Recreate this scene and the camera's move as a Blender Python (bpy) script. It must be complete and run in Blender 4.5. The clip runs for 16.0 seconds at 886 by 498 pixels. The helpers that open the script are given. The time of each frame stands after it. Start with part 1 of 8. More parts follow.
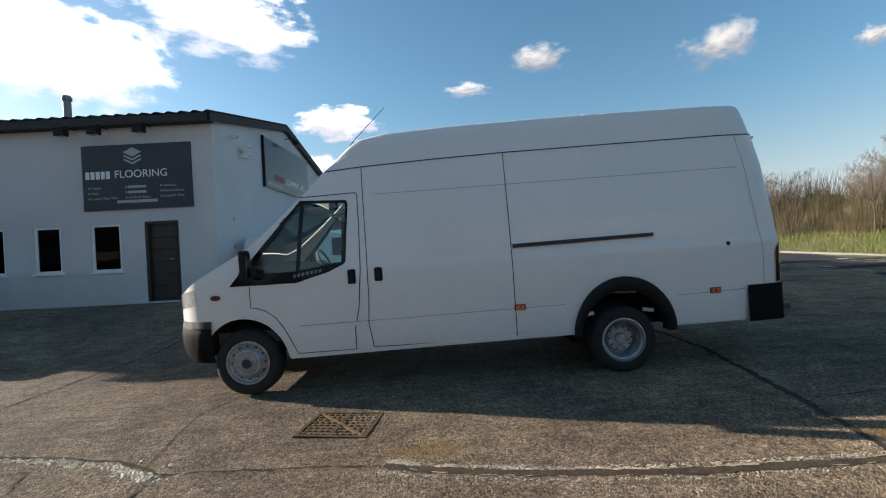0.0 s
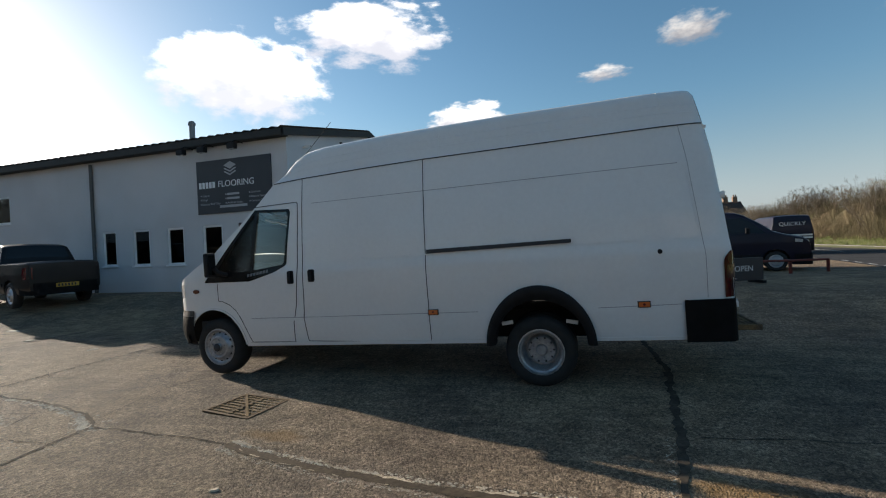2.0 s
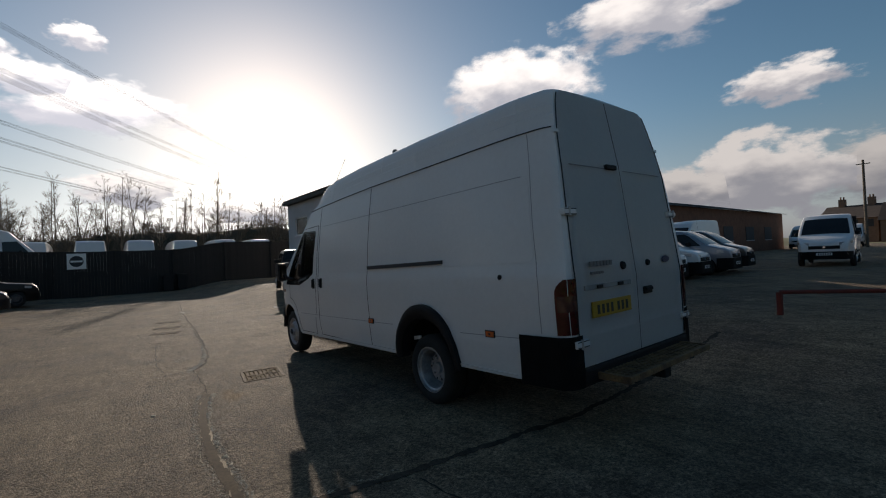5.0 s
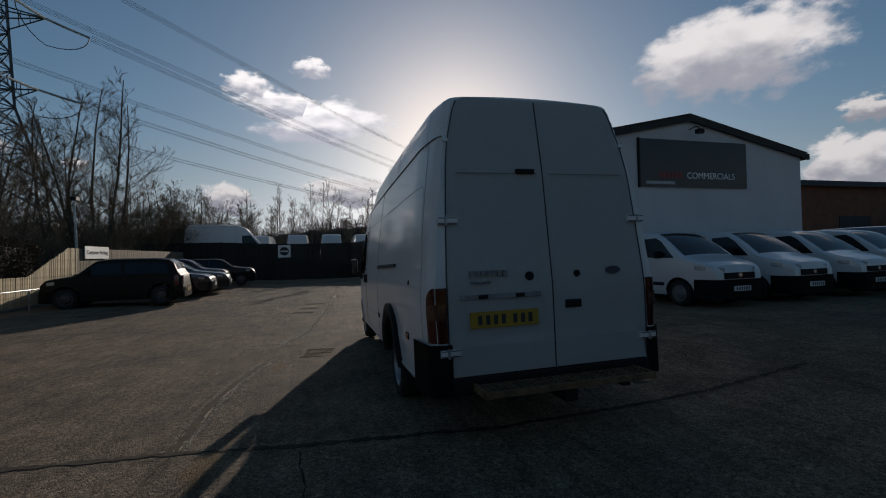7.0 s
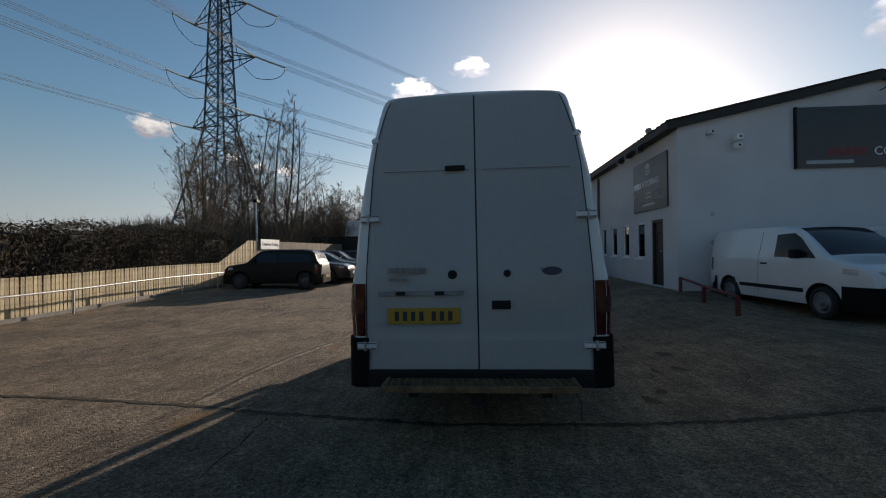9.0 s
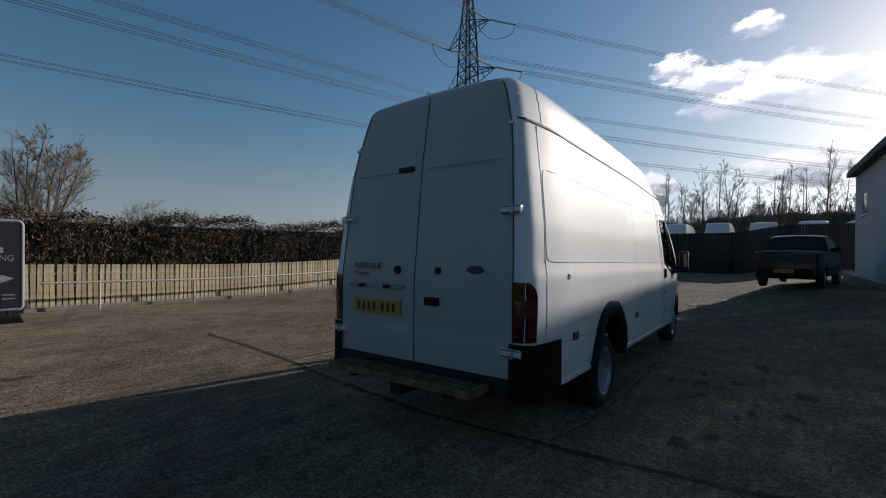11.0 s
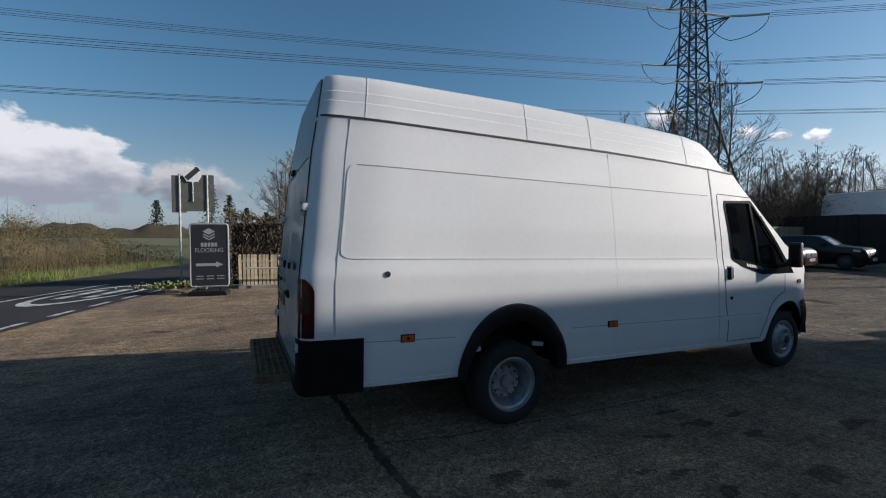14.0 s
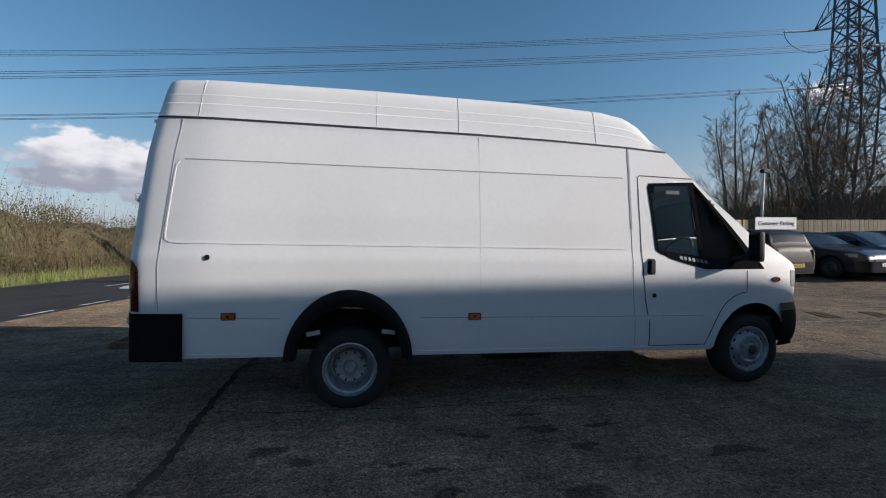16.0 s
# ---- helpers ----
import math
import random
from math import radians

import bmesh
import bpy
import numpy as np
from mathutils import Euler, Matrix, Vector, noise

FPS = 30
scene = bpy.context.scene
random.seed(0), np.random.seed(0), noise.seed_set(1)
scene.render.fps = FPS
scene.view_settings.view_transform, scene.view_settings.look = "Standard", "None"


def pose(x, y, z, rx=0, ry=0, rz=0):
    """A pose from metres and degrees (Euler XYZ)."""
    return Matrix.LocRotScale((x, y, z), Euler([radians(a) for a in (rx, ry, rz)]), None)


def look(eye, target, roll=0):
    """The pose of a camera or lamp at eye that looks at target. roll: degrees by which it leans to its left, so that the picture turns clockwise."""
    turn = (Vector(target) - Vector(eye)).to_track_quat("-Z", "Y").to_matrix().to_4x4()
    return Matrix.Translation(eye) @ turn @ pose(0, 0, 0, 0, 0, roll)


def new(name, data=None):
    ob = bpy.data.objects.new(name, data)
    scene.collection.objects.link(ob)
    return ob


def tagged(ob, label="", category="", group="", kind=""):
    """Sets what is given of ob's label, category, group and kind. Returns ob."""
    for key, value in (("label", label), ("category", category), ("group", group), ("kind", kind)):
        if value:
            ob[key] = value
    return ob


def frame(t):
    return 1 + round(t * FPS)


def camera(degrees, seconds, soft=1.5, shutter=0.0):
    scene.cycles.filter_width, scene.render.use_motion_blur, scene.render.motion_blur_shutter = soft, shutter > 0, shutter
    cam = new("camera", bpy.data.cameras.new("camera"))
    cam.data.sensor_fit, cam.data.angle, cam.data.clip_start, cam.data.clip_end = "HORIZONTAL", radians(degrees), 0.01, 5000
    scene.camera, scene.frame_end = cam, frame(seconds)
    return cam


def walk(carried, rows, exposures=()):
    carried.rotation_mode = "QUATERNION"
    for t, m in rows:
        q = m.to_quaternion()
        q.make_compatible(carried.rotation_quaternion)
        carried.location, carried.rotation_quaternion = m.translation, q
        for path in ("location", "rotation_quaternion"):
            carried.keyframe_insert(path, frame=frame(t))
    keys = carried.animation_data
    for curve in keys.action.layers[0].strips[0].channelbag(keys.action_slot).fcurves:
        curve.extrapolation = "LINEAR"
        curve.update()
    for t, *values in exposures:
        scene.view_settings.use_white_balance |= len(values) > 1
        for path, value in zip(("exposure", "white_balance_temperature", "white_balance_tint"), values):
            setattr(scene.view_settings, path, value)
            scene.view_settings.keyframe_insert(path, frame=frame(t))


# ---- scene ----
cam = camera(90.9, 16.0, 1.1)
PATH = [
    (0, (1.987, -5.272, 1.379), (1.992, -3.272, 1.365), -2.91),
    (0.5, (2.475, -5.329, 1.393), (2.311, -3.336, 1.389), -2.67),
    (1, (3.008, -5.277, 1.389), (2.710, -3.300, 1.382), -2.69),
    (1.5, (3.569, -5.215, 1.398), (3.160, -3.258, 1.389), -2.56),
    (2, (4.104, -5.106, 1.396), (3.525, -3.192, 1.381), -2.59),
    (2.5, (4.693, -4.937, 1.450), (3.956, -3.078, 1.439), -2.54),
    (3, (5.220, -4.752, 1.477), (4.302, -2.975, 1.472), -2.65),
    (3.5, (5.697, -4.520, 1.448), (4.563, -2.873, 1.466), -2.46),
    (4, (6.179, -4.226, 1.443), (4.889, -2.698, 1.474), -2.21),
    (4.2, (6.358, -4.100, 1.433), (5.021, -2.613, 1.461), -2.38),
    (6.3, (8.162, -2.207, 1.506), (6.313, -1.443, 1.525), -1.65),
    (6.5, (8.201, -2.050, 1.498), (6.331, -1.342, 1.512), -1.61),
    (7, (8.303, -1.666, 1.489), (6.376, -1.132, 1.513), -1.42),
    (7.5, (8.418, -1.250, 1.485), (6.453, -0.878, 1.518), -1.42),
    (8, (8.460, -0.862, 1.487), (6.471, -0.653, 1.509), -0.94),
    (8.5, (8.519, -0.419, 1.494), (6.519, -0.371, 1.506), -0.70),
    (9, (8.528, 0.010, 1.489), (6.535, -0.159, 1.496), -0.67),
    (9.2, (8.517, 0.178, 1.498), (6.538, -0.114, 1.509), -0.55),
    (11.3, (7.705, 2.348, 1.487), (6.182, 1.052, 1.483), -0.03),
    (11.5, (7.580, 2.469, 1.491), (6.111, 1.111, 1.490), -0.30),
    (12, (7.312, 2.791, 1.498), (5.960, 1.318, 1.484), -0.40),
    (12.5, (6.986, 3.049, 1.492), (5.782, 1.453, 1.469), -0.43),
    (13, (6.555, 3.330, 1.497), (5.459, 1.657, 1.468), -0.43),
    (13.5, (6.178, 3.585, 1.509), (5.231, 1.824, 1.470), -0.45),
    (14, (5.705, 3.841, 1.527), (4.867, 2.026, 1.478), -0.40),
    (14.5, (5.212, 4.062, 1.524), (4.468, 2.206, 1.465), -0.25),
    (15, (4.671, 4.234, 1.469), (4.057, 2.331, 1.424), -0.44),
    (15.5, (4.138, 4.398, 1.452), (3.647, 2.460, 1.404), -0.47),
    (16, (3.612, 4.514, 1.415), (3.267, 2.544, 1.365), -0.44),
]
walk(
    cam,
    [(t, look(eye, target, roll)) for t, eye, target, roll in PATH],
    exposures=[(0.0, 1.29, 6830, 12), (1.5, 1.16, 6880, 12), (3.5, 0.5, 7030, 13), (4.2, 0.2, 6980, 14), (6.5, -0.08, 7140, 17), (7.0, -0.44, 6630, 15), (8.0, 0.08, 6480, 13), (8.5, 0.36, 6930, 16), (9.2, 0.42, 6980, 16), (11.5, 0.02, 6130, 14), (12.5, 0.09, 6080, 15), (14.0, 0.47, 6180, 14), (16.0, 0.64, 6280, 15)],
)

# ---- light ----
SUN_AZ, SUN_EL = math.radians(162.6), math.radians(16.1)
world = bpy.data.worlds.new("sky")
scene.world = world
world.use_nodes = True
wn = world.node_tree.nodes
sky = wn.new("ShaderNodeTexSky")
sky.sky_type = "NISHITA"
sky.sun_disc = False
sky.sun_elevation = SUN_EL
sky.sun_rotation = math.pi / 2 - SUN_AZ
sky.air_density, sky.dust_density, sky.ozone_density = 1.1, 0.75, 3.2
wn["Background"].inputs["Strength"].default_value = 0.073
# pale blue haze towards the horizon, at the sky's own brightness
wl = world.node_tree.links
way = wn.new("ShaderNodeTexCoord")
up = wn.new("ShaderNodeSeparateXYZ")
wl.new(way.outputs["Generated"], up.inputs["Vector"])
haze = wn.new("ShaderNodeMapRange")
haze.interpolation_type = "SMOOTHSTEP"
for key, value in (("From Min", 0.0), ("From Max", 0.30), ("To Min", 0.75), ("To Max", 0.0)):
    haze.inputs[key].default_value = value
wl.new(up.outputs["Z"], haze.inputs["Value"])
level = wn.new("ShaderNodeRGBToBW")
wl.new(sky.outputs["Color"], level.inputs["Color"])
tone = wn.new("ShaderNodeVectorMath")
tone.operation = "MULTIPLY"
tone.inputs[1].default_value = (0.88, 1.0, 1.18)
wl.new(level.outputs["Val"], tone.inputs[0])
blend_sky = wn.new("ShaderNodeMix")
blend_sky.data_type = "RGBA"
wl.new(haze.outputs["Result"], blend_sky.inputs["Factor"])
wl.new(sky.outputs["Color"], blend_sky.inputs["A"])
wl.new(tone.outputs["Vector"], blend_sky.inputs["B"])
deep = wn.new("ShaderNodeHueSaturation")
deep.inputs["Hue"].default_value, deep.inputs["Saturation"].default_value, deep.inputs["Value"].default_value = 0.490, 1.12, 1.04
wl.new(blend_sky.outputs["Result"], deep.inputs["Color"])
wl.new(deep.outputs["Color"], wn["Background"].inputs["Color"])

sun_data = bpy.data.lights.new("sun", "SUN")
sun_data.energy, sun_data.angle, sun_data.color = 4.75, radians(0.55), (1.0, 0.92, 0.80)
sun = new("sun", sun_data)
sun.matrix_world = look((-60 * math.cos(SUN_EL), 18, 20), (-60 * math.cos(SUN_EL) - math.cos(SUN_AZ), 18 - math.sin(SUN_AZ), 20 - math.tan(SUN_EL)))

# ---- materials ----
MATS = {}


def material(name, color, rough=0.6, metal=0.0, vary=0.12, scale=3.0, bump=0.0, bump_scale=40.0, spec=0.5, coat=0.0, tint=None, per_object=0.0, fine=0.0):
    """A surface with two scales of colour variation and a fine relief."""
    if name in MATS:
        return MATS[name]
    m = bpy.data.materials.new(name)
    m.use_nodes = True
    nt = m.node_tree
    b = nt.nodes["Principled BSDF"]
    b.inputs["Roughness"].default_value = rough
    b.inputs["Metallic"].default_value = metal
    b.inputs["Specular IOR Level"].default_value = spec
    b.inputs["Coat Weight"].default_value = coat
    b.inputs["Coat Roughness"].default_value = 0.06
    co = nt.nodes.new("ShaderNodeTexCoord")
    big = nt.nodes.new("ShaderNodeTexNoise")
    big.inputs["Scale"].default_value, big.inputs["Detail"].default_value = scale, 6
    small = nt.nodes.new("ShaderNodeTexNoise")
    small.inputs["Scale"].default_value, small.inputs["Detail"].default_value = bump_scale, 4
    nt.links.new(co.outputs["Object"], big.inputs["Vector"])
    nt.links.new(co.outputs["Object"], small.inputs["Vector"])
    mix = nt.nodes.new("ShaderNodeMix")
    mix.data_type = "RGBA"
    other = tint or [c * (1 - vary) for c in color]
    mix.inputs["A"].default_value = (*color, 1)
    mix.inputs["B"].default_value = (*other, 1)
    ramp = nt.nodes.new("ShaderNodeMapRange")
    ramp.inputs["From Min"].default_value, ramp.inputs["From Max"].default_value = 0.38, 0.66
    nt.links.new(big.outputs["Fac"], ramp.inputs["Value"])
    nt.links.new(ramp.outputs["Result"], mix.inputs["Factor"])
    last = mix.outputs["Result"]
    if fine:
        grain = nt.nodes.new("ShaderNodeMapRange")
        grain.inputs["From Min"].default_value, grain.inputs["From Max"].default_value = 0.3, 0.7
        grain.inputs["To Min"].default_value, grain.inputs["To Max"].default_value = 1 - fine, 1 + fine
        nt.links.new(small.outputs["Fac"], grain.inputs["Value"])
        mul = nt.nodes.new("ShaderNodeVectorMath")
        mul.operation = "MULTIPLY"
        nt.links.new(last, mul.inputs[0])
        nt.links.new(grain.outputs["Result"], mul.inputs[1])
        last = mul.outputs["Vector"]
    if per_object:
        info = nt.nodes.new("ShaderNodeObjectInfo")
        r = nt.nodes.new("ShaderNodeMapRange")
        r.inputs["To Min"].default_value, r.inputs["To Max"].default_value = 1 - per_object, 1 + per_object
        nt.links.new(info.outputs["Random"], r.inputs["Value"])
        mul = nt.nodes.new("ShaderNodeVectorMath")
        mul.operation = "MULTIPLY"
        nt.links.new(last, mul.inputs[0])
        nt.links.new(r.outputs["Result"], mul.inputs[1])
        last = mul.outputs["Vector"]
    nt.links.new(last, b.inputs["Base Color"])
    if bump:
        bp = nt.nodes.new("ShaderNodeBump")
        bp.inputs["Strength"].default_value, bp.inputs["Distance"].default_value = bump, 0.01
        nt.links.new(small.outputs["Fac"], bp.inputs["Height"])
        nt.links.new(bp.outputs["Normal"], b.inputs["Normal"])
    MATS[name] = m
    return m


def glass(name, tint, rough=0.02, clear=0.75):
    """A thin pane: tinted see-through with a glossy face."""
    m = bpy.data.materials.new(name)
    m.use_nodes = True
    nt = m.node_tree
    out = nt.nodes["Material Output"]
    nt.nodes.remove(nt.nodes["Principled BSDF"])
    tr = nt.nodes.new("ShaderNodeBsdfTransparent")
    tr.inputs["Color"].default_value = (*[c * clear for c in tint], 1)
    gl = nt.nodes.new("ShaderNodeBsdfGlossy")
    gl.inputs["Roughness"].default_value = rough
    fr = nt.nodes.new("ShaderNodeFresnel")
    fr.inputs["IOR"].default_value = 1.5
    mix = nt.nodes.new("ShaderNodeMixShader")
    nt.links.new(fr.outputs["Fac"], mix.inputs["Fac"])
    nt.links.new(tr.outputs["BSDF"], mix.inputs[1])
    nt.links.new(gl.outputs["BSDF"], mix.inputs[2])
    nt.links.new(mix.outputs["Shader"], out.inputs["Surface"])
    return m


WHITE_PAINT = material("white_vehicle_paint", (0.66, 0.66, 0.66), 0.32, vary=0.06, scale=1.2, coat=0.7, spec=0.5)
VAN_WHITE = material("weathered_white_paint", (0.69, 0.69, 0.685), 0.55, vary=0.05, scale=0.9, spec=0.12, coat=0.55, fine=0.02, bump_scale=25)
SMOKED = material("smoked_lens", (0.07, 0.020, 0.018), 0.2, vary=0.3, scale=30, coat=0.7)
BLACK_PLASTIC = material("black_plastic", (0.013, 0.013, 0.0145), 0.6, vary=0.3, scale=8, bump=0.15, bump_scale=300, spec=0.2)
GLOSS_BLACK = material("gloss_black_trim", (0.006, 0.006, 0.007), 0.14, vary=0.2, spec=0.22)
RUBBER = material("tyre_rubber", (0.018, 0.018, 0.018), 0.85, vary=0.3, scale=12, bump=0.2, bump_scale=120)
STEEL = material("silver_wheel_steel", (0.40, 0.41, 0.43), 0.42, metal=0.55, vary=0.35, scale=14, fine=0.12, bump_scale=60)
DARK_GAP = material("dark_gap", (0.03, 0.03, 0.034), 0.7, vary=0.2)
UNDER = material("underbody", (0.012, 0.012, 0.012), 0.9, vary=0.2)
ORANGE = material("amber_lens", (0.60, 0.11, 0.02), 0.25, vary=0.2, coat=0.5)
RED_LENS = material("red_lens", (0.105, 0.006, 0.008), 0.2, vary=0.3, scale=20, coat=0.8)
CLEAR_LENS = material("clear_lens", (0.42, 0.42, 0.43), 0.15, vary=0.2, scale=20, coat=0.8)
GLASS = glass("window_glass", (0.90, 0.96, 0.945), clear=0.97)
DARK_GLASS = glass("tinted_glass", (0.10, 0.12, 0.12))
RENDER_WALL = material("white_rendered_wall", (0.54, 0.54, 0.55), 0.9, vary=0.1, scale=0.7, bump=0.5, bump_scale=60, fine=0.05)
CHROME = material("chrome", (0.7, 0.7, 0.72), 0.15, metal=1.0, vary=0.05)


# ---- mesh helpers ----
def part(name, bm, mat, parent=None, label="", smooth=None):
    """One mesh object from a bmesh, under parent."""
    me = bpy.data.meshes.new(name)
    bm.normal_update()
    bm.to_mesh(me)
    bm.free()
    me.materials.append(mat)
    if smooth is not None:
        me.shade_smooth()
        me.set_sharp_from_angle(angle=radians(smooth))
    ob = new(name, me)
    ob.parent = parent
    if label:
        tagged(ob, label)
    return ob


def thing(name, label, category, m=None, group="", kind=""):
    ob = new(name)
    ob.empty_display_size = 0.1
    if m is not None:
        ob.matrix_world = m
    return tagged(ob, label, category, group, kind)


def block(bm, x0, x1, y0, y1, z0, z1, bevel=0.0):
    v = [bm.verts.new((x, y, z)) for x in (x0, x1) for y in (y0, y1) for z in (z0, z1)]
    fs = [bm.faces.new([v[i] for i in q]) for q in ((0, 1, 3, 2), (4, 6, 7, 5), (0, 4, 5, 1), (2, 3, 7, 6), (0, 2, 6, 4), (1, 5, 7, 3))]
    if bevel:
        es = list({e for f in fs for e in f.edges})
        bmesh.ops.bevel(bm, geom=es, offset=bevel, segments=2, affect="EDGES", profile=0.6)
    return bm


def box(x0, x1, y0, y1, z0, z1, bevel=0.0):
    return block(bmesh.new(), x0, x1, y0, y1, z0, z1, bevel)


def prism(points, axis, a, b, bm=None, bevel=0.0):
    """A plate: an outline in the two other axes, thick from a to b along axis."""
    bm = bm or bmesh.new()

    def at(p, d):
        q = list(p)
        q.insert("xyz".index(axis), d)
        return q

    lo = [bm.verts.new(at(p, a)) for p in points]
    hi = [bm.verts.new(at(p, b)) for p in points]
    n = len(points)
    fs = [bm.faces.new(lo), bm.faces.new(hi[::-1])]
    fs += [bm.faces.new((lo[i], hi[i], hi[(i + 1) % n], lo[(i + 1) % n])) for i in range(n)]
    bmesh.ops.recalc_face_normals(bm, faces=fs)
    if bevel:
        es = [e for e in {e for f in fs[:2] for e in f.edges}]
        bmesh.ops.bevel(bm, geom=es, offset=bevel, segments=2, affect="EDGES", profile=0.6)
    return bm


def tube(path, radius, sides=8, bm=None, closed=False):
    """A round bar along points; radius may be a list."""
    bm = bm or bmesh.new()
    pts = [Vector(p) for p in path]
    n = len(pts)
    rs = radius if isinstance(radius, (list, tuple)) else [radius] * n
    rings = []
    up = None
    for i, p in enumerate(pts):
        if closed:
            d = (pts[(i + 1) % n] - pts[i - 1]).normalized()
        else:
            d = (pts[min(i + 1, n - 1)] - pts[max(i - 1, 0)]).normalized()
        if up is None:
            up = Vector((0, 0, 1)) if abs(d.z) < 0.9 else Vector((1, 0, 0))
        s = d.cross(up).normalized()
        up = s.cross(d).normalized()
        rings.append([bm.verts.new(p + rs[i] * (math.cos(a) * s + math.sin(a) * up)) for a in [2 * math.pi * k / sides for k in range(sides)]])
    for i in range(n if closed else n - 1):
        a, b = rings[i], rings[(i + 1) % n]
        for k in range(sides):
            bm.faces.new((a[k], b[k], b[(k + 1) % sides], a[(k + 1) % sides]))
    if not closed:
        bm.faces.new(rings[0])
        bm.faces.new(rings[-1][::-1])
    return bm


def lathe(profile, axis="y", n=40, bm=None, at=(0, 0, 0)):
    """A turned shape: profile of (radius, along) round the axis through at."""
    bm = bm or bmesh.new()
    rings = []
    for k in range(n):
        a = 2 * math.pi * k / n
        row = []
        for r, d in profile:
            c, s = r * math.cos(a), r * math.sin(a)
            p = {"x": (d, c, s), "y": (c, d, s), "z": (c, s, d)}[axis]
            row.append(bm.verts.new(Vector(p) + Vector(at)))
        rings.append(row)
    for k in range(n):
        a, b = rings[k], rings[(k + 1) % n]
        for j in range(len(profile) - 1):
            bm.faces.new((a[j], a[j + 1], b[j + 1], b[j]))
    bmesh.ops.remove_doubles(bm, verts=bm.verts, dist=1e-5)
    bmesh.ops.recalc_face_normals(bm, faces=bm.faces)
    return bm


def sheet(fn, us, vs, bm=None):
    bm = bm or bmesh.new()
    g = [[bm.verts.new(fn(u, v)) for v in vs] for u in us]
    for i in range(len(us) - 1):
        for j in range(len(vs) - 1):
            bm.faces.new((g[i][j], g[i + 1][j], g[i + 1][j + 1], g[i][j + 1]))
    return bm


def steps(a, b, n):
    return [a + (b - a) * i / n for i in range(n + 1)]


def lerp_table(table, x):
    if x <= table[0][0]:
        return table[0][1]
    for (x0, y0), (x1, y1) in zip(table, table[1:]):
        if x <= x1:
            return y0 + (y1 - y0) * (x - x0) / (x1 - x0)
    return table[-1][1]


def sstep(t):
    t = min(max(t, 0.0), 1.0)
    return t * t * (3 - 2 * t)


def words(name, text, size, m, mat, parent, label="", align="LEFT", depth=0.002):
    """Raised lettering in the built-in font, as a mesh."""
    cu = bpy.data.curves.new(name, "FONT")
    cu.body, cu.size, cu.extrude, cu.align_x, cu.align_y = text, size, depth, align, "CENTER"
    tmp = bpy.data.objects.new(name, cu)
    scene.collection.objects.link(tmp)
    bpy.context.view_layer.update()
    me = bpy.data.meshes.new_from_object(tmp.evaluated_get(bpy.context.evaluated_depsgraph_get()))
    bpy.data.objects.remove(tmp)
    bpy.data.curves.remove(cu)
    me.materials.clear()
    me.materials.append(mat)
    me.transform(m)
    ob = new(name, me)
    ob.parent = parent
    if label:
        tagged(ob, label)
    return ob


def shell(xs, ring, cuts=(), side_from=0.4, snap=0.019, hole=None):
    """A vehicle body lofted from half rings [(y, z)...], sill to roof centre, mirrored; cuts are signed distances in (x, z), negative inside, cut through the flanks."""
    half = [[(x + dx, y, z) for y, z, dx in ring(x)] for x in xs]
    n = len(half[0])
    bm = bmesh.new()
    rows = []
    for line in half:
        pts = [(x, -y, z) for x, y, z in line] + [p for p in line[-2::-1]]
        rows.append(pts)
    grid = []
    for line in rows:
        r = []
        for x, y, z in line:
            if abs(y) > side_from:
                for f in cuts:
                    d = f(x, z)
                    if abs(d) < snap:
                        e = 1e-3
                        gx_, gz_ = (f(x + e, z) - d) / e, (f(x, z + e) - d) / e
                        q = gx_ * gx_ + gz_ * gz_ or 1
                        x, z = x - d * gx_ / q, z - d * gz_ / q
            r.append(bm.verts.new((x, y, z)))
        grid.append(r)
    for i in range(len(grid) - 1):
        for j in range(2 * n - 2):
            a, b, c, d = grid[i][j], grid[i + 1][j], grid[i + 1][j + 1], grid[i][j + 1]
            mx = (a.co.x + b.co.x + c.co.x + d.co.x) / 4
            mz = (a.co.z + b.co.z + c.co.z + d.co.z) / 4
            my = (a.co.y + b.co.y + c.co.y + d.co.y) / 4
            if abs(my) > side_from and any(f(mx, mz) < 0 for f in cuts):
                continue
            if hole and hole(mx, my, mz):
                continue
            bm.faces.new((a, b, c, d))
    bm.faces.new(grid[0][::-1])
    bm.faces.new(grid[-1])
    bmesh.ops.remove_doubles(bm, verts=bm.verts, dist=1e-4)
    bmesh.ops.recalc_face_normals(bm, faces=bm.faces)
    loose = [v for v in bm.verts if not v.link_faces]
    bmesh.ops.delete(bm, geom=loose, context="VERTS")
    return bm


def disc_cut(cx, cz, a, b=None):
    b = b or a
    return lambda x, z: (math.hypot((x - cx) / a, (z - cz) / b) - 1) * min(a, b)


def poly_cut(pts):
    """Signed distance to a polygon, negative inside."""

    def f(x, z):
        best, inside = 1e9, False
        n = len(pts)
        for i in range(n):
            (x0, z0), (x1, z1) = pts[i], pts[(i + 1) % n]
            dx, dz = x1 - x0, z1 - z0
            t = min(max(((x - x0) * dx + (z - z0) * dz) / (dx * dx + dz * dz), 0), 1)
            best = min(best, math.hypot(x - x0 - t * dx, z - z0 - t * dz))
            if (z0 > z) != (z1 > z) and x < x0 + (z - z0) / (z1 - z0) * dx:
                inside = not inside
        return -best if inside else best

    return f


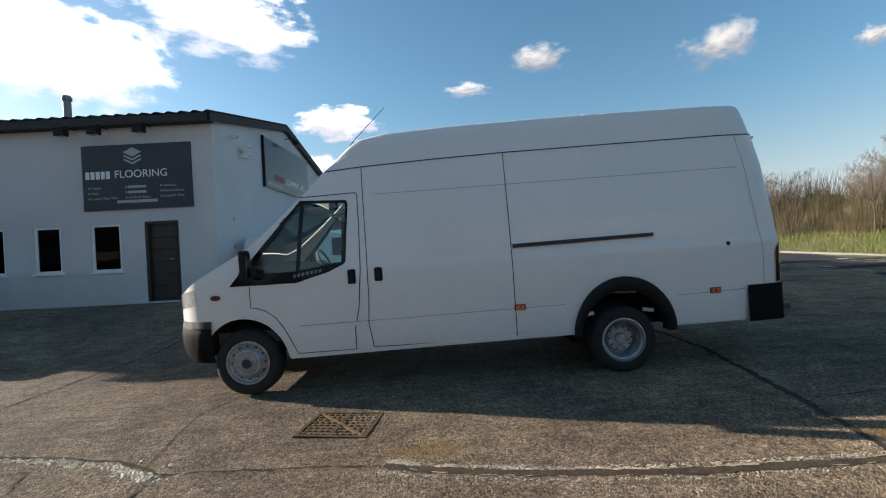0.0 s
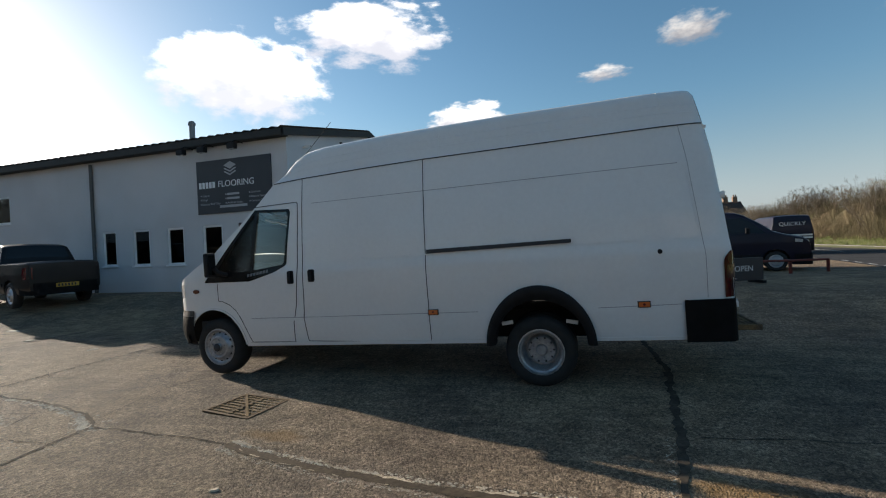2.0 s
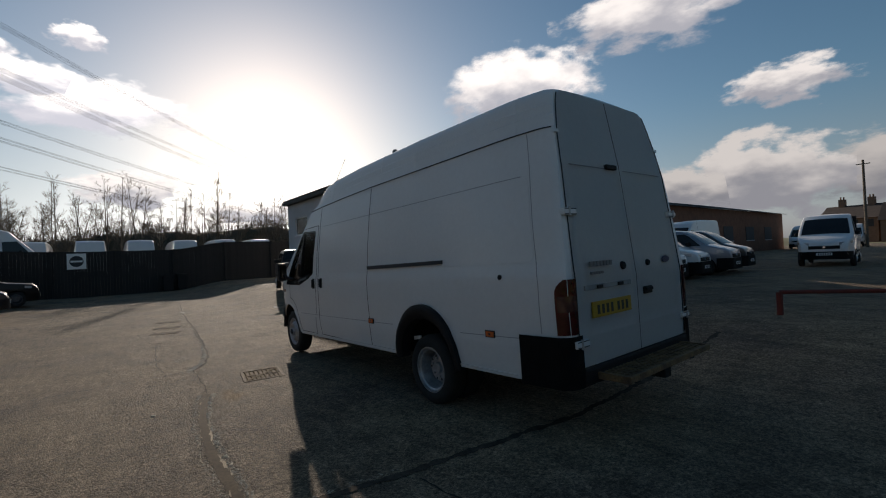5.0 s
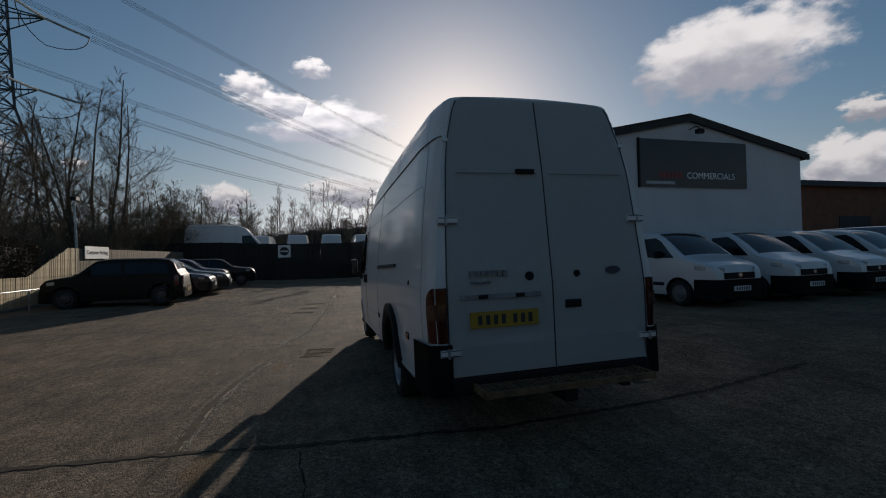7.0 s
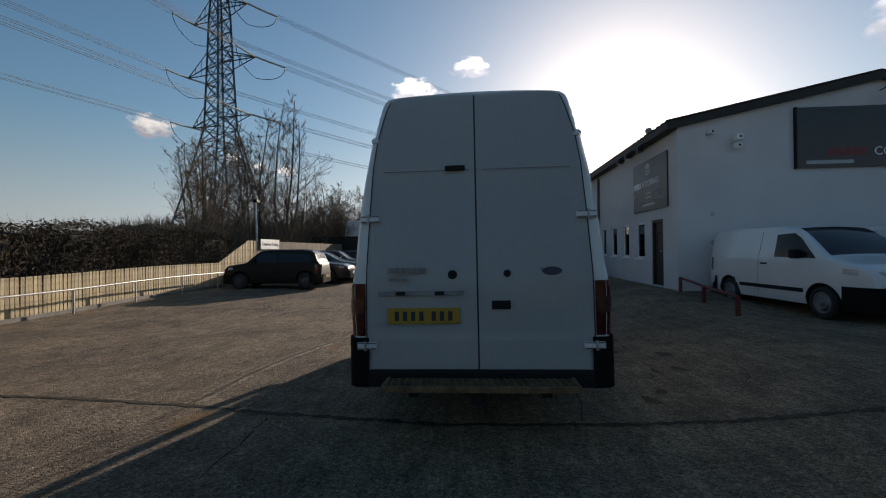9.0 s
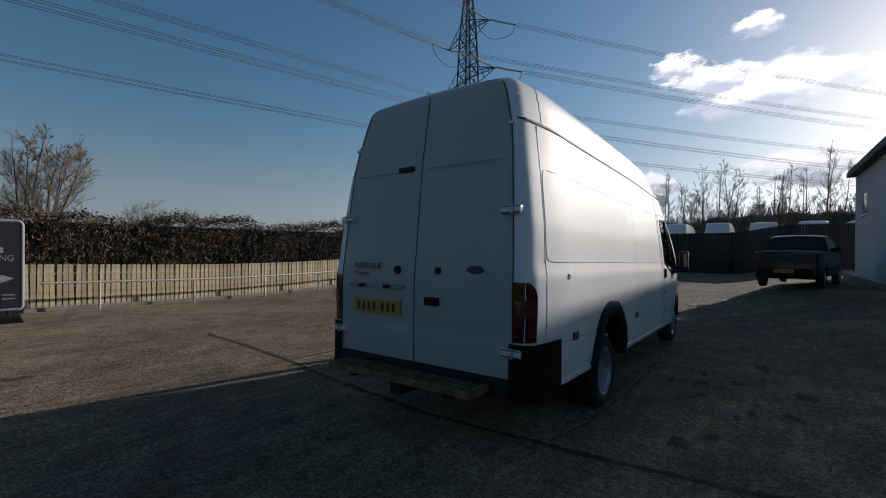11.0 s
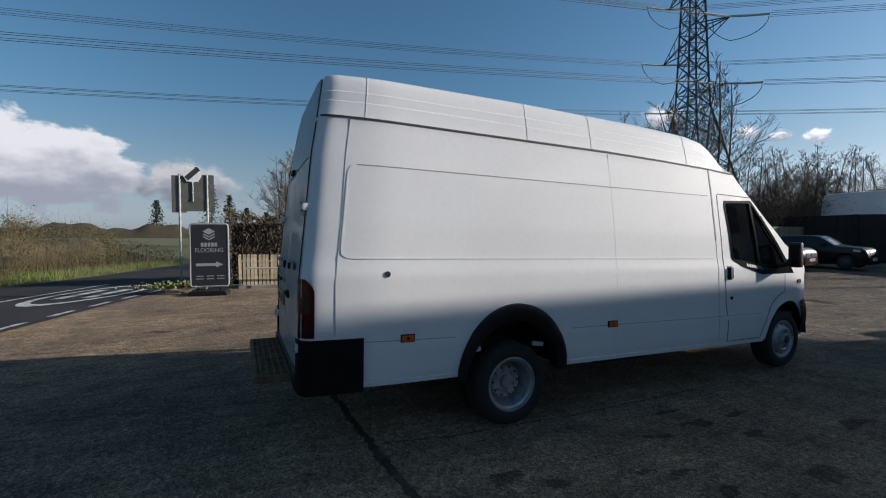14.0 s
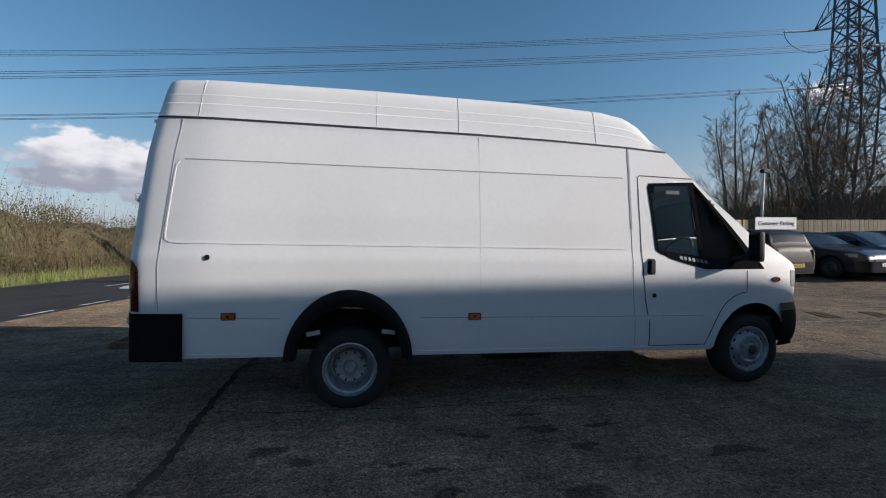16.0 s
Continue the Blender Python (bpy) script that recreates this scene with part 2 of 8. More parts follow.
# ---- ground ----
def ground_z(x, y):
    z = 0.0165 * min(max(x, -2), 9) - 0.03
    near = sstep((y - 1.3 + 1.1 * sstep((-x - 5) / 4)) / 3.4)
    z += near * (0.42 - 0.215 * sstep((x + 3.8) / 4)) + 0.006 * min(max(y, -2), 2)
    z -= 0.19 * sstep((y - 6.5) / 4) * sstep((x - 3) / 3)
    z += sstep((-y - 4) / 5) * (0.04 * sstep((x - 2) / 4) + 0.17 * sstep((2 - x) / 8))
    return z


STAINS = [  # x, y, half length, half width, kind: 0 damp, 1 rust
    (4.24, 1.59, 0.13, 0.06, 0), (4.00, 1.78, 0.10, 0.06, 0), (2.98, 1.55, 0.06, 0.04, 0), (2.82, 1.61, 0.08, 0.04, 0), (2.40, 1.54, 0.18, 0.055, 0), (2.40, 1.27, 0.18, 0.03, 0),
    (1.92, 1.55, 0.14, 0.05, 0), (2.20, 1.88, 0.12, 0.06, 0), (3.25, 2.04, 0.08, 0.04, 0), (3.42, 1.95, 0.07, 0.03, 0), (2.46, 2.45, 0.16, 0.07, 0), (3.21, 2.32, 0.08, 0.05, 0), (1.3, 2.1, 0.24, 0.08, 0), (6.9, -4.3, 0.22, 0.10, 0),
    (4.90, -2.52, 0.26, 0.11, 1), (1.80, -2.27, 0.24, 0.09, 1), (5.7, -4.25, 0.22, 0.10, 1), (9.0, -5.1, 0.3, 0.14, 1),
]


def concrete_material():
    """Old exposed-aggregate concrete: broad stains, hand-sized blotches, visible stones."""
    m = bpy.data.materials.new("worn_concrete_yard")
    m.use_nodes = True
    nt = m.node_tree
    N, Lk = nt.nodes.new, nt.links.new
    b = nt.nodes["Principled BSDF"]
    b.inputs["Specular IOR Level"].default_value = 0.16
    b.inputs["Diffuse Roughness"].default_value = 0.6
    b.inputs["Roughness"].default_value = 0.9
    co = N("ShaderNodeTexCoord")

    def ranged(value, lo, hi, to0, to1, smooth=False):
        r = N("ShaderNodeMapRange")
        if smooth:
            r.interpolation_type = "SMOOTHSTEP"
        for k, v in (("From Min", lo), ("From Max", hi), ("To Min", to0), ("To Max", to1)):
            r.inputs[k].default_value = v
        Lk(value, r.inputs["Value"])
        return r.outputs["Result"]

    def noise(scale, detail, rough=0.55):
        n = N("ShaderNodeTexNoise")
        n.inputs["Scale"].default_value, n.inputs["Detail"].default_value, n.inputs["Roughness"].default_value = scale, detail, rough
        Lk(co.outputs["Object"], n.inputs["Vector"])
        return n

    def times(colour, factor):
        v = N("ShaderNodeVectorMath")
        v.operation = "MULTIPLY"
        Lk(colour, v.inputs[0])
        Lk(factor, v.inputs[1])
        return v.outputs["Vector"]

    def blend(a, b_, factor):
        mx = N("ShaderNodeMix")
        mx.data_type = "RGBA"
        for k, c in (("A", a), ("B", b_)):
            if isinstance(c, tuple):
                mx.inputs[k].default_value = (*c, 1)
            else:
                Lk(c, mx.inputs[k])
        Lk(factor, mx.inputs["Factor"])
        return mx.outputs["Result"]

    broad, blotch, fine = noise(0.45, 6), noise(2.3, 8, 0.65), noise(30, 6, 0.75)
    col = blend(BASE_LIGHT, BASE_DARK, ranged(broad.outputs["Fac"], 0.38, 0.62, 0, 1))
    col = times(col, ranged(blotch.outputs["Fac"], 0.30, 0.70, 0.66, 1.30))
    lanes = N("ShaderNodeMapping")
    lanes.inputs["Scale"].default_value = (0.8, 6.0, 1.0)
    lanes.inputs["Rotation"].default_value = (0, 0, radians(2))
    Lk(co.outputs["Object"], lanes.inputs["Vector"])
    streak = N("ShaderNodeTexNoise")
    streak.inputs["Scale"].default_value, streak.inputs["Detail"].default_value, streak.inputs["Roughness"].default_value = 1.6, 9, 0.68
    Lk(lanes.outputs["Vector"], streak.inputs["Vector"])
    col = times(col, ranged(streak.outputs["Fac"], 0.34, 0.68, 0.80, 1.24))
    worn = noise(6.5, 8, 0.7)
    col = times(col, ranged(worn.outputs["Fac"], 0.56, 0.72, 1.0, 1.35))
    col = times(col, ranged(fine.outputs["Fac"], 0.28, 0.72, 0.62, 1.38))
    heights = []
    for scale, lo, hi in ((75, 0.66, 1.36), (170, 0.70, 1.33), (36, 0.80, 1.20)):
        vor = N("ShaderNodeTexVoronoi")
        vor.inputs["Scale"].default_value = scale
        Lk(co.outputs["Object"], vor.inputs["Vector"])
        bw = N("ShaderNodeRGBToBW")
        Lk(vor.outputs["Color"], bw.inputs["Color"])
        col = times(col, ranged(bw.outputs["Val"], 0.2, 0.8, lo, hi))
        heights.append(ranged(vor.outputs["Distance"], 0.0, 0.6, 1.0, 0.0))
    warp = N("ShaderNodeVectorMath")
    warp.operation = "SCALE"
    warp.inputs["Scale"].default_value = 0.30
    Lk(noise(5.0, 4).outputs["Color"], warp.inputs[0])
    moved = N("ShaderNodeVectorMath")
    moved.operation = "ADD"
    Lk(co.outputs["Object"], moved.inputs[0])
    Lk(warp.outputs["Vector"], moved.inputs[1])
    masks = [None, None]
    for x, y, a, c, kind in STAINS:
        sub = N("ShaderNodeVectorMath")
        sub.operation = "SUBTRACT"
        sub.inputs[1].default_value = (x + 0.15, y + 0.15, 0)
        Lk(moved.outputs["Vector"], sub.inputs[0])
        mul = N("ShaderNodeVectorMath")
        mul.operation = "MULTIPLY"
        mul.inputs[1].default_value = (1 / a, 1 / c, 0)
        Lk(sub.outputs["Vector"], mul.inputs[0])
        ln = N("ShaderNodeVectorMath")
        ln.operation = "LENGTH"
        Lk(mul.outputs["Vector"], ln.inputs[0])
        f = ranged(ln.outputs["Value"], 0.5 if kind else 0.75, 1.5 if kind else 1.05, 1.0, 0.0, True)
        if masks[kind] is None:
            masks[kind] = f
        else:
            mx = N("ShaderNodeMath")
            mx.operation = "MAXIMUM"
            Lk(masks[kind], mx.inputs[0])
            Lk(f, mx.inputs[1])
            masks[kind] = mx.outputs["Value"]
    half = N("ShaderNodeMath")
    half.operation = "MULTIPLY"
    half.inputs[1].default_value = 0.62
    Lk(masks[1], half.inputs[0])
    col = blend(col, (0.25, 0.145, 0.05), half.outputs["Value"])
    col = times(col, ranged(masks[0], 0, 1, 1.0, 0.42))
    Lk(col, b.inputs["Base Color"])
    last = fine.outputs["Fac"]
    for hgt, amount in ((heights[0], 0.65), (heights[1], 0.35), (heights[2], 0.6)):
        add = N("ShaderNodeMath")
        add.operation = "MULTIPLY_ADD"
        add.inputs[1].default_value = amount
        Lk(hgt, add.inputs[0])
        Lk(last, add.inputs[2])
        last = add.outputs["Value"]
    bp = N("ShaderNodeBump")
    bp.inputs["Strength"].default_value, bp.inputs["Distance"].default_value = 1.0, 0.019
    Lk(last, bp.inputs["Height"])
    Lk(bp.outputs["Normal"], b.inputs["Normal"])
    return m


BASE_LIGHT, BASE_DARK = (0.290, 0.218, 0.143), (0.194, 0.148, 0.108)
CONCRETE = concrete_material()
ASPHALT = material("asphalt", (0.045, 0.045, 0.047), 0.95, vary=0.3, scale=0.7, bump=0.4, bump_scale=80, fine=0.3, spec=0.15)
GRASS = material("rough_grass", (0.095, 0.105, 0.032), 0.95, vary=0.4, scale=0.9, bump=1.0, bump_scale=25, fine=0.4, tint=(0.13, 0.105, 0.045))


def smooth_axis(lo, hi, near0, near1, fine, grow=1.35):
    a = [near0]
    while a[-1] < near1:
        a.append(a[-1] + fine)
    s = fine
    while a[-1] < hi:
        s *= grow
        a.append(a[-1] + s)
    s = fine
    while a[0] > lo:
        s *= grow
        a.insert(0, a[0] - s)
    return a


gx_axis, gy_axis = smooth_axis(-1500, 1500, -20, 12, 0.4), smooth_axis(-1500, 1500, -14, 16, 0.4)
ROAD = [(-400, -150), (-120, -34), (-60, -9), (-35, 1.5), (-20, 7.0), (-12, 9.9), (-5, 11.9), (0, 13.0), (12, 15.9), (25, 17.9), (60, 20.6), (120, 25), (400, 60)]


def road_x(y):
    return lerp_table(ROAD, y)


HALF = 2.75


def land_z(x, y):
    """Ground with the far fields rising gently."""
    z = ground_z(x, y)
    d = x - road_x(y) - HALF
    if d > 0.5:
        z += (0.10 + 0.70 * sstep((y + 2) / 8)) * sstep((d - 0.5) / 5.0) + min(max(d - 14, 0) * 0.012, 4.5)
    if y < -16:
        z += min((-16 - y) * 0.010, 3.0)
    if x < -26:
        z += 0.8 * sstep((-26 - x) / 3)
    if x < -40:
        z += min((-40 - x) * 0.02, 5.0)
    return z


bm = sheet(lambda x, y: (x, y, land_z(x, y)), gx_axis, gy_axis)
for f in bm.faces:
    c = f.calc_center_median()
    if c.x > road_x(c.y) + 1 or (c.y < -11.3 and c.x < road_x(c.y)) or c.x < -30 or c.y > 90:
        f.material_index = 1
g = tagged(part("ground", bm, CONCRETE, smooth=60), "worn sun-bleached concrete yard with cracks and stains, grass beyond", "ground", kind="structure")
g.data.materials.append(GRASS)


# ---- flooring showroom building ----
BX0, BX1, BY0, BY1 = -17.6, -3.36, 5.17, 15.0
EAVE, RIDGE, BASE = 4.76, 5.80, 0.30


def wall_sheet(name, holes, along, a0, a1, z0, top, at, thick, mat, out):
    """A wall of blocks round rectangular openings. along 'x' or 'y'; top is a function."""
    aa = sorted({a0, a1} | {h[0] for h in holes} | {h[1] for h in holes})
    zs = sorted({z0, 1e9} | {h[2] for h in holes} | {h[3] for h in holes})
    full = {(i, j) for i in range(len(aa) - 1) for j in range(len(zs) - 1)
            if not any(h[0] < (aa[i] + aa[i + 1]) / 2 < h[1] and h[2] <= zs[j] and zs[j + 1] <= h[3] for h in holes)}
    bm = bmesh.new()
    made = {}

    def corner(i, j, deep):
        if (i, j, deep) not in made:
            d, z = at + out * thick * deep, min(zs[j], top(aa[i]))
            made[i, j, deep] = bm.verts.new((aa[i], d, z) if along == "x" else (d, aa[i], z))
        return made[i, j, deep]

    for i, j in full:
        for deep in (0, 1):
            bm.faces.new([corner(*c, deep) for c in ((i, j), (i + 1, j), (i + 1, j + 1), (i, j + 1))])
        for di, dj, c0, c1 in ((-1, 0, (i, j), (i, j + 1)), (1, 0, (i + 1, j), (i + 1, j + 1)), (0, -1, (i, j), (i + 1, j)), (0, 1, (i, j + 1), (i + 1, j + 1))):
            if (i + di, j + dj) not in full:
                bm.faces.new((corner(*c0, 0), corner(*c1, 0), corner(*c1, 1), corner(*c0, 1)))
    bmesh.ops.recalc_face_normals(bm, faces=bm.faces)
    ob = part(name, bm, mat)
    return ob


def build_showroom():
    wins = [(-6.38, -5.66, 1.17, 2.30), (-7.74, -7.09, 1.19, 2.30), (-9.12, -8.44, 1.20, 2.31), (-10.42, -9.84, 1.22, 2.32), (-16.5, -14.8, 2.85, 3.80)]
    door = (-5.09, -4.27, 0.40, 2.32)
    house = thing("showroom_building", "single-storey white rendered showroom with a low pitched dark roof", "building")
    w = wall_sheet("wall", wins + [door], "x", BX0, BX1, BASE - 0.6, lambda x: EAVE, BY0, 0.25, RENDER_WALL, 1)
    w.parent = house
    mid = (BY0 + BY1) / 2

    def gable(y):
        return EAVE + (RIDGE - EAVE) * (1 - abs(y - mid) / (mid - BY0))

    bm = bmesh.new()
    prism([(BY0 + 0.25, BASE - 0.6), (BY1, BASE - 0.6), (BY1, gable(BY1)), (mid, RIDGE), (BY0 + 0.25, gable(BY0 + 0.25))], "x", BX1 - 0.25, BX1, bm)
    part("gable_wall", bm, RENDER_WALL, house)
    bm = bmesh.new()
    prism([(BY0 + 0.25, BASE - 0.6), (BY1, BASE - 0.6), (BY1, gable(BY1)), (mid, RIDGE), (BY0 + 0.25, gable(BY0 + 0.25))], "x", BX0, BX0 + 0.25, bm)
    part("gable_wall", bm, RENDER_WALL, house)
    part("rear_wall", box(BX0 + 0.25, BX1 - 0.25, BY1 - 0.25, BY1, BASE - 0.6, EAVE), RENDER_WALL, house)
    roofmat = material("dark_corrugated_roof", (0.06, 0.058, 0.055), 0.85, vary=0.4, scale=1.5, bump=0.3)
    over = 0.28
    for s in (-1, 1):
        def slope(x, t):
            y = mid + s * t * (mid - BY0 + over)
            z = RIDGE + 0.10 - (RIDGE - EAVE) * t * (mid - BY0 + over) / (mid - BY0)
            return x, y, z + 0.028 * math.cos(2 * math.pi * x / 0.30)
        bm = sheet(slope, steps(BX0 - 0.15, BX1 + 0.14, 400), (0, 0.5, 1.0))
        bmesh.ops.solidify(bm, geom=bm.faces[:], thickness=0.03)
        part("roof", bm, roofmat, house, "dark corrugated sheet roof")
        # barge boards and eaves boards
        yo = mid + s * (mid - BY0 + over)
        zo = RIDGE - (RIDGE - EAVE) * (mid - BY0 + over) / (mid - BY0)
        black = material("black_fascia", (0.025, 0.024, 0.022), 0.7, vary=0.3)
        part("barge_board", prism([(mid, RIDGE + 0.06), (yo, zo + 0.06), (yo, zo - 0.14), (mid, RIDGE - 0.14)], "x", BX1 + 0.06, BX1 + 0.14), black, house)
        part("eaves_board", box(BX0 - 0.1, BX1 + 0.1, min(yo, yo - s * 0.03), max(yo, yo - s * 0.03), zo - 0.12, zo + 0.06), black, house)
        part("soffit", box(BX0, BX1 + 0.06, min(yo - s * 0.03, mid + s * (mid - BY0)), max(yo - s * 0.03, mid + s * (mid - BY0)), zo - 0.12, zo - 0.09), black, house)
    frame_mat = material("white_upvc", (0.75, 0.75, 0.75), 0.4)
    inside = material("dark_room_shade", (0.05, 0.048, 0.045), 0.9)
    for x0, x1, z0, z1 in wins:
        win = new("window")
        win.parent = house
        bm = bmesh.new()
        f = 0.055
        for a, b, c, d in ((x0, x1, z0, z0 + f), (x0, x1, z1 - f, z1), (x0, x0 + f, z0 + f, z1 - f), (x1 - f, x1, z0 + f, z1 - f)):
            block(bm, a, b, BY0 + 0.03, BY0 + 0.10, c, d)
        part("frame", bm, frame_mat, win)
        part("sill", box(x0 - 0.04, x1 + 0.04, BY0 - 0.05, BY0 + 0.05, z0 - 0.045, z0 - 0.002, 0.005), frame_mat, win)
        part("pane", box(x0 + f, x1 - f, BY0 + 0.06, BY0 + 0.066, z0 + f, z1 - f), DARK_GLASS, win)
        # dark sheet stands in for the unlit room behind the pane
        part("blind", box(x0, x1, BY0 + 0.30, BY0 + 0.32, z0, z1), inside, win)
    d = new("entrance_door")
    d.parent = house
    dm = material("dark_brown_door", (0.035, 0.026, 0.02), 0.5, vary=0.3, scale=5)
    x0, x1, z0, z1 = door
    part("door_leaf", box(x0 + 0.07, x1 - 0.07, BY0 + 0.10, BY0 + 0.15, z0, z1 - 0.07), dm, d)
    bm = bmesh.new()
    for a, b, c, e in ((x0, x0 + 0.07, z0, z1), (x1 - 0.07, x1, z0, z1), (x0 + 0.07, x1 - 0.07, z1 - 0.07, z1)):
        block(bm, a, b, BY0 + 0.02, BY0 + 0.16, c, e)
    part("door_frame", bm, dm, d)
    for k in range(6):
        part("door_panel", box(x0 + 0.12, x1 - 0.12, BY0 + 0.085, BY0 + 0.10, z0 + 0.08 + k * 0.29, z0 + 0.33 + k * 0.29, 0.008), dm, d)
    part("door_handle", tube([(x1 - 0.15, BY0 + 0.04, 1.40), (x1 - 0.27, BY0 + 0.04, 1.40)], 0.012, 8), CHROME, d)
    part("downpipe", tube([(-10.72, BY0 - 0.06, 0.2), (-10.72, BY0 - 0.06, 4.5)], 0.05, 10), material("grey_pipe", (0.08, 0.08, 0.08), 0.6), house)
    part("flue", tube([(-7.45, 6.0, 4.8), (-7.45, 6.0, 5.72)], 0.085, 12), material("flue_steel", (0.2, 0.2, 0.2), 0.5, metal=0.6), house)
    part("flue_cap", tube([(-7.45, 6.0, 5.60), (-7.45, 6.0, 5.68)], 0.11, 12), material("flue_steel", (0.2, 0.2, 0.2)), house)
    return house


build_showroom()


# ---- the large white van ----
VAN_TILT = Matrix([[0.99969, 0, 0.025, 0], [-0.00025, 0.99995, 0.01, 0], [-0.025, -0.01, 0.99964, 0], [0, 0, 0, 1]]).transposed()
SIDE = [(0.32, 0.940), (0.45, 0.966), (0.655, 0.980), (0.67, 0.974), (0.95, 0.986), (1.15, 0.984), (1.25, 0.966), (1.5, 0.947), (1.9, 0.896), (2.2, 0.846)]
TOP = [(-0.84, 0.80), (-0.80, 0.93), (-0.72, 1.02), (-0.50, 1.15), (-0.25, 1.28), (0.06, 1.43), (0.40, 1.70), (0.70, 1.975), (0.93, 2.21), (1.04, 2.35), (1.14, 2.44), (1.27, 2.51), (1.5, 2.55), (2.2, 2.58), (3.6, 2.595), (5.1, 2.585), (5.36, 2.58), (5.415, 2.57), (5.43, 2.55)]
SILL = [(-0.84, 0.42), (-0.5, 0.36), (0.5, 0.335), (5.0, 0.385), (5.43, 0.42)]
REAR = [(0.4, 5.385), (1.1, 5.390), (1.96, 5.312), (2.55, 5.218)]
GUTTER = [(0.9, 2.170), (1.27, 2.194), (2.0, 2.218), (2.7, 2.232), (5.3, 2.240), (5.42, 2.240)]


def rear_x(z):
    return lerp_table(REAR, z)


def round_rect(x, z, x0, x1, z0, z1, r):
    dx, dz = abs(x - (x0 + x1) / 2) - (x1 - x0) / 2 + r, abs(z - (z0 + z1) / 2) - (z1 - z0) / 2 + r
    return math.hypot(max(dx, 0), max(dz, 0)) + min(max(dx, dz), 0) - r


def flank(x, z):
    """Half width of the van's body."""
    y = lerp_table(SIDE, z)
    if x < 0.5:
        y *= 1 - 0.27 * (min(0.5 - x, 1.45) / 1.42) ** 2.6 - 0.26 * (max(-x - 0.45, 0) / 0.4) ** 2.2
    if x > 4.75:
        y -= 0.032 * ((x - 4.75) / 0.55) ** 2
    if x > 5.30:
        y -= 0.030 * ((x - 5.30) / 0.13) ** 3
    return y


def van_ring(x):
    top, sill = lerp_table(TOP, x), lerp_table(SILL, x)
    w = sstep((x - 4.55) / 0.85)
    pts = []
    seam = lerp_table(GUTTER, x) + 0.003
    levels = [sill + (seam - sill) * i / 54 for i in range(55)]
    edge = min(top, seam)
    for z in levels:
        zc = min(z, edge)
        pts.append((flank(x, zc), zc, w * (rear_x(zc) - 5.43)))
    ye = flank(x, edge)
    rise = max(top - edge, 0)
    crown = 0.05 if rise < 0.05 else 0.02
    k = min(rise / 0.12, 1)
    # gutter step, roof flank, crown
    pts.append((ye - 0.020 * k, edge + 0.004 * k, pts[-1][2]))
    for inset, lift in ((0.012, 0.20), (0.018, 0.34), (0.026, 0.36), (0.034, 0.56), (0.043, 0.58), (0.052, 0.74), (0.062, 0.83), (0.077, 0.915), (0.105, 0.972), (0.165, 1.0)):
        zz_ = edge + rise * lift
        pts.append((ye - 0.020 * k - inset * k, zz_, w * (rear_x(zz_) - 5.43)))
    y1 = pts[-1][0]
    for f in (0.85, 0.7, 0.5, 0.3, 0.15, 0.0):
        z = top + crown * (1 - f * f)
        pts.append((y1 * f, z, w * (rear_x(z) - 5.43)))
    return pts


def on_flank(x, z, out=0.003):
    s = sstep((x - 4.55) / 0.85)
    return flank(x, z) + out, s * (rear_x(z) - 5.43)


def ribbon(points, width, side, out=0.002, bm=None):
    """A thin strip on the van's flank along (x, z) points; side -1 or 1."""
    bm = bm or bmesh.new()
    fine = []
    for (x0, z0), (x1, z1) in zip(points, points[1:]):
        n = max(1, int(math.hypot(x1 - x0, z1 - z0) / 0.06))
        fine += [(x0 + (x1 - x0) * i / n, z0 + (z1 - z0) * i / n) for i in range(n)]
    fine.append(points[-1])
    prev = None
    for i, (x, z) in enumerate(fine):
        (xa, za), (xb, zb) = fine[max(i - 1, 0)], fine[min(i + 1, len(fine) - 1)]
        d = math.hypot(xb - xa, zb - za) or 1
        nx, nz = -(zb - za) / d * width / 2, (xb - xa) / d * width / 2
        pair = []
        for s in (1, -1):
            px, pz = x + s * nx, z + s * nz
            y, dx = on_flank(px, pz, out)
            pair.append(bm.verts.new((px + dx, side * y, pz)))
        if prev:
            bm.faces.new((prev[0], pair[0], pair[1], prev[1]))
        prev = pair
    bmesh.ops.recalc_face_normals(bm, faces=bm.faces)
    ext = bmesh.ops.extrude_face_region(bm, geom=bm.faces[:])
    for v in [e for e in ext["geom"] if isinstance(e, bmesh.types.BMVert)]:
        v.co.y -= side * (out + 0.004)
    bmesh.ops.recalc_face_normals(bm, faces=bm.faces)
    return bm


def flank_plate(points, side, out, thick, step=0.08):
    """A plate with a polygon outline that follows the flank."""
    bm = bmesh.new()
    outline = []
    n = len(points)
    for i in range(n):
        (x0, z0), (x1, z1) = points[i], points[(i + 1) % n]
        m = max(1, int(math.hypot(x1 - x0, z1 - z0) / step))
        outline += [(x0 + (x1 - x0) * k / m, z0 + (z1 - z0) * k / m) for k in range(m)]
    vs = []
    for x, z in outline:
        y, dx = on_flank(x, z, out)
        vs.append(bm.verts.new((x + dx, side * y, z)))
    f = bm.faces.new(vs)
    bmesh.ops.triangulate(bm, faces=[f])
    ext = bmesh.ops.extrude_face_region(bm, geom=bm.faces[:])
    for v in [e for e in ext["geom"] if isinstance(e, bmesh.types.BMVert)]:
        v.co.y -= side * thick
    bmesh.ops.recalc_face_normals(bm, faces=bm.faces)
    return bm


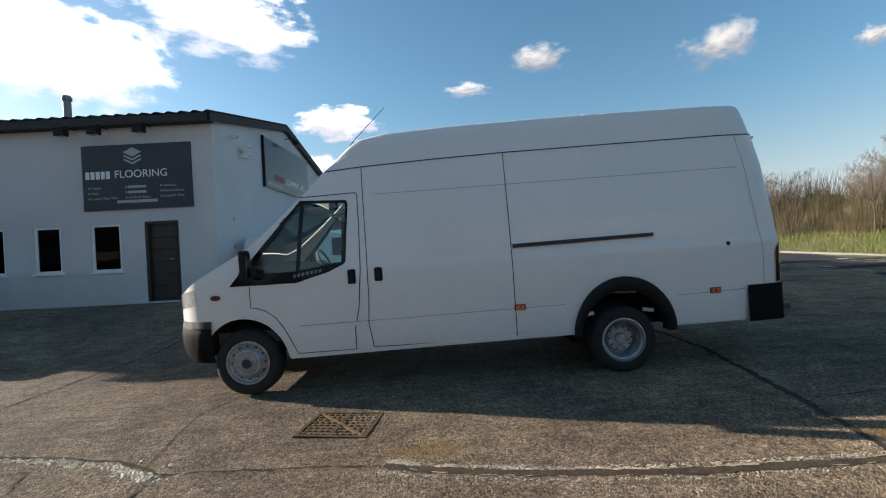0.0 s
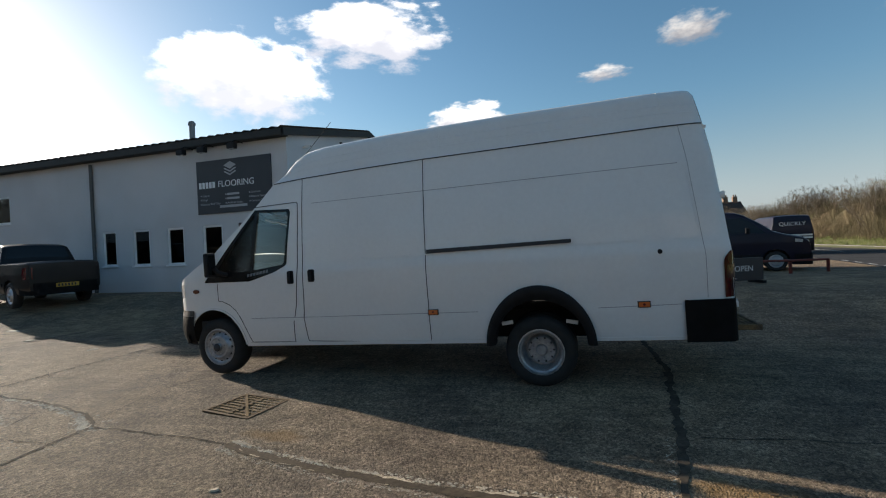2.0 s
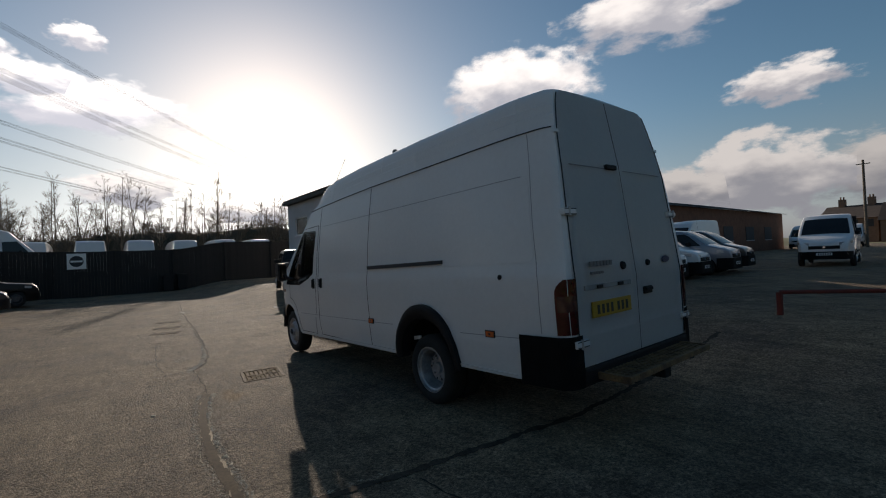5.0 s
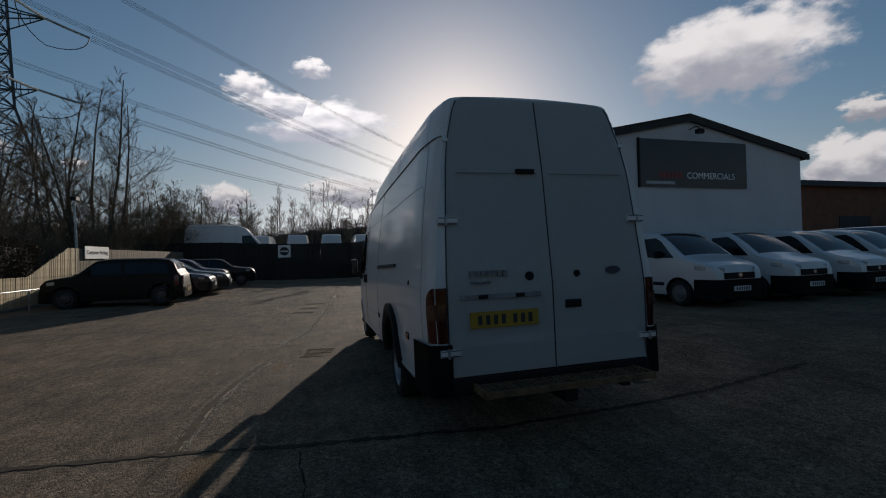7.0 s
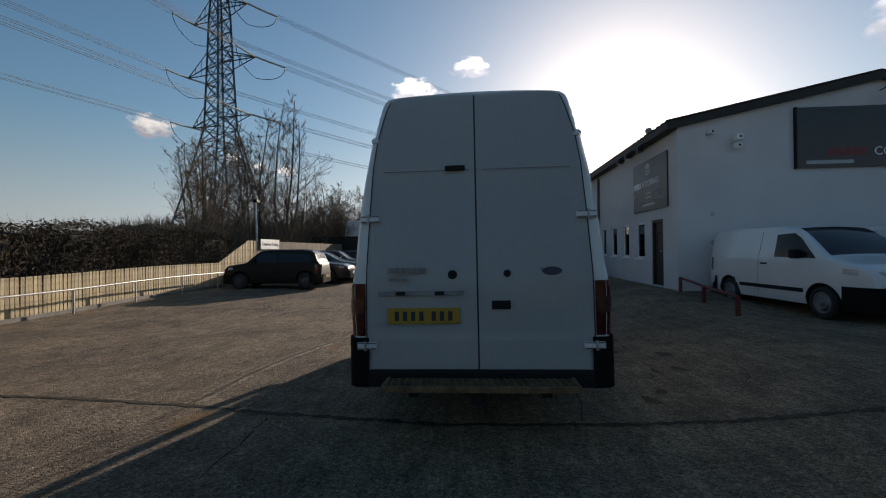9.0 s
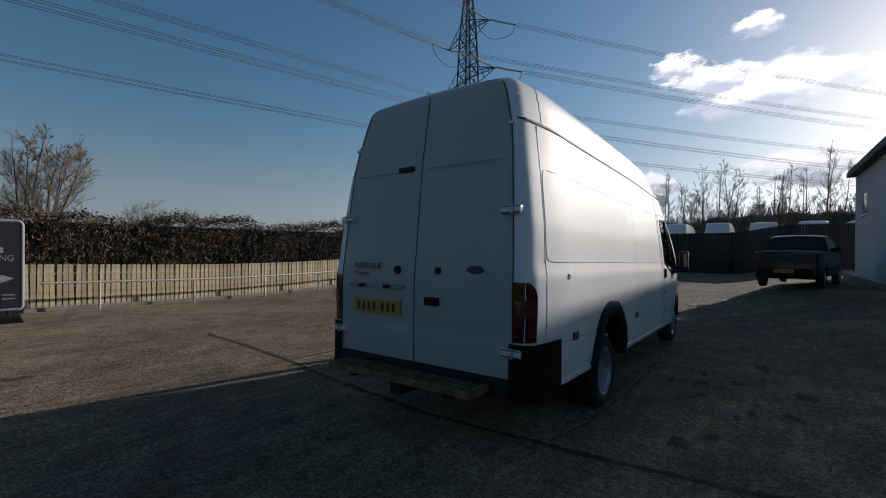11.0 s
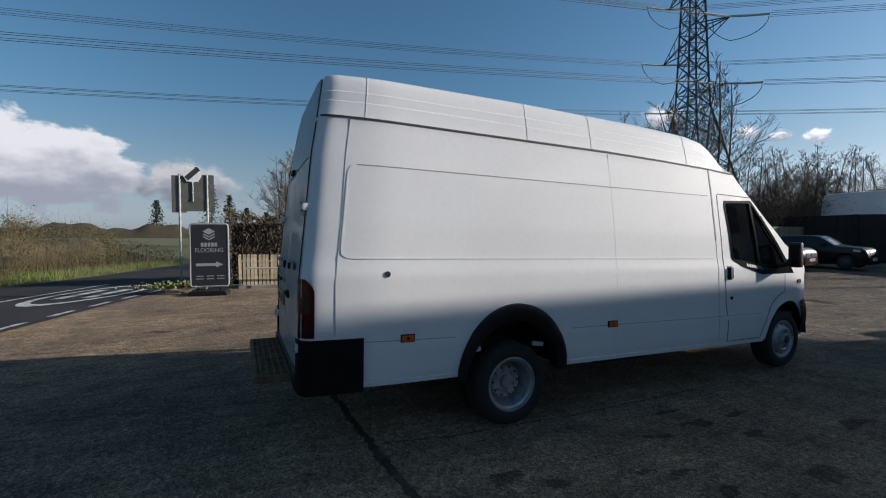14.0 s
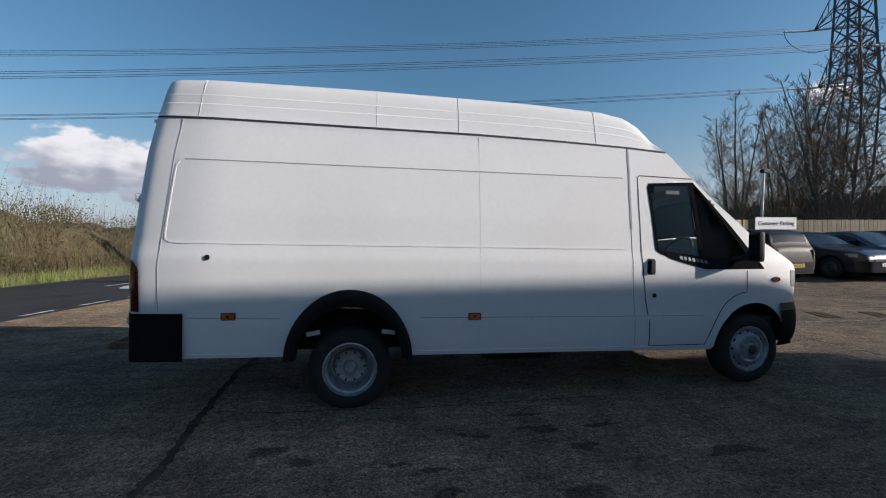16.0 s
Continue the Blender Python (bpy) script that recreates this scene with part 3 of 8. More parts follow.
def frame_plate(outer, inner_list, side, out, thick):
    """A plate on the flank with polygon holes."""
    bm = bmesh.new()
    loops = []
    for pts in [outer] + inner_list:
        vs = []
        n = len(pts)
        for i in range(n):
            (x0, z0), (x1, z1) = pts[i], pts[(i + 1) % n]
            m = max(1, int(math.hypot(x1 - x0, z1 - z0) / 0.06))
            for k in range(m):
                x, z = x0 + (x1 - x0) * k / m, z0 + (z1 - z0) * k / m
                y, dx = on_flank(x, z, out)
                vs.append(bm.verts.new((x + dx, side * y, z)))
        loops.append([bm.edges.new((vs[i], vs[(i + 1) % len(vs)])) for i in range(len(vs))])
    bmesh.ops.triangle_fill(bm, use_beauty=True, use_dissolve=False, edges=[e for l in loops for e in l], normal=(0, side, 0))
    ext = bmesh.ops.extrude_face_region(bm, geom=bm.faces[:])
    for v in [e for e in ext["geom"] if isinstance(e, bmesh.types.BMVert)]:
        v.co.y -= side * thick
    bmesh.ops.recalc_face_normals(bm, faces=bm.faces)
    return bm


TYRE = [(0.212, -0.004), (0.225, 0.010), (0.262, 0.016), (0.305, 0.008), (0.326, -0.015), (0.335, -0.045), (0.335, -0.14), (0.326, -0.17), (0.30, -0.185), (0.212, -0.18)]


def wheel(parent, at, side, rear=False, radius=0.335, rim_mat=None, name="wheel", detail=False):
    """A road wheel whose outer face looks to side * y."""
    k = radius / 0.335
    rim_mat = rim_mat or STEEL
    w = new(name)
    w.parent = parent
    w.matrix_basis = pose(*at, 0, 0, 0 if side > 0 else 180)
    part("tyre", lathe([(r * k, d) for r, d in TYRE], n=48), RUBBER, w, smooth=40)
    if rear:
        dish = [(0.0, -0.075), (0.046, -0.075), (0.058, -0.098), (0.100, -0.104), (0.122, -0.098), (0.134, -0.108), (0.146, -0.150), (0.160, -0.150), (0.170, -0.090), (0.178, -0.035), (0.184, -0.020), (0.198, -0.012), (0.206, 0.006), (0.219, 0.004), (0.216, -0.02)]
        part("tyre", lathe([(r * k, d - 0.235) for r, d in TYRE], n=40), RUBBER, w, smooth=40)
    else:
        dish = [(0.0, 0.050), (0.038, 0.050), (0.050, 0.040), (0.055, 0.018), (0.105, 0.016), (0.118, 0.026), (0.135, 0.022), (0.152, -0.004), (0.172, -0.022), (0.190, -0.014), (0.204, 0.008), (0.219, 0.006), (0.216, -0.02)]
    part("rim", lathe([(r * k, d) for r, d in dish], n=48), rim_mat, w, smooth=30)
    if detail and not rear:
        part("hub_cap", lathe([(0.0, 0.060), (0.030, 0.058), (0.046, 0.046), (0.052, 0.030)], n=20), DARK_GAP, w, smooth=40)
    if not detail:
        return w
    count = 6 if rear else 5
    bolt = None
    for i in range(count):
        a = 2 * math.pi * (i + 0.3) / count
        at_ = Matrix.Translation((0.088 * k * math.cos(a), -0.098 if rear else 0.020, 0.088 * k * math.sin(a)))
        if bolt is None:
            bolt = part("wheel_bolt", lathe([(0.0, 0.018), (0.010, 0.018), (0.013, 0.0)], n=8), STEEL, w)
            ob = bolt
        else:
            ob = new("wheel_bolt", bolt.data)
            ob.parent = w
        ob.matrix_basis = at_
    count = 10 if rear else 12
    hole = None
    for i in range(count):
        a = 2 * math.pi * i / count
        rr, d = (0.116, -0.096) if rear else (0.164, -0.012)
        if hole is None:
            hole = part("vent_hole", lathe([(0.0, 0.0), (0.010 if rear else 0.013, 0.0), (0.011 if rear else 0.014, -0.01)], n=10), DARK_GAP, w)
            ob = hole
        else:
            ob = new("vent_hole", hole.data)
            ob.parent = w
        ob.matrix_basis = Matrix.Translation((rr * k * math.cos(a), d, rr * k * math.sin(a)))
    return w


WINDOW = [(-0.10, 1.092), (0.57, 1.085), (0.90, 1.170), (1.045, 1.235), (1.065, 1.26), (1.118, 1.83), (1.10, 1.868), (0.645, 1.893)]
PANE_MAIN = [(0.608, 1.205), (1.01, 1.252), (1.036, 1.275), (1.094, 1.815), (1.078, 1.842), (0.682, 1.862)]
PANE_FRONT = [(0.075, 1.195), (0.572, 1.200), (0.644, 1.838), (0.622, 1.838)]


def flat_pane(points, side, sink=0.010, thick=0.004):
    """A flat pane in the plane that suits the flank round its corners."""
    a = np.array([(x, z, 1.0) for x, z in points])
    cx, cz, c0 = np.linalg.lstsq(a, np.array([flank(x, z) for x, z in points]), rcond=None)[0]
    bm = bmesh.new()
    f = bm.faces.new([bm.verts.new((x, side * float(cx * x + cz * z + c0 - sink), z)) for x, z in points])
    ext = bmesh.ops.extrude_face_region(bm, geom=[f])
    for v in [e for e in ext["geom"] if isinstance(e, bmesh.types.BMVert)]:
        v.co.y -= side * thick
    bmesh.ops.recalc_face_normals(bm, faces=bm.faces)
    return bm


# one grey for panel seams and for shade coloured into pressed recesses
SEAM_SHADE = material("grey_seam_and_shade", (0.27, 0.27, 0.285), 0.7, vary=0.2, scale=20)


def build_van():
    van = thing("van", "large white high-roof panel van with twin rear wheels", "van", VAN_TILT)
    front_arch, rear_arch = disc_cut(0, 0.335, 0.445, 0.44), disc_cut(3.77, 0.335, 0.455, 0.47)
    xs = sorted(set([-0.84, -0.83, -0.81] + steps(-0.79, 5.28, 208) + [5.32, 5.35, 5.38, 5.40, 5.415, 5.428, 5.43]))
    body = part("body", shell(xs, van_ring, (front_arch, rear_arch, poly_cut(WINDOW)), hole=lambda x, y, z: -0.12 < x < 0.70 and abs(y) < flank(x, z) - 0.10 and z > lerp_table(TOP, x) - 0.10), VAN_WHITE, van, smooth=28)
    # closed arch tubs and floor
    for side in (-1, 1):
        for cx, r in ((0, 0.46), (3.77, 0.50)):
            bm = sheet(lambda a, d: (cx + r * math.cos(a), side * d, 0.335 + r * math.sin(a)), steps(0.05, math.pi - 0.05, 20), (0.45, 0.92))
            part("wheel_housing", bm, UNDER, van)
    part("underbody", box(-0.6, 5.3, -0.42, 0.42, 0.30, 0.62, 0.03), UNDER, van)
    part("underbody", box(0.6, 3.2, -0.85, 0.85, 0.34, 0.5, 0.03), UNDER, van)
    part("underbody", box(4.35, 5.3, -0.85, 0.85, 0.38, 0.5, 0.03), UNDER, van)
    part("rear_axle", tube([(3.765, -0.7, 0.268), (3.765, 0.7, 0.268)], 0.07, 10), UNDER, van)
    part("propshaft", tube([(0.8, 0, 0.38), (3.75, 0, 0.27)], 0.045, 8), UNDER, van)
    part("silencer", lathe([(0, 1.9), (0.09, 1.9), (0.1, 1.95), (0.1, 2.5), (0.09, 2.55), (0, 2.55)], "x", 14, at=(0, 0.55, 0.3)), UNDER, van)
    for side in (-1, 1):
        wheel(van, (0, side * 0.905, 0.318), side, name="front_wheel", detail=True)
        wheel(van, (3.765, side * 0.925, 0.268 if side < 0 else 0.252), side, rear=True, name="rear_wheel", detail=True)
        # white plates added to stand in for bright gaps in the arch
        for bx_, tilt in ((3.455, -8), (4.065, 10)):
            br = part("arch_bracket", box(-0.055, 0.055, -0.012, 0.012, -0.018, 0.018, 0.004), WHITE_PAINT, van, "white plate added for the bright gap inside the wheel arch")
            br.matrix_basis = Matrix.Translation((bx_, side * 0.84, 0.535)) @ Matrix.Rotation(radians(tilt), 4, "Y")
    for side in (-1, 1):
        # wheel-arch flare
        def flare(a, t):
            ca, sa = math.cos(a), math.sin(a)
            oa, ob = 0.505, 0.572
            ia, ib = 0.425, 0.435
            x = 3.77 + ca * (ia + (oa - ia) * t)
            z = 0.335 + sa * (ib + (ob - ib) * t)
            bulge = 0.052 * math.sin(math.pi * min(max(t, 0), 1) * 0.62 + 0.35)
            y = on_flank(x, max(z, 0.36), 0)[0] + bulge if 0 <= t <= 1 else on_flank(x, max(z, 0.36), 0)[0] - 0.08
            return x, side * y, z
        bm = sheet(flare, steps(0.02, math.pi - 0.02, 36), (-0.05, 0.0, 0.2, 0.4, 0.6, 0.8, 0.93, 1.0, 1.01))
        bmesh.ops.recalc_face_normals(bm, faces=bm.faces)
        part("wheel_arch_flare", bm, BLACK_PLASTIC, van, "black plastic arch flare", smooth=40)
        # front fender lip
        lip = [(0.45 * math.cos(a), 0.335 + 0.445 * math.sin(a)) for a in steps(0.05, math.pi * 0.83, 24)]
        part("arch_lip", ribbon(lip, 0.022, side, 0.010), VAN_WHITE, van)
        # side window and its black surround
        part("window_surround", frame_plate(WINDOW, [PANE_MAIN, PANE_FRONT], side, 0.004, 0.02), GLOSS_BLACK, van, "glossy black window surround")
        part("side_window", flat_pane(PANE_MAIN, side), GLASS, van).visible_shadow = False
        part("quarter_window", flat_pane(PANE_FRONT, side), GLASS, van).visible_shadow = False
        # shut lines
        bm = ribbon([(0.645, 1.925), (1.19, 1.935), (1.212, 1.92), (1.215, 1.6), (1.205, 1.16), (1.165, 0.80), (1.115, 0.60), (1.105, 0.385)], 0.009, side)
        ribbon([(0.105, 1.075), (0.103, 0.872), (0.16, 0.865), (0.25, 0.83), (0.34, 0.76), (0.42, 0.64), (0.47, 0.53), (0.53, 0.385), (1.105, 0.385)], 0.008, side, bm=bm)
        part("door_gap", bm, DARK_GAP, van)
        if side < 0:
            part("panel_gap", ribbon([(1.268, 2.185), (1.275, 1.42), (1.270, 0.9), (1.250, 0.65), (1.28, 0.395)], 0.008, side), DARK_GAP, van)
        else:
            # grey strip colours in the shade of the pillar's recess
            part("pillar_seal", ribbon([(1.290, 2.185), (1.298, 1.8), (1.300, 1.44)], 0.018, side, 0.003), SEAM_SHADE, van, "grey strip coloured as the shade of the pillar recess")
            part("panel_seam", ribbon([(1.300, 1.44), (1.290, 0.9), (1.262, 0.62), (1.25, 0.395)], 0.004, side), SEAM_SHADE, van)
        part("panel_gap", ribbon([(2.700, 2.222), (2.700, 1.6), (2.700, 0.375)], 0.008 if side < 0 else 0.003, side, 0.002 if side < 0 else 0.0008), DARK_GAP if side < 0 else material("joint_sealer", (0.60, 0.60, 0.605), 0.6), van)
        if side < 0:
            part("panel_gap", ribbon([(1.285, 0.395), (2.72, 0.375)], 0.007, side), DARK_GAP, van)
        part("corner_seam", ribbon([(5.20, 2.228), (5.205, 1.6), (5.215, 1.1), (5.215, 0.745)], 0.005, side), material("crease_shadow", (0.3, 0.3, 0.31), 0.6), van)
        # grey strips put the shade under the pressed fold into the colour
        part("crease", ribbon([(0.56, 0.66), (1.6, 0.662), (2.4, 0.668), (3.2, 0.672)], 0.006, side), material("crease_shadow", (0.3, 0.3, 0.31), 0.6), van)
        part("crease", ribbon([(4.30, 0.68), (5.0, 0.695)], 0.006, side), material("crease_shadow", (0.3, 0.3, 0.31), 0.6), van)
        part("gutter", ribbon(GUTTER, 0.009 if side < 0 else 0.013, side, 0.006), DARK_GAP, van, "dark roof gutter seam")
        part("sill_trim", ribbon([(0.50, 0.362), (3.27, 0.382)], 0.035, side, 0.012), VAN_WHITE, van)
        part("sill_trim", ribbon([(4.27, 0.395), (5.03, 0.402)], 0.03, side, 0.012), VAN_WHITE, van)
        # corner bumper
        f_ = flank(5.30, 0.8) + 0.018
        plan = [(x, flank(x, 0.8) + 0.018) for x in steps(4.992, 5.30, 8)] + [(5.30 + 0.105 * math.sin(q_), f_ - 0.105 * (1 - math.cos(q_))) for q_ in steps(0.15, math.pi / 2, 8)] + [(5.408, f_ - 0.14), (5.410, 0.80)]
        bm = sheet(lambda k, z: (plan[int(k)][0], side * plan[int(k)][1], z), range(len(plan)), (0.37, 0.385, 0.55, 0.7, 0.718, 0.730))
        bmesh.ops.solidify(bm, geom=bm.faces[:], thickness=0.03)
        bmesh.ops.recalc_face_normals(bm, faces=bm.faces)
        part("corner_bumper", bm, BLACK_PLASTIC, van, smooth=40)
        # tail lamp cluster
        edge_low = [(0.49, 0.815), (1.2, 0.812)]
        def lamp_face(u, z, out):
            full = 0.52 if z < 1.035 else 0.52 - 0.40 * ((z - 1.035) / 0.09) ** 2
            v = 1 - (1 - u) * full
            x = 5.275 + 0.150 * min(v, 1)
            if u > 1:
                # the part that faces rearwards
                y_in = lerp_table(edge_low, z) + 0.014
                y_out = flank(x, z) - 0.006
                return 5.437 + (rear_x(z) - 5.43) + out + 0.006, side * (y_out + (y_in - y_out) * (u - 1) / 0.4), z
            return x + (rear_x(z) - 5.43) + out + 0.004, side * (flank(x, z) + 0.010 + out - 0.014 * v ** 6), z
        bm = sheet(lambda u, z: lamp_face(u, z, 0.0), steps(0, 1, 8) + [1.1, 1.4], (0.740, 0.75, 0.86, 0.96, 1.01, 1.05, 1.08, 1.105, 1.125))
        bmesh.ops.solidify(bm, geom=bm.faces[:], thickness=0.02)
        bmesh.ops.recalc_face_normals(bm, faces=bm.faces)
        lamp = part("tail_lamp", bm, RED_LENS, van, "dark red tail lamp", smooth=40)
        part("lens", sheet(lambda u, z: lamp_face(u, z, 0.004), steps(0.2, 0.92, 6) + [1.12, 1.34], (0.90, 0.95, 1.01)), SMOKED, lamp, "pale smoked reversing lens", smooth=40)
        # markers
        for mx, mz in ((2.745, 0.68), (4.68, 0.702)):
            bx, bz = 0.046, 0.021
            part("side_marker", flank_plate([(mx - bx, mz - bz), (mx + bx, mz - bz), (mx + bx, mz + bz), (mx - bx, mz + bz)], side, 0.014, 0.02), ORANGE, van, "small amber marker lamp")
            part("marker_rim", frame_plate([(mx - bx - 0.008, mz - bz - 0.007), (mx + bx + 0.008, mz - bz - 0.007), (mx + bx + 0.008, mz + bz + 0.007), (mx - bx - 0.008, mz + bz + 0.007)], [[(mx - bx, mz - bz), (mx + bx, mz - bz), (mx + bx, mz + bz), (mx - bx, mz + bz)]], side, 0.010, 0.014), UNDER, van)
            part("marker_reflector", flank_plate([(mx + 0.013 * math.cos(a), mz + 0.011 * math.sin(a)) for a in steps(0, 2 * math.pi, 12)[:-1]], side, 0.017, 0.004), RED_LENS, van)
        part("repeater_lamp", flank_plate([(-0.235 + 0.055 * math.cos(a) - 0.02, 0.99 + 0.026 * math.sin(a)) for a in steps(0, 2 * math.pi, 16)[:-1]], side, 0.012, 0.02), material("smoked_amber", (0.12, 0.03, 0.015), 0.2, coat=0.6), van)
        part("fuel_key" if side < 0 else "vent_plug", flank_plate([(4.841 + 0.021 * math.cos(a), 1.153 + 0.021 * math.sin(a)) for a in steps(0, 2 * math.pi, 14)[:-1]], side, 0.006, 0.012), BLACK_PLASTIC, van)
        # pressed panel outline
        line = [(1.36 if side > 0 else 1.39, 1.905), (5.11, 1.905), (5.15, 1.893), (5.172, 1.86), (5.178, 1.80), (5.19, 1.34), (5.185, 1.29), (5.15, 1.268), (5.10, 1.262), (1.36, 1.262)]
        # dark strip colours in the shade along the panel's top edge
        part("pressed_line", ribbon(line[:2], 0.006 if side < 0 else 0.008, side, 0.0015), material("crease_shadow", (0.3, 0.3, 0.31)) if side < 0 else SEAM_SHADE, van)
        part("pressed_edge", ribbon(line[1:9], 0.012, side, 0.003), VAN_WHITE, van)
        part("pressed_edge", ribbon(line[8:], 0.012, side, 0.004), VAN_WHITE, van)
        # cab door handle
        hx = 1.118
        plate = [(hx - 0.04, 1.035), (hx + 0.03, 1.035), (hx + 0.038, 1.05), (hx + 0.038, 1.165), (hx + 0.03, 1.178), (hx - 0.03, 1.178), (hx - 0.04, 1.165)]
        hd = part("door_handle", flank_plate(plate, side, 0.004, 0.012), BLACK_PLASTIC, van, "black recessed door handle")
        part("grip", flank_plate([(hx - 0.028, 1.05), (hx + 0.012, 1.05), (hx + 0.012, 1.165), (hx - 0.028, 1.165)], side, 0.026, 0.022), BLACK_PLASTIC, hd)
        # door mirror
        m = new("door_mirror")
        m.parent = van
        part("arm", tube([(0.27, side * 0.93, 1.16), (0.19, side * 1.04, 1.20), (0.16, side * 1.07, 1.26)], 0.028, 8), BLACK_PLASTIC, m)
        part("housing", box(0.095, 0.160, side * 1.09 - 0.066, side * 1.09 + 0.066, 1.16, 1.44, 0.028), BLACK_PLASTIC, m, smooth=40)
        part("mirror_glass", box(0.161, 0.165, side * 1.09 - 0.048, side * 1.09 + 0.048, 1.19, 1.41), material("mirror_silver", (0.10, 0.105, 0.11), 0.08, metal=1.0, vary=0.1), m)
        # roof panel joints
        for jx in (1.59, 2.87, 3.57, 5.06):
            ring = van_ring(jx)[55:67]
            bm = tube([(jx + d, side * (y + 0.0005), z) for y, z, d in ring], 0.0022, 6)
            part("roof_joint", bm, VAN_WHITE if side < 0 else material("joint_sealer", (0.60, 0.60, 0.605), 0.6), van)
    # sliding-door rail and handle, near side only
    part("door_rail", flank_plate([(2.715, 1.266), (4.105, 1.280), (4.105, 1.315), (2.715, 1.306)], -1, 0.018, 0.022), DARK_GAP, van, "dark sliding-door rail")
    plate = [(1.345, 1.045), (1.41, 1.045), (1.42, 1.06), (1.42, 1.165), (1.41, 1.18), (1.35, 1.18), (1.34, 1.165), (1.34, 1.06)]
    hd = part("sliding_door_handle", flank_plate(plate, -1, 0.005, 0.012), BLACK_PLASTIC, van)
    part("grip", flank_plate([(1.352, 1.06), (1.392, 1.06), (1.392, 1.17), (1.352, 1.17)], -1, 0.026, 0.022), BLACK_PLASTIC, hd)
    part("lock", flank_plate([(1.078 + 0.02 * math.cos(a), 0.845 + 0.02 * math.sin(a)) for a in steps(0, 2 * math.pi, 14)[:-1]], 1, 0.005, 0.01), BLACK_PLASTIC, van)
    # windscreen
    def screen(x, f):
        r = van_ring(x)
        return x - 0.004, f * (r[54][0] - 0.05), lerp_table(TOP, x) + 0.05 * (1 - f * f) + 0.006
    part("windscreen", sheet(screen, steps(-0.22, 0.74, 12), steps(-1, 1, 10)), GLASS, van, smooth=40).visible_shadow = False
    # front bumper wraps the nose
    def bump_ring(s, z):
        a = abs(s)
        if a > 0.55:
            x = -0.825 + 0.505 * ((a - 0.55) / 0.45)
            y = flank(x, 0.6) + 0.022
        else:
            x, y = -0.85, flank(-0.825, 0.6) + 0.022
            y *= a / 0.55
            x += 0.02 * (a / 0.55) ** 6
        swell = lerp_table([(0.30, -0.075), (0.36, -0.030), (0.46, 0.004), (0.58, 0.012), (0.66, 0.006), (0.70, -0.004), (0.72, -0.012), (0.77, -0.020)], z)
        f = 1 + swell / max(math.hypot(x + 0.30, y), 0.3)
        return -0.30 + (x + 0.30) * f, math.copysign(y * f, s), z
    bm = sheet(bump_ring, steps(-1, 1, 44), (0.335, 0.355, 0.39, 0.45, 0.52, 0.58, 0.64, 0.67, 0.69))
    bmesh.ops.solidify(bm, geom=bm.faces[:], thickness=0.03)
    bmesh.ops.recalc_face_normals(bm, faces=bm.faces)
    part("front_bumper", bm, BLACK_PLASTIC, van, smooth=40)
    bm = sheet(lambda s, z: (bump_ring(s, z)[0] - 0.004, bump_ring(s, z)[1] * 1.004, z), steps(-1, 1, 36), (0.692, 0.70, 0.75, 0.758))
    bmesh.ops.solidify(bm, geom=bm.faces[:], thickness=0.03)
    bmesh.ops.recalc_face_normals(bm, faces=bm.faces)
    part("bumper_strip", bm, material("grey_strip", (0.05, 0.05, 0.053), 0.5), van, smooth=40)
    for side in (-1, 1):
        part("headlamp", sheet(lambda u, z: (-0.845 + 0.36 * u ** 1.6, side * (flank(-0.845 + 0.36 * u ** 1.6, z) * (0.80 + 0.2 * min(1, 3 * u)) + 0.006), z + 0.08 * u), steps(0, 1, 8), steps(0.84, 1.0, 3)), CLEAR_LENS, van, smooth=40)
    # aerial
    part("aerial", tube([(0.98, -0.62, 2.28), (1.17, -0.60, 2.52), (1.52, -0.57, 2.86)], [0.006, 0.004, 0.003], 6), BLACK_PLASTIC, van)
    # cab inside
    part("bulkhead", box(1.24, 1.27, -0.80, 0.80, 0.5, 2.02), material("cab_grey", (0.10, 0.10, 0.105), 0.8), van)
    dash = material("dash_plastic", (0.03, 0.03, 0.032), 0.6)
    part("dashboard", prism([(-0.25, 0.9), (0.30, 0.9), (0.36, 1.12), (0.30, 1.20), (0.0, 1.28), (-0.25, 1.26)], "y", -0.80, 0.80), dash, van)
    part("cab_floor", box(-0.3, 1.25, -0.85, 0.85, 0.5, 0.62), dash, van)
    seat = material("seat_cloth", (0.05, 0.05, 0.055), 0.95, vary=0.3, scale=20)
    for sy in (-0.5, 0.0, 0.5):
        part("seat", box(0.62, 1.1, sy - 0.23, sy + 0.23, 0.62, 0.98, 0.05), seat, van)
        part("backrest", prism([(1.0, 0.95), (1.14, 0.95), (1.21, 1.55), (1.1, 1.55)], "y", sy - 0.22, sy + 0.22), seat, van)
        part("headrest", box(1.10, 1.2, sy - 0.12, sy + 0.12, 1.57, 1.74, 0.03), seat, van)
    rim_pts = [(0.48 - 0.08 * math.sin(a), 0.5 + 0.19 * math.cos(a), 1.22 + 0.17 * math.sin(a)) for a in steps(0, 2 * math.pi, 24)[:-1]]
    sw = part("steering_wheel", tube(rim_pts, 0.014, 8, closed=True), dash, van)
    part("spoke", tube([(0.44, 0.32, 1.22), (0.40, 0.5, 1.20), (0.44, 0.68, 1.22)], 0.014, 6), dash, sw)
    for side in (-1, 1):
        part("sun_visor", box(0.62, 0.78, side * 0.5 - 0.2, side * 0.5 + 0.2, 1.80, 1.84, 0.01), material("visor_grey", (0.25, 0.25, 0.25), 0.9), van)
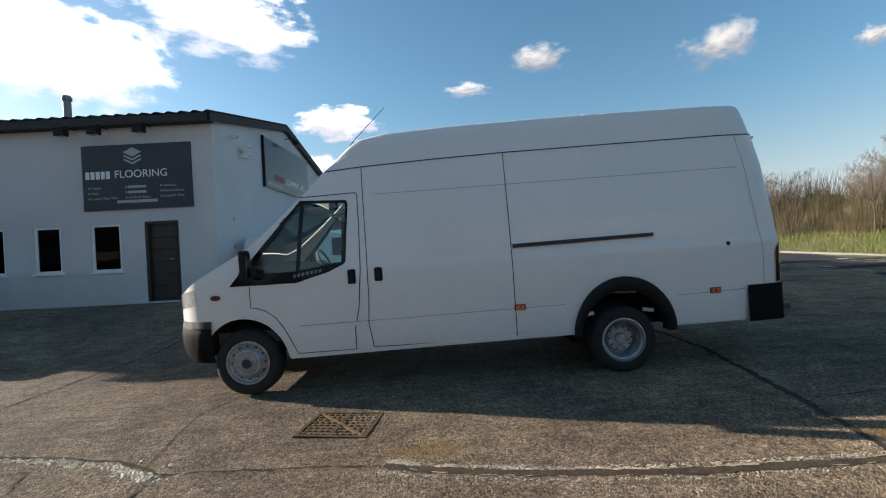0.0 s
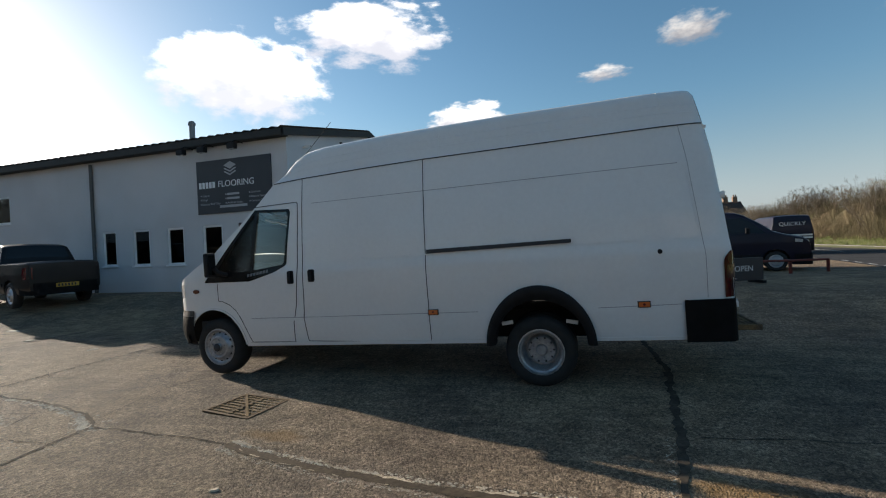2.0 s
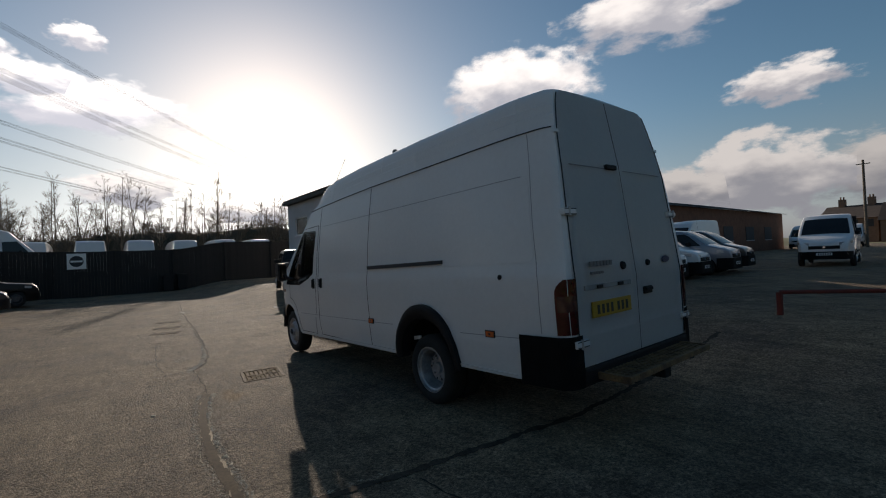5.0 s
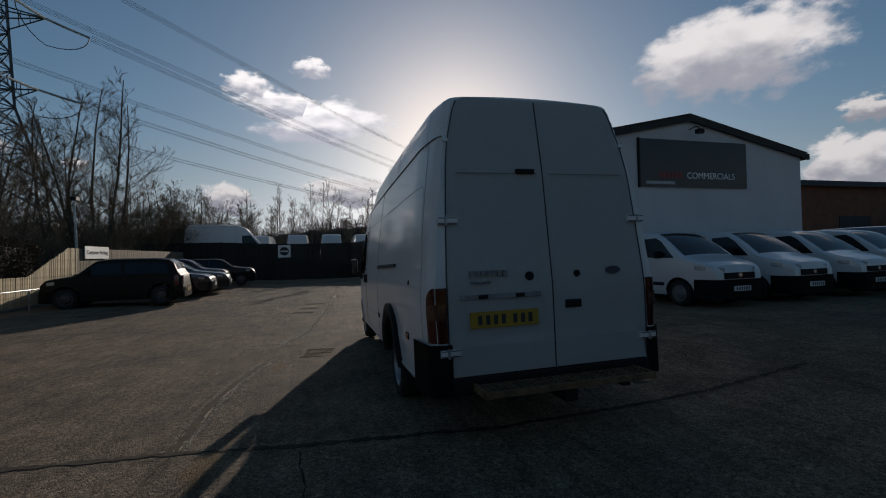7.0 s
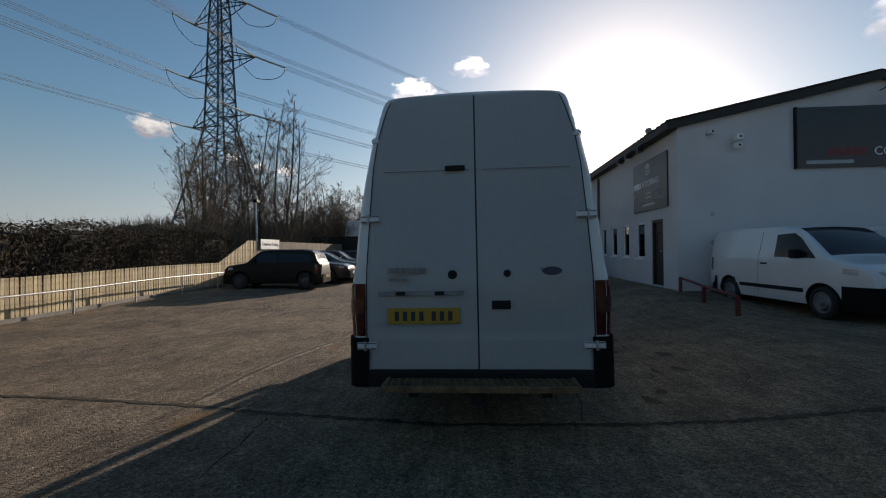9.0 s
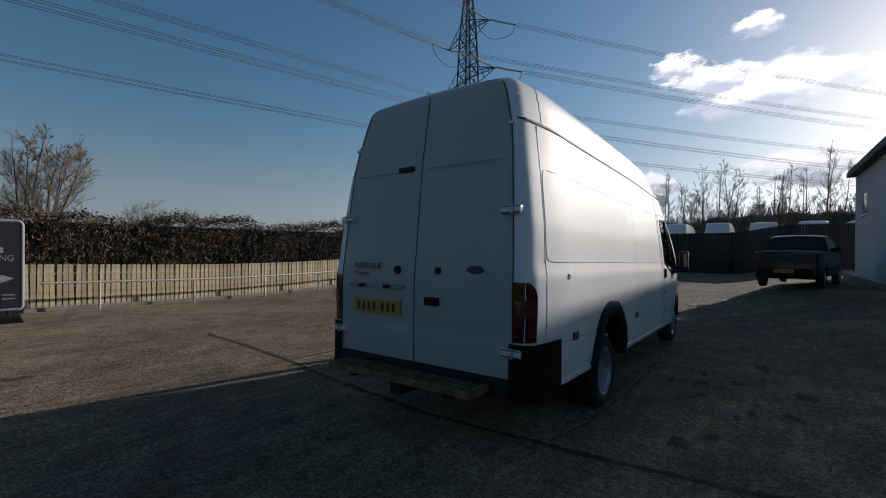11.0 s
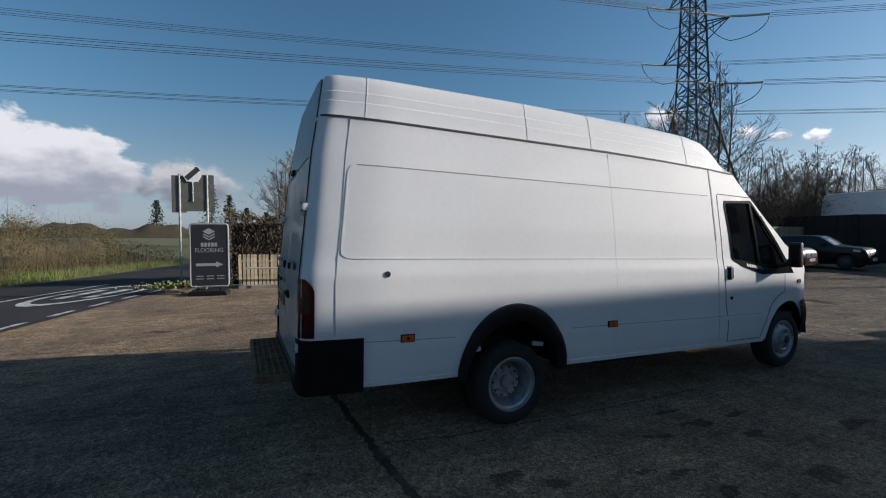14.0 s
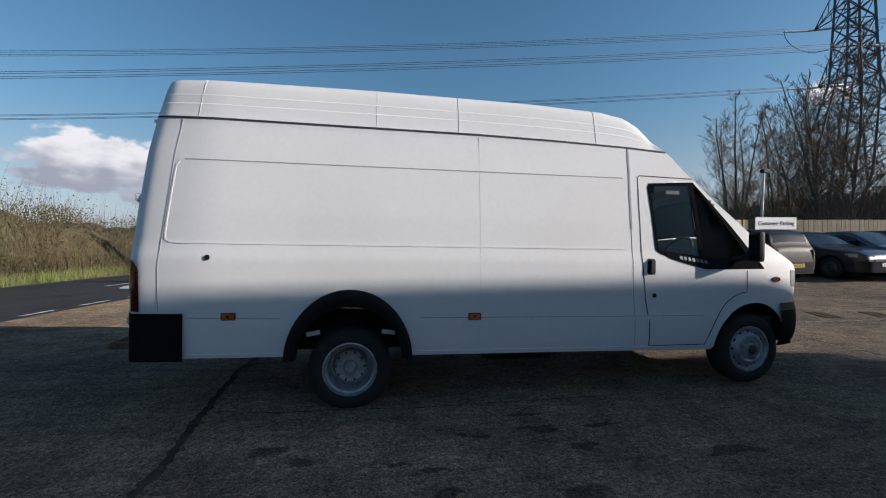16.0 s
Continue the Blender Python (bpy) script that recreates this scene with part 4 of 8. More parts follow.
    # rear doors
    edge = [(0.49, 0.815), (1.2, 0.812), (1.62, 0.79), (2.0, 0.765), (2.2, 0.738), (2.45, 0.675), (2.53, 0.640), (2.56, 0.59)]
    zs = sorted(set(steps(0.5, 2.56, 58) + [1.955, 1.96, 0.70, 0.705]))
    for side in (-1, 1):
        def leaf(f, z):
            y = 0.006 + f * (lerp_table(edge, z) - 0.006)
            x = rear_x(z) + 0.016 - 0.012 * f ** 8
            inner = round_rect(y, z, 0.035, lerp_table(edge, 1.6) - 0.06, 0.72, 1.952, 0.05)
            x -= 0.008 * sstep(0.5 - inner / 0.03)
            return x, side * y, z
        bm = sheet(leaf, [0, 0.015] + steps(0.04, 0.94, 24) + [0.96, 0.98, 0.992, 1.0], zs)
        bmesh.ops.solidify(bm, geom=bm.faces[:], thickness=0.02)
        bmesh.ops.recalc_face_normals(bm, faces=bm.faces)
        part("rear_door", bm, VAN_WHITE, van, smooth=30)
        part("door_gap", tube([(rear_x(z) + 0.006, side * (lerp_table(edge, z) + 0.006), z) for z in steps(0.52, 2.53, 30)], 0.0042, 6), DARK_GAP, van)
        # dark strip stands in for shade in the leaf's pressed fold
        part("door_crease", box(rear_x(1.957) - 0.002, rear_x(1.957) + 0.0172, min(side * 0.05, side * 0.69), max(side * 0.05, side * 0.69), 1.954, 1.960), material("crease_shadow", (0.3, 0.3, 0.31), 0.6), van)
        for hz in (0.670, 1.600):
            hy = lerp_table(edge, hz)
            h = part("door_hinge", box(rear_x(hz) - 0.02, rear_x(hz) + 0.034, min(side * (hy - 0.075), side * (hy + 0.072)), max(side * (hy - 0.075), side * (hy + 0.072)), hz - 0.026, hz + 0.026, 0.008), WHITE_PAINT, van, "white external door hinge", smooth=40)
            for k in (-1, 1):
                part("strap_edge", box(rear_x(hz) + 0.030, rear_x(hz) + 0.036, min(side * (hy - 0.070), side * (hy + 0.066)), max(side * (hy - 0.070), side * (hy + 0.066)), hz + k * 0.019 - 0.003, hz + k * 0.019 + 0.003), DARK_GAP, h)
            part("hinge_pin", tube([(rear_x(hz) + 0.034, side * (hy + 0.012), hz - 0.034), (rear_x(hz) + 0.034, side * (hy + 0.012), hz + 0.034)], 0.010, 8), STEEL, h)
        # cable clip on the upper door
        part("roof_clip", box(rear_x(2.21) - 0.02, rear_x(2.21) + 0.018, side * 0.752 - 0.028, side * 0.752 + 0.022, 2.195, 2.222, 0.006), WHITE_PAINT, van)
    bm = prism([(rear_x(2.55) + 0.016, 2.55), (rear_x(2.0) + 0.016, 2.0), (rear_x(1.1) + 0.014, 1.1), (rear_x(0.5) + 0.014, 0.5), (rear_x(0.5) - 0.02, 0.5), (rear_x(1.1) - 0.02, 1.1), (rear_x(2.53) - 0.02, 2.53)], "y", -0.006, 0.006)
    part("centre_gap", bm, DARK_GAP, van)
    bx = rear_x(1.96) + 0.030
    part("centre_latch", box(bx - 0.03, bx + 0.010, -0.225, -0.075, 1.952, 1.990, 0.008), BLACK_PLASTIC, van)
    def stud(name, y, z, r, mat):
        x = rear_x(z) + 0.015
        return part(name, lathe([(0, 0.012), (r * 0.8, 0.012), (r, 0.0), (r, -0.01)], "x", 16, at=(x, y, z)), mat, van)
    stud("lock", -0.18, 1.180, 0.034, BLACK_PLASTIC)
    stud("lock", 0.215, 1.183, 0.027, BLACK_PLASTIC)
    x = rear_x(1.0) + 0.012
    # grey strip paints the shade of the recess above the plate
    part("number_plate_lamp_strip", box(x - 0.004, x + 0.008, -0.73, -0.10, 1.030, 1.066, 0.004), material("recess_shade_grey", (0.30, 0.30, 0.30), 0.7, vary=0.3, scale=9), van)
    for ly in (-0.56, -0.275):
        part("plate_lamp", box(x + 0.012, x + 0.026, ly - 0.035, ly + 0.035, 1.035, 1.062, 0.005), BLACK_PLASTIC, van)
    plate = part("number_plate", box(x, x + 0.014, -0.660, -0.132, 0.828, 0.943, 0.003), material("yellow_plate", (0.38, 0.235, 0.02), 0.4, vary=0.08), van, "yellow rear number plate")
    for py in (-0.590, -0.530, -0.470, -0.410, -0.320, -0.260, -0.200):
        part("plate_bar", box(x + 0.014, x + 0.0155, py - 0.016, py + 0.016, 0.850, 0.918), DARK_GAP, plate)
    grip = part("rear_handle", box(x - 0.005, x + 0.012, 0.10, 0.235, 0.928, 0.990, 0.008), BLACK_PLASTIC, van, "black rear door handle")
    part("lever", box(x + 0.01, x + 0.026, 0.11, 0.225, 0.955, 0.981, 0.006), BLACK_PLASTIC, grip)
    part("badge", lathe([(0, 0.008), (0.062, 0.008), (0.068, 0.0)], "x", 24, at=(0, 0, 0)), material("dark_blue_badge", (0.03, 0.04, 0.09), 0.3), van).matrix_basis = Matrix.Translation((rear_x(1.2) + 0.016, 0.535, 1.197)) @ Matrix.Diagonal((1, 1, 0.45, 1))
    silver = material("silver_lettering", (0.22, 0.225, 0.24), 0.4, metal=0.4)
    for i in range(7):
        part("letter_bar", box(x, x + 0.0165, -0.652 + 0.042 * i, -0.622 + 0.042 * i, 1.196, 1.234), silver, van)
    for i in range(5):
        part("model_bar", box(x, x + 0.017, -0.645 + 0.032 * i, -0.622 + 0.032 * i, 1.140, 1.158), silver, van)
    for side in (-1, 1):
        for i in range(7):
            lx, lz = 0.545 + 0.042 * i, 1.135 + 0.006 * i
            part("letter_bar", flank_plate([(lx, lz), (lx + 0.026, lz + 0.004), (lx + 0.030, lz + 0.036), (lx + 0.004, lz + 0.032)], side, 0.006, 0.004), material("dull_grey_lettering", (0.16, 0.16, 0.165), 0.5, vary=0.2, scale=30), van)
    # rear step bumper
    part("rear_bumper", box(5.30, 5.418, -0.81, 0.81, 0.37, 0.495, 0.02), BLACK_PLASTIC, van)
    rust = material("rusty_chequer_plate", (0.20, 0.122, 0.056), 0.85, metal=0.0, vary=0.5, scale=9, tint=(0.10, 0.058, 0.032), bump=0.6, bump_scale=70, fine=0.3)
    # black plate below the ribs stands in for the dark grating openings
    step = part("rear_step", box(5.400, 5.640, -0.64, 0.64, 0.412, 0.420, 0.002), UNDER, van, "rusty steel grating step behind the doors")
    part("edge_bar", box(5.632, 5.660, -0.66, 0.66, 0.404, 0.448, 0.006), rust, step)
    for ey in (-0.65, 0.65):
        part("end_plate", box(5.380, 5.655, ey - 0.012, ey + 0.012, 0.40, 0.45, 0.003), rust, step)
    for i in range(26):
        yy = -0.625 + i * 0.05
        part("tread_rib", prism([(5.402, yy - 0.006), (5.632, yy + 0.019), (5.632, yy + 0.031), (5.402, yy + 0.006)], "z", 0.420, 0.442), rust, step)
    for i in range(5):
        part("grating_bar", box(5.425 + i * 0.045, 5.435 + i * 0.045, -0.64, 0.64, 0.421, 0.440), rust, step)
    for ey in (-0.45, 0.45):
        part("step_bracket", box(5.100, 5.600, ey - 0.03, ey + 0.03, 0.36, 0.415), UNDER, step)
    part("tow_bracket", box(5.300, 5.600, -0.05, 0.05, 0.30, 0.415, 0.01), UNDER, step)
    return van


build_van()


# ---- other parked vehicles ----
def hug(points, side, yfn, out=0.006, thick=0.02, step=0.15):
    """A plate with a polygon outline in (x, z) that follows a body side."""
    bm = bmesh.new()
    outline = []
    n = len(points)
    for i in range(n):
        (x0, z0), (x1, z1) = points[i], points[(i + 1) % n]
        m = max(1, int(math.hypot(x1 - x0, z1 - z0) / step))
        outline += [(x0 + (x1 - x0) * k / m, z0 + (z1 - z0) * k / m) for k in range(m)]
    vs = [bm.verts.new((x, side * (yfn(x, z) + out), z)) for x, z in outline]
    bmesh.ops.triangulate(bm, faces=[bm.faces.new(vs)])
    ext = bmesh.ops.extrude_face_region(bm, geom=bm.faces[:])
    for v in [e for e in ext["geom"] if isinstance(e, bmesh.types.BMVert)]:
        v.co.y -= side * thick
    bmesh.ops.recalc_face_normals(bm, faces=bm.faces)
    return bm


DARK_ALLOY = material("dark_alloy_wheel", (0.09, 0.09, 0.095), 0.4, metal=0.5, vary=0.2)
ALLOY = material("alloy_wheel", (0.5, 0.5, 0.52), 0.35, metal=0.7, vary=0.2)
VGLASS = material("dark_vehicle_glass", (0.012, 0.014, 0.016), 0.10, vary=0.2, scale=2, spec=0.35)


def vehicle(name, label, category, m, top, W, belt, paint, panes, screen, rear_glass, axles, tyre=0.32, sill=0.24, lamps=True, group="", bumper=None, rim=None, tall=0.80, grille=True, plates=True, deep=0.30):
    """A parked vehicle, nose at -x: top is its roofline [(x, z)], panes are side windows, screen and rear_glass spans of x on the roofline."""
    root = thing(name, label, category, m, group)
    x0, x1 = top[0][0], top[-1][0]
    L = x1 - x0
    H = max(z for _, z in top)

    def yfn(x, z):
        y = W / 2 * lerp_table([(sill, 0.94), (sill + 0.15, 0.985), (belt * 0.75, 1.0), (belt, 0.975), (H, tall)], z)
        f, r = (x - x0) / L, (x1 - x) / L
        y *= 1 - 0.24 * max(0, 1 - f / 0.24) ** 2.4 - 0.12 * max(0, 1 - r / 0.16) ** 2.6
        return y

    def ring(x):
        t = lerp_table(top, x)
        s = sill + 0.10 * max(0, 1 - (x - x0) / 0.3) + 0.10 * max(0, 1 - (x1 - x) / 0.3)
        e = t - 0.04
        pts = [(yfn(x, s + (e - s) * i / 22), s + (e - s) * i / 22, 0) for i in range(23)]
        y = pts[-1][0]
        pts += [(y - 0.025, t - 0.015, 0), (y - 0.08, t, 0)]
        pts += [((y - 0.08) * f, t + 0.03 * (1 - f * f), 0) for f in (0.7, 0.35, 0.0)]
        return pts

    cuts = [disc_cut(ax, tyre, tyre + 0.065) for ax in axles]
    xs = sorted(set(steps(x0, x1, int(L / 0.042)) + [x0 + 0.02, x1 - 0.02]))
    part("body", shell(xs, ring, cuts, W * 0.3, 0.034), paint, root, smooth=35)
    part("underbody", box(x0 + 0.3, x1 - 0.3, -W * 0.36, W * 0.36, sill - 0.04, sill + 0.35), UNDER, root)
    for side in (-1, 1):
        for ax in axles:
            wheel(root, (ax, side * (W / 2 - 0.035), tyre), side, radius=tyre, rim_mat=rim or ALLOY)
            r = tyre + 0.08
            bm = sheet(lambda a, d: (ax + r * math.cos(a), side * d, tyre + r * math.sin(a)), steps(0, math.pi, 14), (W * 0.26, W / 2 - 0.06))
            part("wheel_housing", bm, UNDER, root)
        for pane in panes:
            part("side_window", hug(pane, side, yfn), VGLASS, root)
        fx = x0 + 0.02
        part("mirror", box(screen[1] - 0.25, screen[1] - 0.13, side * (W / 2 + 0.02) - 0.09, side * (W / 2 + 0.02) + 0.09, belt + 0.02, belt + 0.20, 0.03), BLACK_PLASTIC, root)
        hz = belt - 0.10
        part("door_handle", hug([(screen[1] + 0.62, hz - 0.02), (screen[1] + 0.80, hz - 0.02), (screen[1] + 0.80, hz + 0.015), (screen[1] + 0.62, hz + 0.015)], side, yfn, 0.02, 0.03), BLACK_PLASTIC if category == "van" else paint, root)
        if lamps:
            hl = lerp_table(top, x0 + 0.25) - 0.12
            part("headlamp", sheet(lambda u, z: (x0 + 0.012 + 0.42 * u ** 1.7, side * (yfn(x0 + 0.02 + 0.42 * u ** 1.7, z) * (0.62 + 0.38 * min(1, u * 1.5)) + 0.012), z + 0.07 * u), steps(0, 1, 7), steps(hl - 0.10, hl, 3)), CLEAR_LENS, root, smooth=40)
            tz = min(belt, H * 0.62)
            part("tail_lamp", sheet(lambda u, z: (x1 - 0.24 + 0.25 * u, side * (yfn(x1 - 0.24 + 0.24 * u, z) + 0.012 - 0.08 * u ** 3), z), steps(0, 1, 6), steps(tz - 0.32, tz, 4)), RED_LENS, root, smooth=40)
        part("door_gap", hug([(screen[1] + 0.88, sill + 0.14), (screen[1] + 0.89, sill + 0.14), (screen[1] + 0.89, H - 0.10), (screen[1] + 0.88, H - 0.10)], side, yfn, 0.003, 0.01), DARK_GAP, root)
        bm = hug([(axles[0] + tyre + 0.1, sill + 0.22), (axles[1] - tyre - 0.1, sill + 0.22), (axles[1] - tyre - 0.1, sill + 0.30), (axles[0] + tyre + 0.1, sill + 0.30)], side, yfn, 0.014, 0.03)
        part("rubbing_strip", bm, bumper or BLACK_PLASTIC, root)

    def over(span, name_):
        def fn(x, f):
            y = yfn(x, lerp_table(top, x) - 0.04) - 0.12
            return x, f * y, lerp_table(top, x) + 0.03 * (1 - f * f) + 0.010
        part(name_, sheet(fn, steps(*span, 8), steps(-1, 1, 8)), VGLASS, root, smooth=60)

    over(screen, "windscreen")
    if rear_glass:
        over(rear_glass, "rear_window")
    bmat = bumper or BLACK_PLASTIC
    for end, nm in ((x0, "front_bumper"), (x1, "rear_bumper")):
        s = 1 if end == x0 else -1
        def bump(v, z):
            y = v * (yfn(end + s * 0.5, 0.5) + 0.012)
            return end - s * 0.05 + s * 0.50 * abs(v) ** 12, y, z
        bm = sheet(bump, steps(-1, 1, 28), (sill - 0.03, sill + 0.02, sill + deep - 0.04, sill + deep))
        bmesh.ops.solidify(bm, geom=bm.faces[:], thickness=0.03)
        part(nm, bm, bmat, root, smooth=40)
    if grille:
        gz = lerp_table(top, x0 + 0.12) - 0.20
        part("grille", box(x0 - 0.015, x0 + 0.04, -W * 0.26, W * 0.26, gz - 0.10, gz + 0.04, 0.01), BLACK_PLASTIC, root)
        part("badge", lathe([(0, -0.012), (0.05, -0.012), (0.055, 0.0)], "x", 16, at=(x0 - 0.016, 0, gz - 0.02)), CHROME, root)
    if plates:
        white = material("white_plate", (0.7, 0.7, 0.7), 0.4)
        pl = part("number_plate", box(x0 - 0.066, x0 - 0.052, -0.26, 0.26, sill + 0.14, sill + 0.25), white, root)
        for k in range(6):
            part("plate_bar", box(x0 - 0.068, x0 - 0.066, -0.22 + k * 0.075, -0.18 + k * 0.075, sill + 0.16, sill + 0.23), DARK_GAP, pl)
        pl = part("number_plate", box(x1 + 0.052, x1 + 0.066, -0.26, 0.26, sill + 0.16, sill + 0.27), material("yellow_plate", (0.60, 0.40, 0.03), 0.4), root)
        for k in range(6):
            part("plate_bar", box(x1 + 0.066, x1 + 0.068, -0.22 + k * 0.075, -0.18 + k * 0.075, sill + 0.18, sill + 0.25), DARK_GAP, pl)
    return root


def stand(x, y, heading):
    """A pose on the yard; heading: degrees by which the nose turns from -x, to the left."""
    return Matrix.Translation((x, y, ground_z(x, y))) @ Matrix.Rotation(radians(heading), 4, "Z")


STEEL_DULL = material("dull_steel_wheel", (0.20, 0.20, 0.21), 0.5, metal=0.4, vary=0.3)
SMALL_VAN = dict(
    top=[(-2.2, 0.60), (-2.185, 0.80), (-2.12, 0.93), (-1.95, 1.01), (-1.62, 1.10), (-1.44, 1.16), (-1.10, 1.42), (-0.76, 1.65), (-0.52, 1.74), (-0.1, 1.79), (1.0, 1.80), (1.9, 1.78), (2.12, 1.74), (2.19, 1.6), (2.22, 1.1), (2.22, 0.8)],
    W=1.80, belt=1.10, panes=[[(-1.24, 1.13), (-0.18, 1.14), (-0.16, 1.61), (-0.62, 1.63), (-0.80, 1.53)]], screen=(-1.42, -0.60), rear_glass=None, axles=(-1.36, 1.30), tyre=0.305, rim=STEEL_DULL, deep=0.40)
CUSTOM_VAN = dict(
    top=[(-2.5, 0.75), (-2.45, 0.95), (-2.3, 1.06), (-1.85, 1.16), (-1.5, 1.28), (-1.1, 1.58), (-0.7, 1.84), (-0.45, 1.94), (0, 1.98), (2.2, 1.98), (2.42, 1.93), (2.48, 1.6), (2.5, 0.8)],
    W=1.98, belt=1.22, panes=[[(-1.3, 1.24), (-0.2, 1.26), (-0.16, 1.74), (-0.62, 1.76), (-0.82, 1.66)]], screen=(-1.45, -0.6), rear_glass=None, axles=(-1.55, 1.40))
HATCH = dict(
    top=[(-1.95, 0.66), (-1.9, 0.82), (-1.75, 0.92), (-1.0, 1.00), (-0.85, 1.04), (-0.55, 1.27), (-0.3, 1.42), (0.0, 1.47), (1.0, 1.47), (1.45, 1.44), (1.6, 1.36), (1.75, 1.10), (1.9, 0.95), (1.95, 0.7)],
    W=1.76, belt=0.98, panes=[[(-0.70, 1.00), (0.30, 1.01), (0.30, 1.36), (-0.18, 1.37), (-0.36, 1.30)], [(0.38, 1.01), (1.55, 1.03), (1.42, 1.32), (0.38, 1.37)]], screen=(-0.86, -0.30), rear_glass=(1.50, 1.76), axles=(-1.25, 1.28))
COMPACT = dict(
    top=[(-1.9, 0.60), (-1.86, 0.78), (-1.72, 0.90), (-1.08, 0.99), (-0.94, 1.04), (-0.66, 1.30), (-0.48, 1.44), (-0.15, 1.50), (1.1, 1.50), (1.48, 1.46), (1.64, 1.36), (1.76, 1.06), (1.87, 0.92), (1.9, 0.62)],
    W=1.76, belt=0.99, panes=[[(-0.78, 1.02), (0.22, 1.02), (0.22, 1.39), (-0.36, 1.39), (-0.50, 1.32)], [(0.29, 1.02), (1.52, 1.03), (1.42, 1.36), (0.29, 1.39)]], screen=(-0.95, -0.46), rear_glass=(1.52, 1.74), axles=(-1.22, 1.30))
SALOON = dict(
    top=[(-2.3, 0.60), (-2.25, 0.72), (-2.05, 0.82), (-1.1, 0.94), (-0.9, 1.0), (-0.4, 1.28), (-0.1, 1.41), (0.3, 1.45), (0.9, 1.43), (1.3, 1.32), (1.75, 1.08), (2.15, 1.0), (2.25, 0.9), (2.3, 0.65)],
    W=1.84, belt=0.95, panes=[[(-0.72, 0.97), (0.36, 0.98), (0.36, 1.33), (0.05, 1.33), (-0.25, 1.24)], [(0.42, 0.98), (1.42, 1.0), (1.15, 1.25), (0.42, 1.33)]], screen=(-0.92, -0.12), rear_glass=(1.1, 1.74), axles=(-1.38, 1.38))
PICKUP = dict(
    top=[(-2.6, 0.85), (-2.55, 1.02), (-2.4, 1.12), (-1.5, 1.20), (-1.3, 1.26), (-0.9, 1.58), (-0.62, 1.76), (-0.3, 1.82), (0.45, 1.82), (0.72, 1.76), (0.86, 1.45), (0.92, 1.27), (2.5, 1.27), (2.6, 1.22), (2.62, 0.8)],
    W=1.85, belt=1.22, panes=[[(-1.1, 1.24), (-0.18, 1.25), (-0.18, 1.68), (-0.55, 1.68), (-0.78, 1.56)], [(-0.10, 1.25), (0.74, 1.27), (0.62, 1.66), (-0.10, 1.68)]], screen=(-1.28, -0.62), rear_glass=(0.70, 0.88), axles=(-1.6, 1.55), tyre=0.37, sill=0.40)
BIG_VAN = dict(
    top=[(-2.8, 0.9), (-2.75, 1.05), (-2.5, 1.2), (-2.1, 1.36), (-1.6, 1.85), (-1.3, 2.15), (-1.05, 2.42), (-0.6, 2.58), (0.5, 2.66), (2.5, 2.66), (2.72, 2.58), (2.8, 1.9), (2.82, 0.8)],
    W=1.98, belt=1.35, panes=[[(-1.85, 1.36), (-0.8, 1.38), (-0.78, 1.95), (-1.35, 1.97)]], screen=(-2.1, -1.3), rear_glass=None, axles=(-1.8, 1.8), tyre=0.34, sill=0.30)

NAVY = material("dark_navy_paint", (0.007, 0.006, 0.020), 0.4, vary=0.2, coat=0.12, spec=0.25)
BLACK_PAINT = material("black_car_paint", (0.010, 0.010, 0.011), 0.4, vary=0.2, coat=0.15, spec=0.2)
BROWN_PAINT = material("dark_bronze_paint", (0.022, 0.020, 0.016), 0.5, vary=0.2, spec=0.12)
RED_PAINT = material("dark_red_paint", (0.06, 0.012, 0.014), 0.3, vary=0.2, coat=0.8)
BLUE_PAINT = material("blue_black_paint", (0.018, 0.022, 0.032), 0.3, vary=0.2, coat=0.8)

def flat_side(xa, xb, za, zb):
    """A thin panel on a mid-size van's side."""
    return box(xa, xb, -1.004, -0.984, za, zb, 0.004)


# row of small white vans in front of the gable
for i, (vx, vy) in enumerate(((-1.06, 6.75), (-1.12, 9.0), (-1.2, 11.25), (-1.3, 13.5))):
    vehicle("small_van", "small white panel van with black bumpers parked before the gable wall" if i == 0 else "small white panel van parked in a row of vans", "van", stand(vx, vy, 184) @ Matrix.Translation((0, 0, -0.02)) @ Matrix.Scale(0.95, 4), paint=WHITE_PAINT, group="row of small white vans", **SMALL_VAN)
vehicle("small_van", "small silver-blue van parked at the end of the row", "van", stand(-1.2, 15.9, 184), paint=material("silver_blue_paint", (0.22, 0.25, 0.30), 0.3, metal=0.4, coat=0.6), **SMALL_VAN)
vehicle("small_van", "small dark van parked past the white vans", "van", stand(-1.4, 18.2, 184), paint=BLUE_PAINT, **SMALL_VAN)
vehicle("estate_van", "dark navy mid-size van with alloy wheels", "van", stand(8.9, 12.0, 164) @ Matrix.Diagonal((0.92, 1, 0.97, 1)), paint=NAVY, **CUSTOM_VAN)
sv = vehicle("sign_written_van", "dark blue and white van with white lettering on its rear", "van", stand(14.7, 23.2, -95), paint=NAVY, **CUSTOM_VAN)
words("lettering", "QUICKLY", 0.26, Matrix.Translation((2.51, 0.0, 1.55)) @ Matrix(((0, 0, 1, 0), (1, 0, 0, 0), (0, 1, 0, 0), (0, 0, 0, 1))), WHITE_PAINT, sv, "white advertising word", align="CENTER", depth=0.004)
part("side_panel", flat_side(-1.1, 2.25, 0.42, 0.92), WHITE_PAINT, sv, "white lower side")
part("side_stripe", flat_side(-1.3, 2.25, 0.925, 1.00), material("cyan_stripe", (0.02, 0.25, 0.36), 0.5), sv)
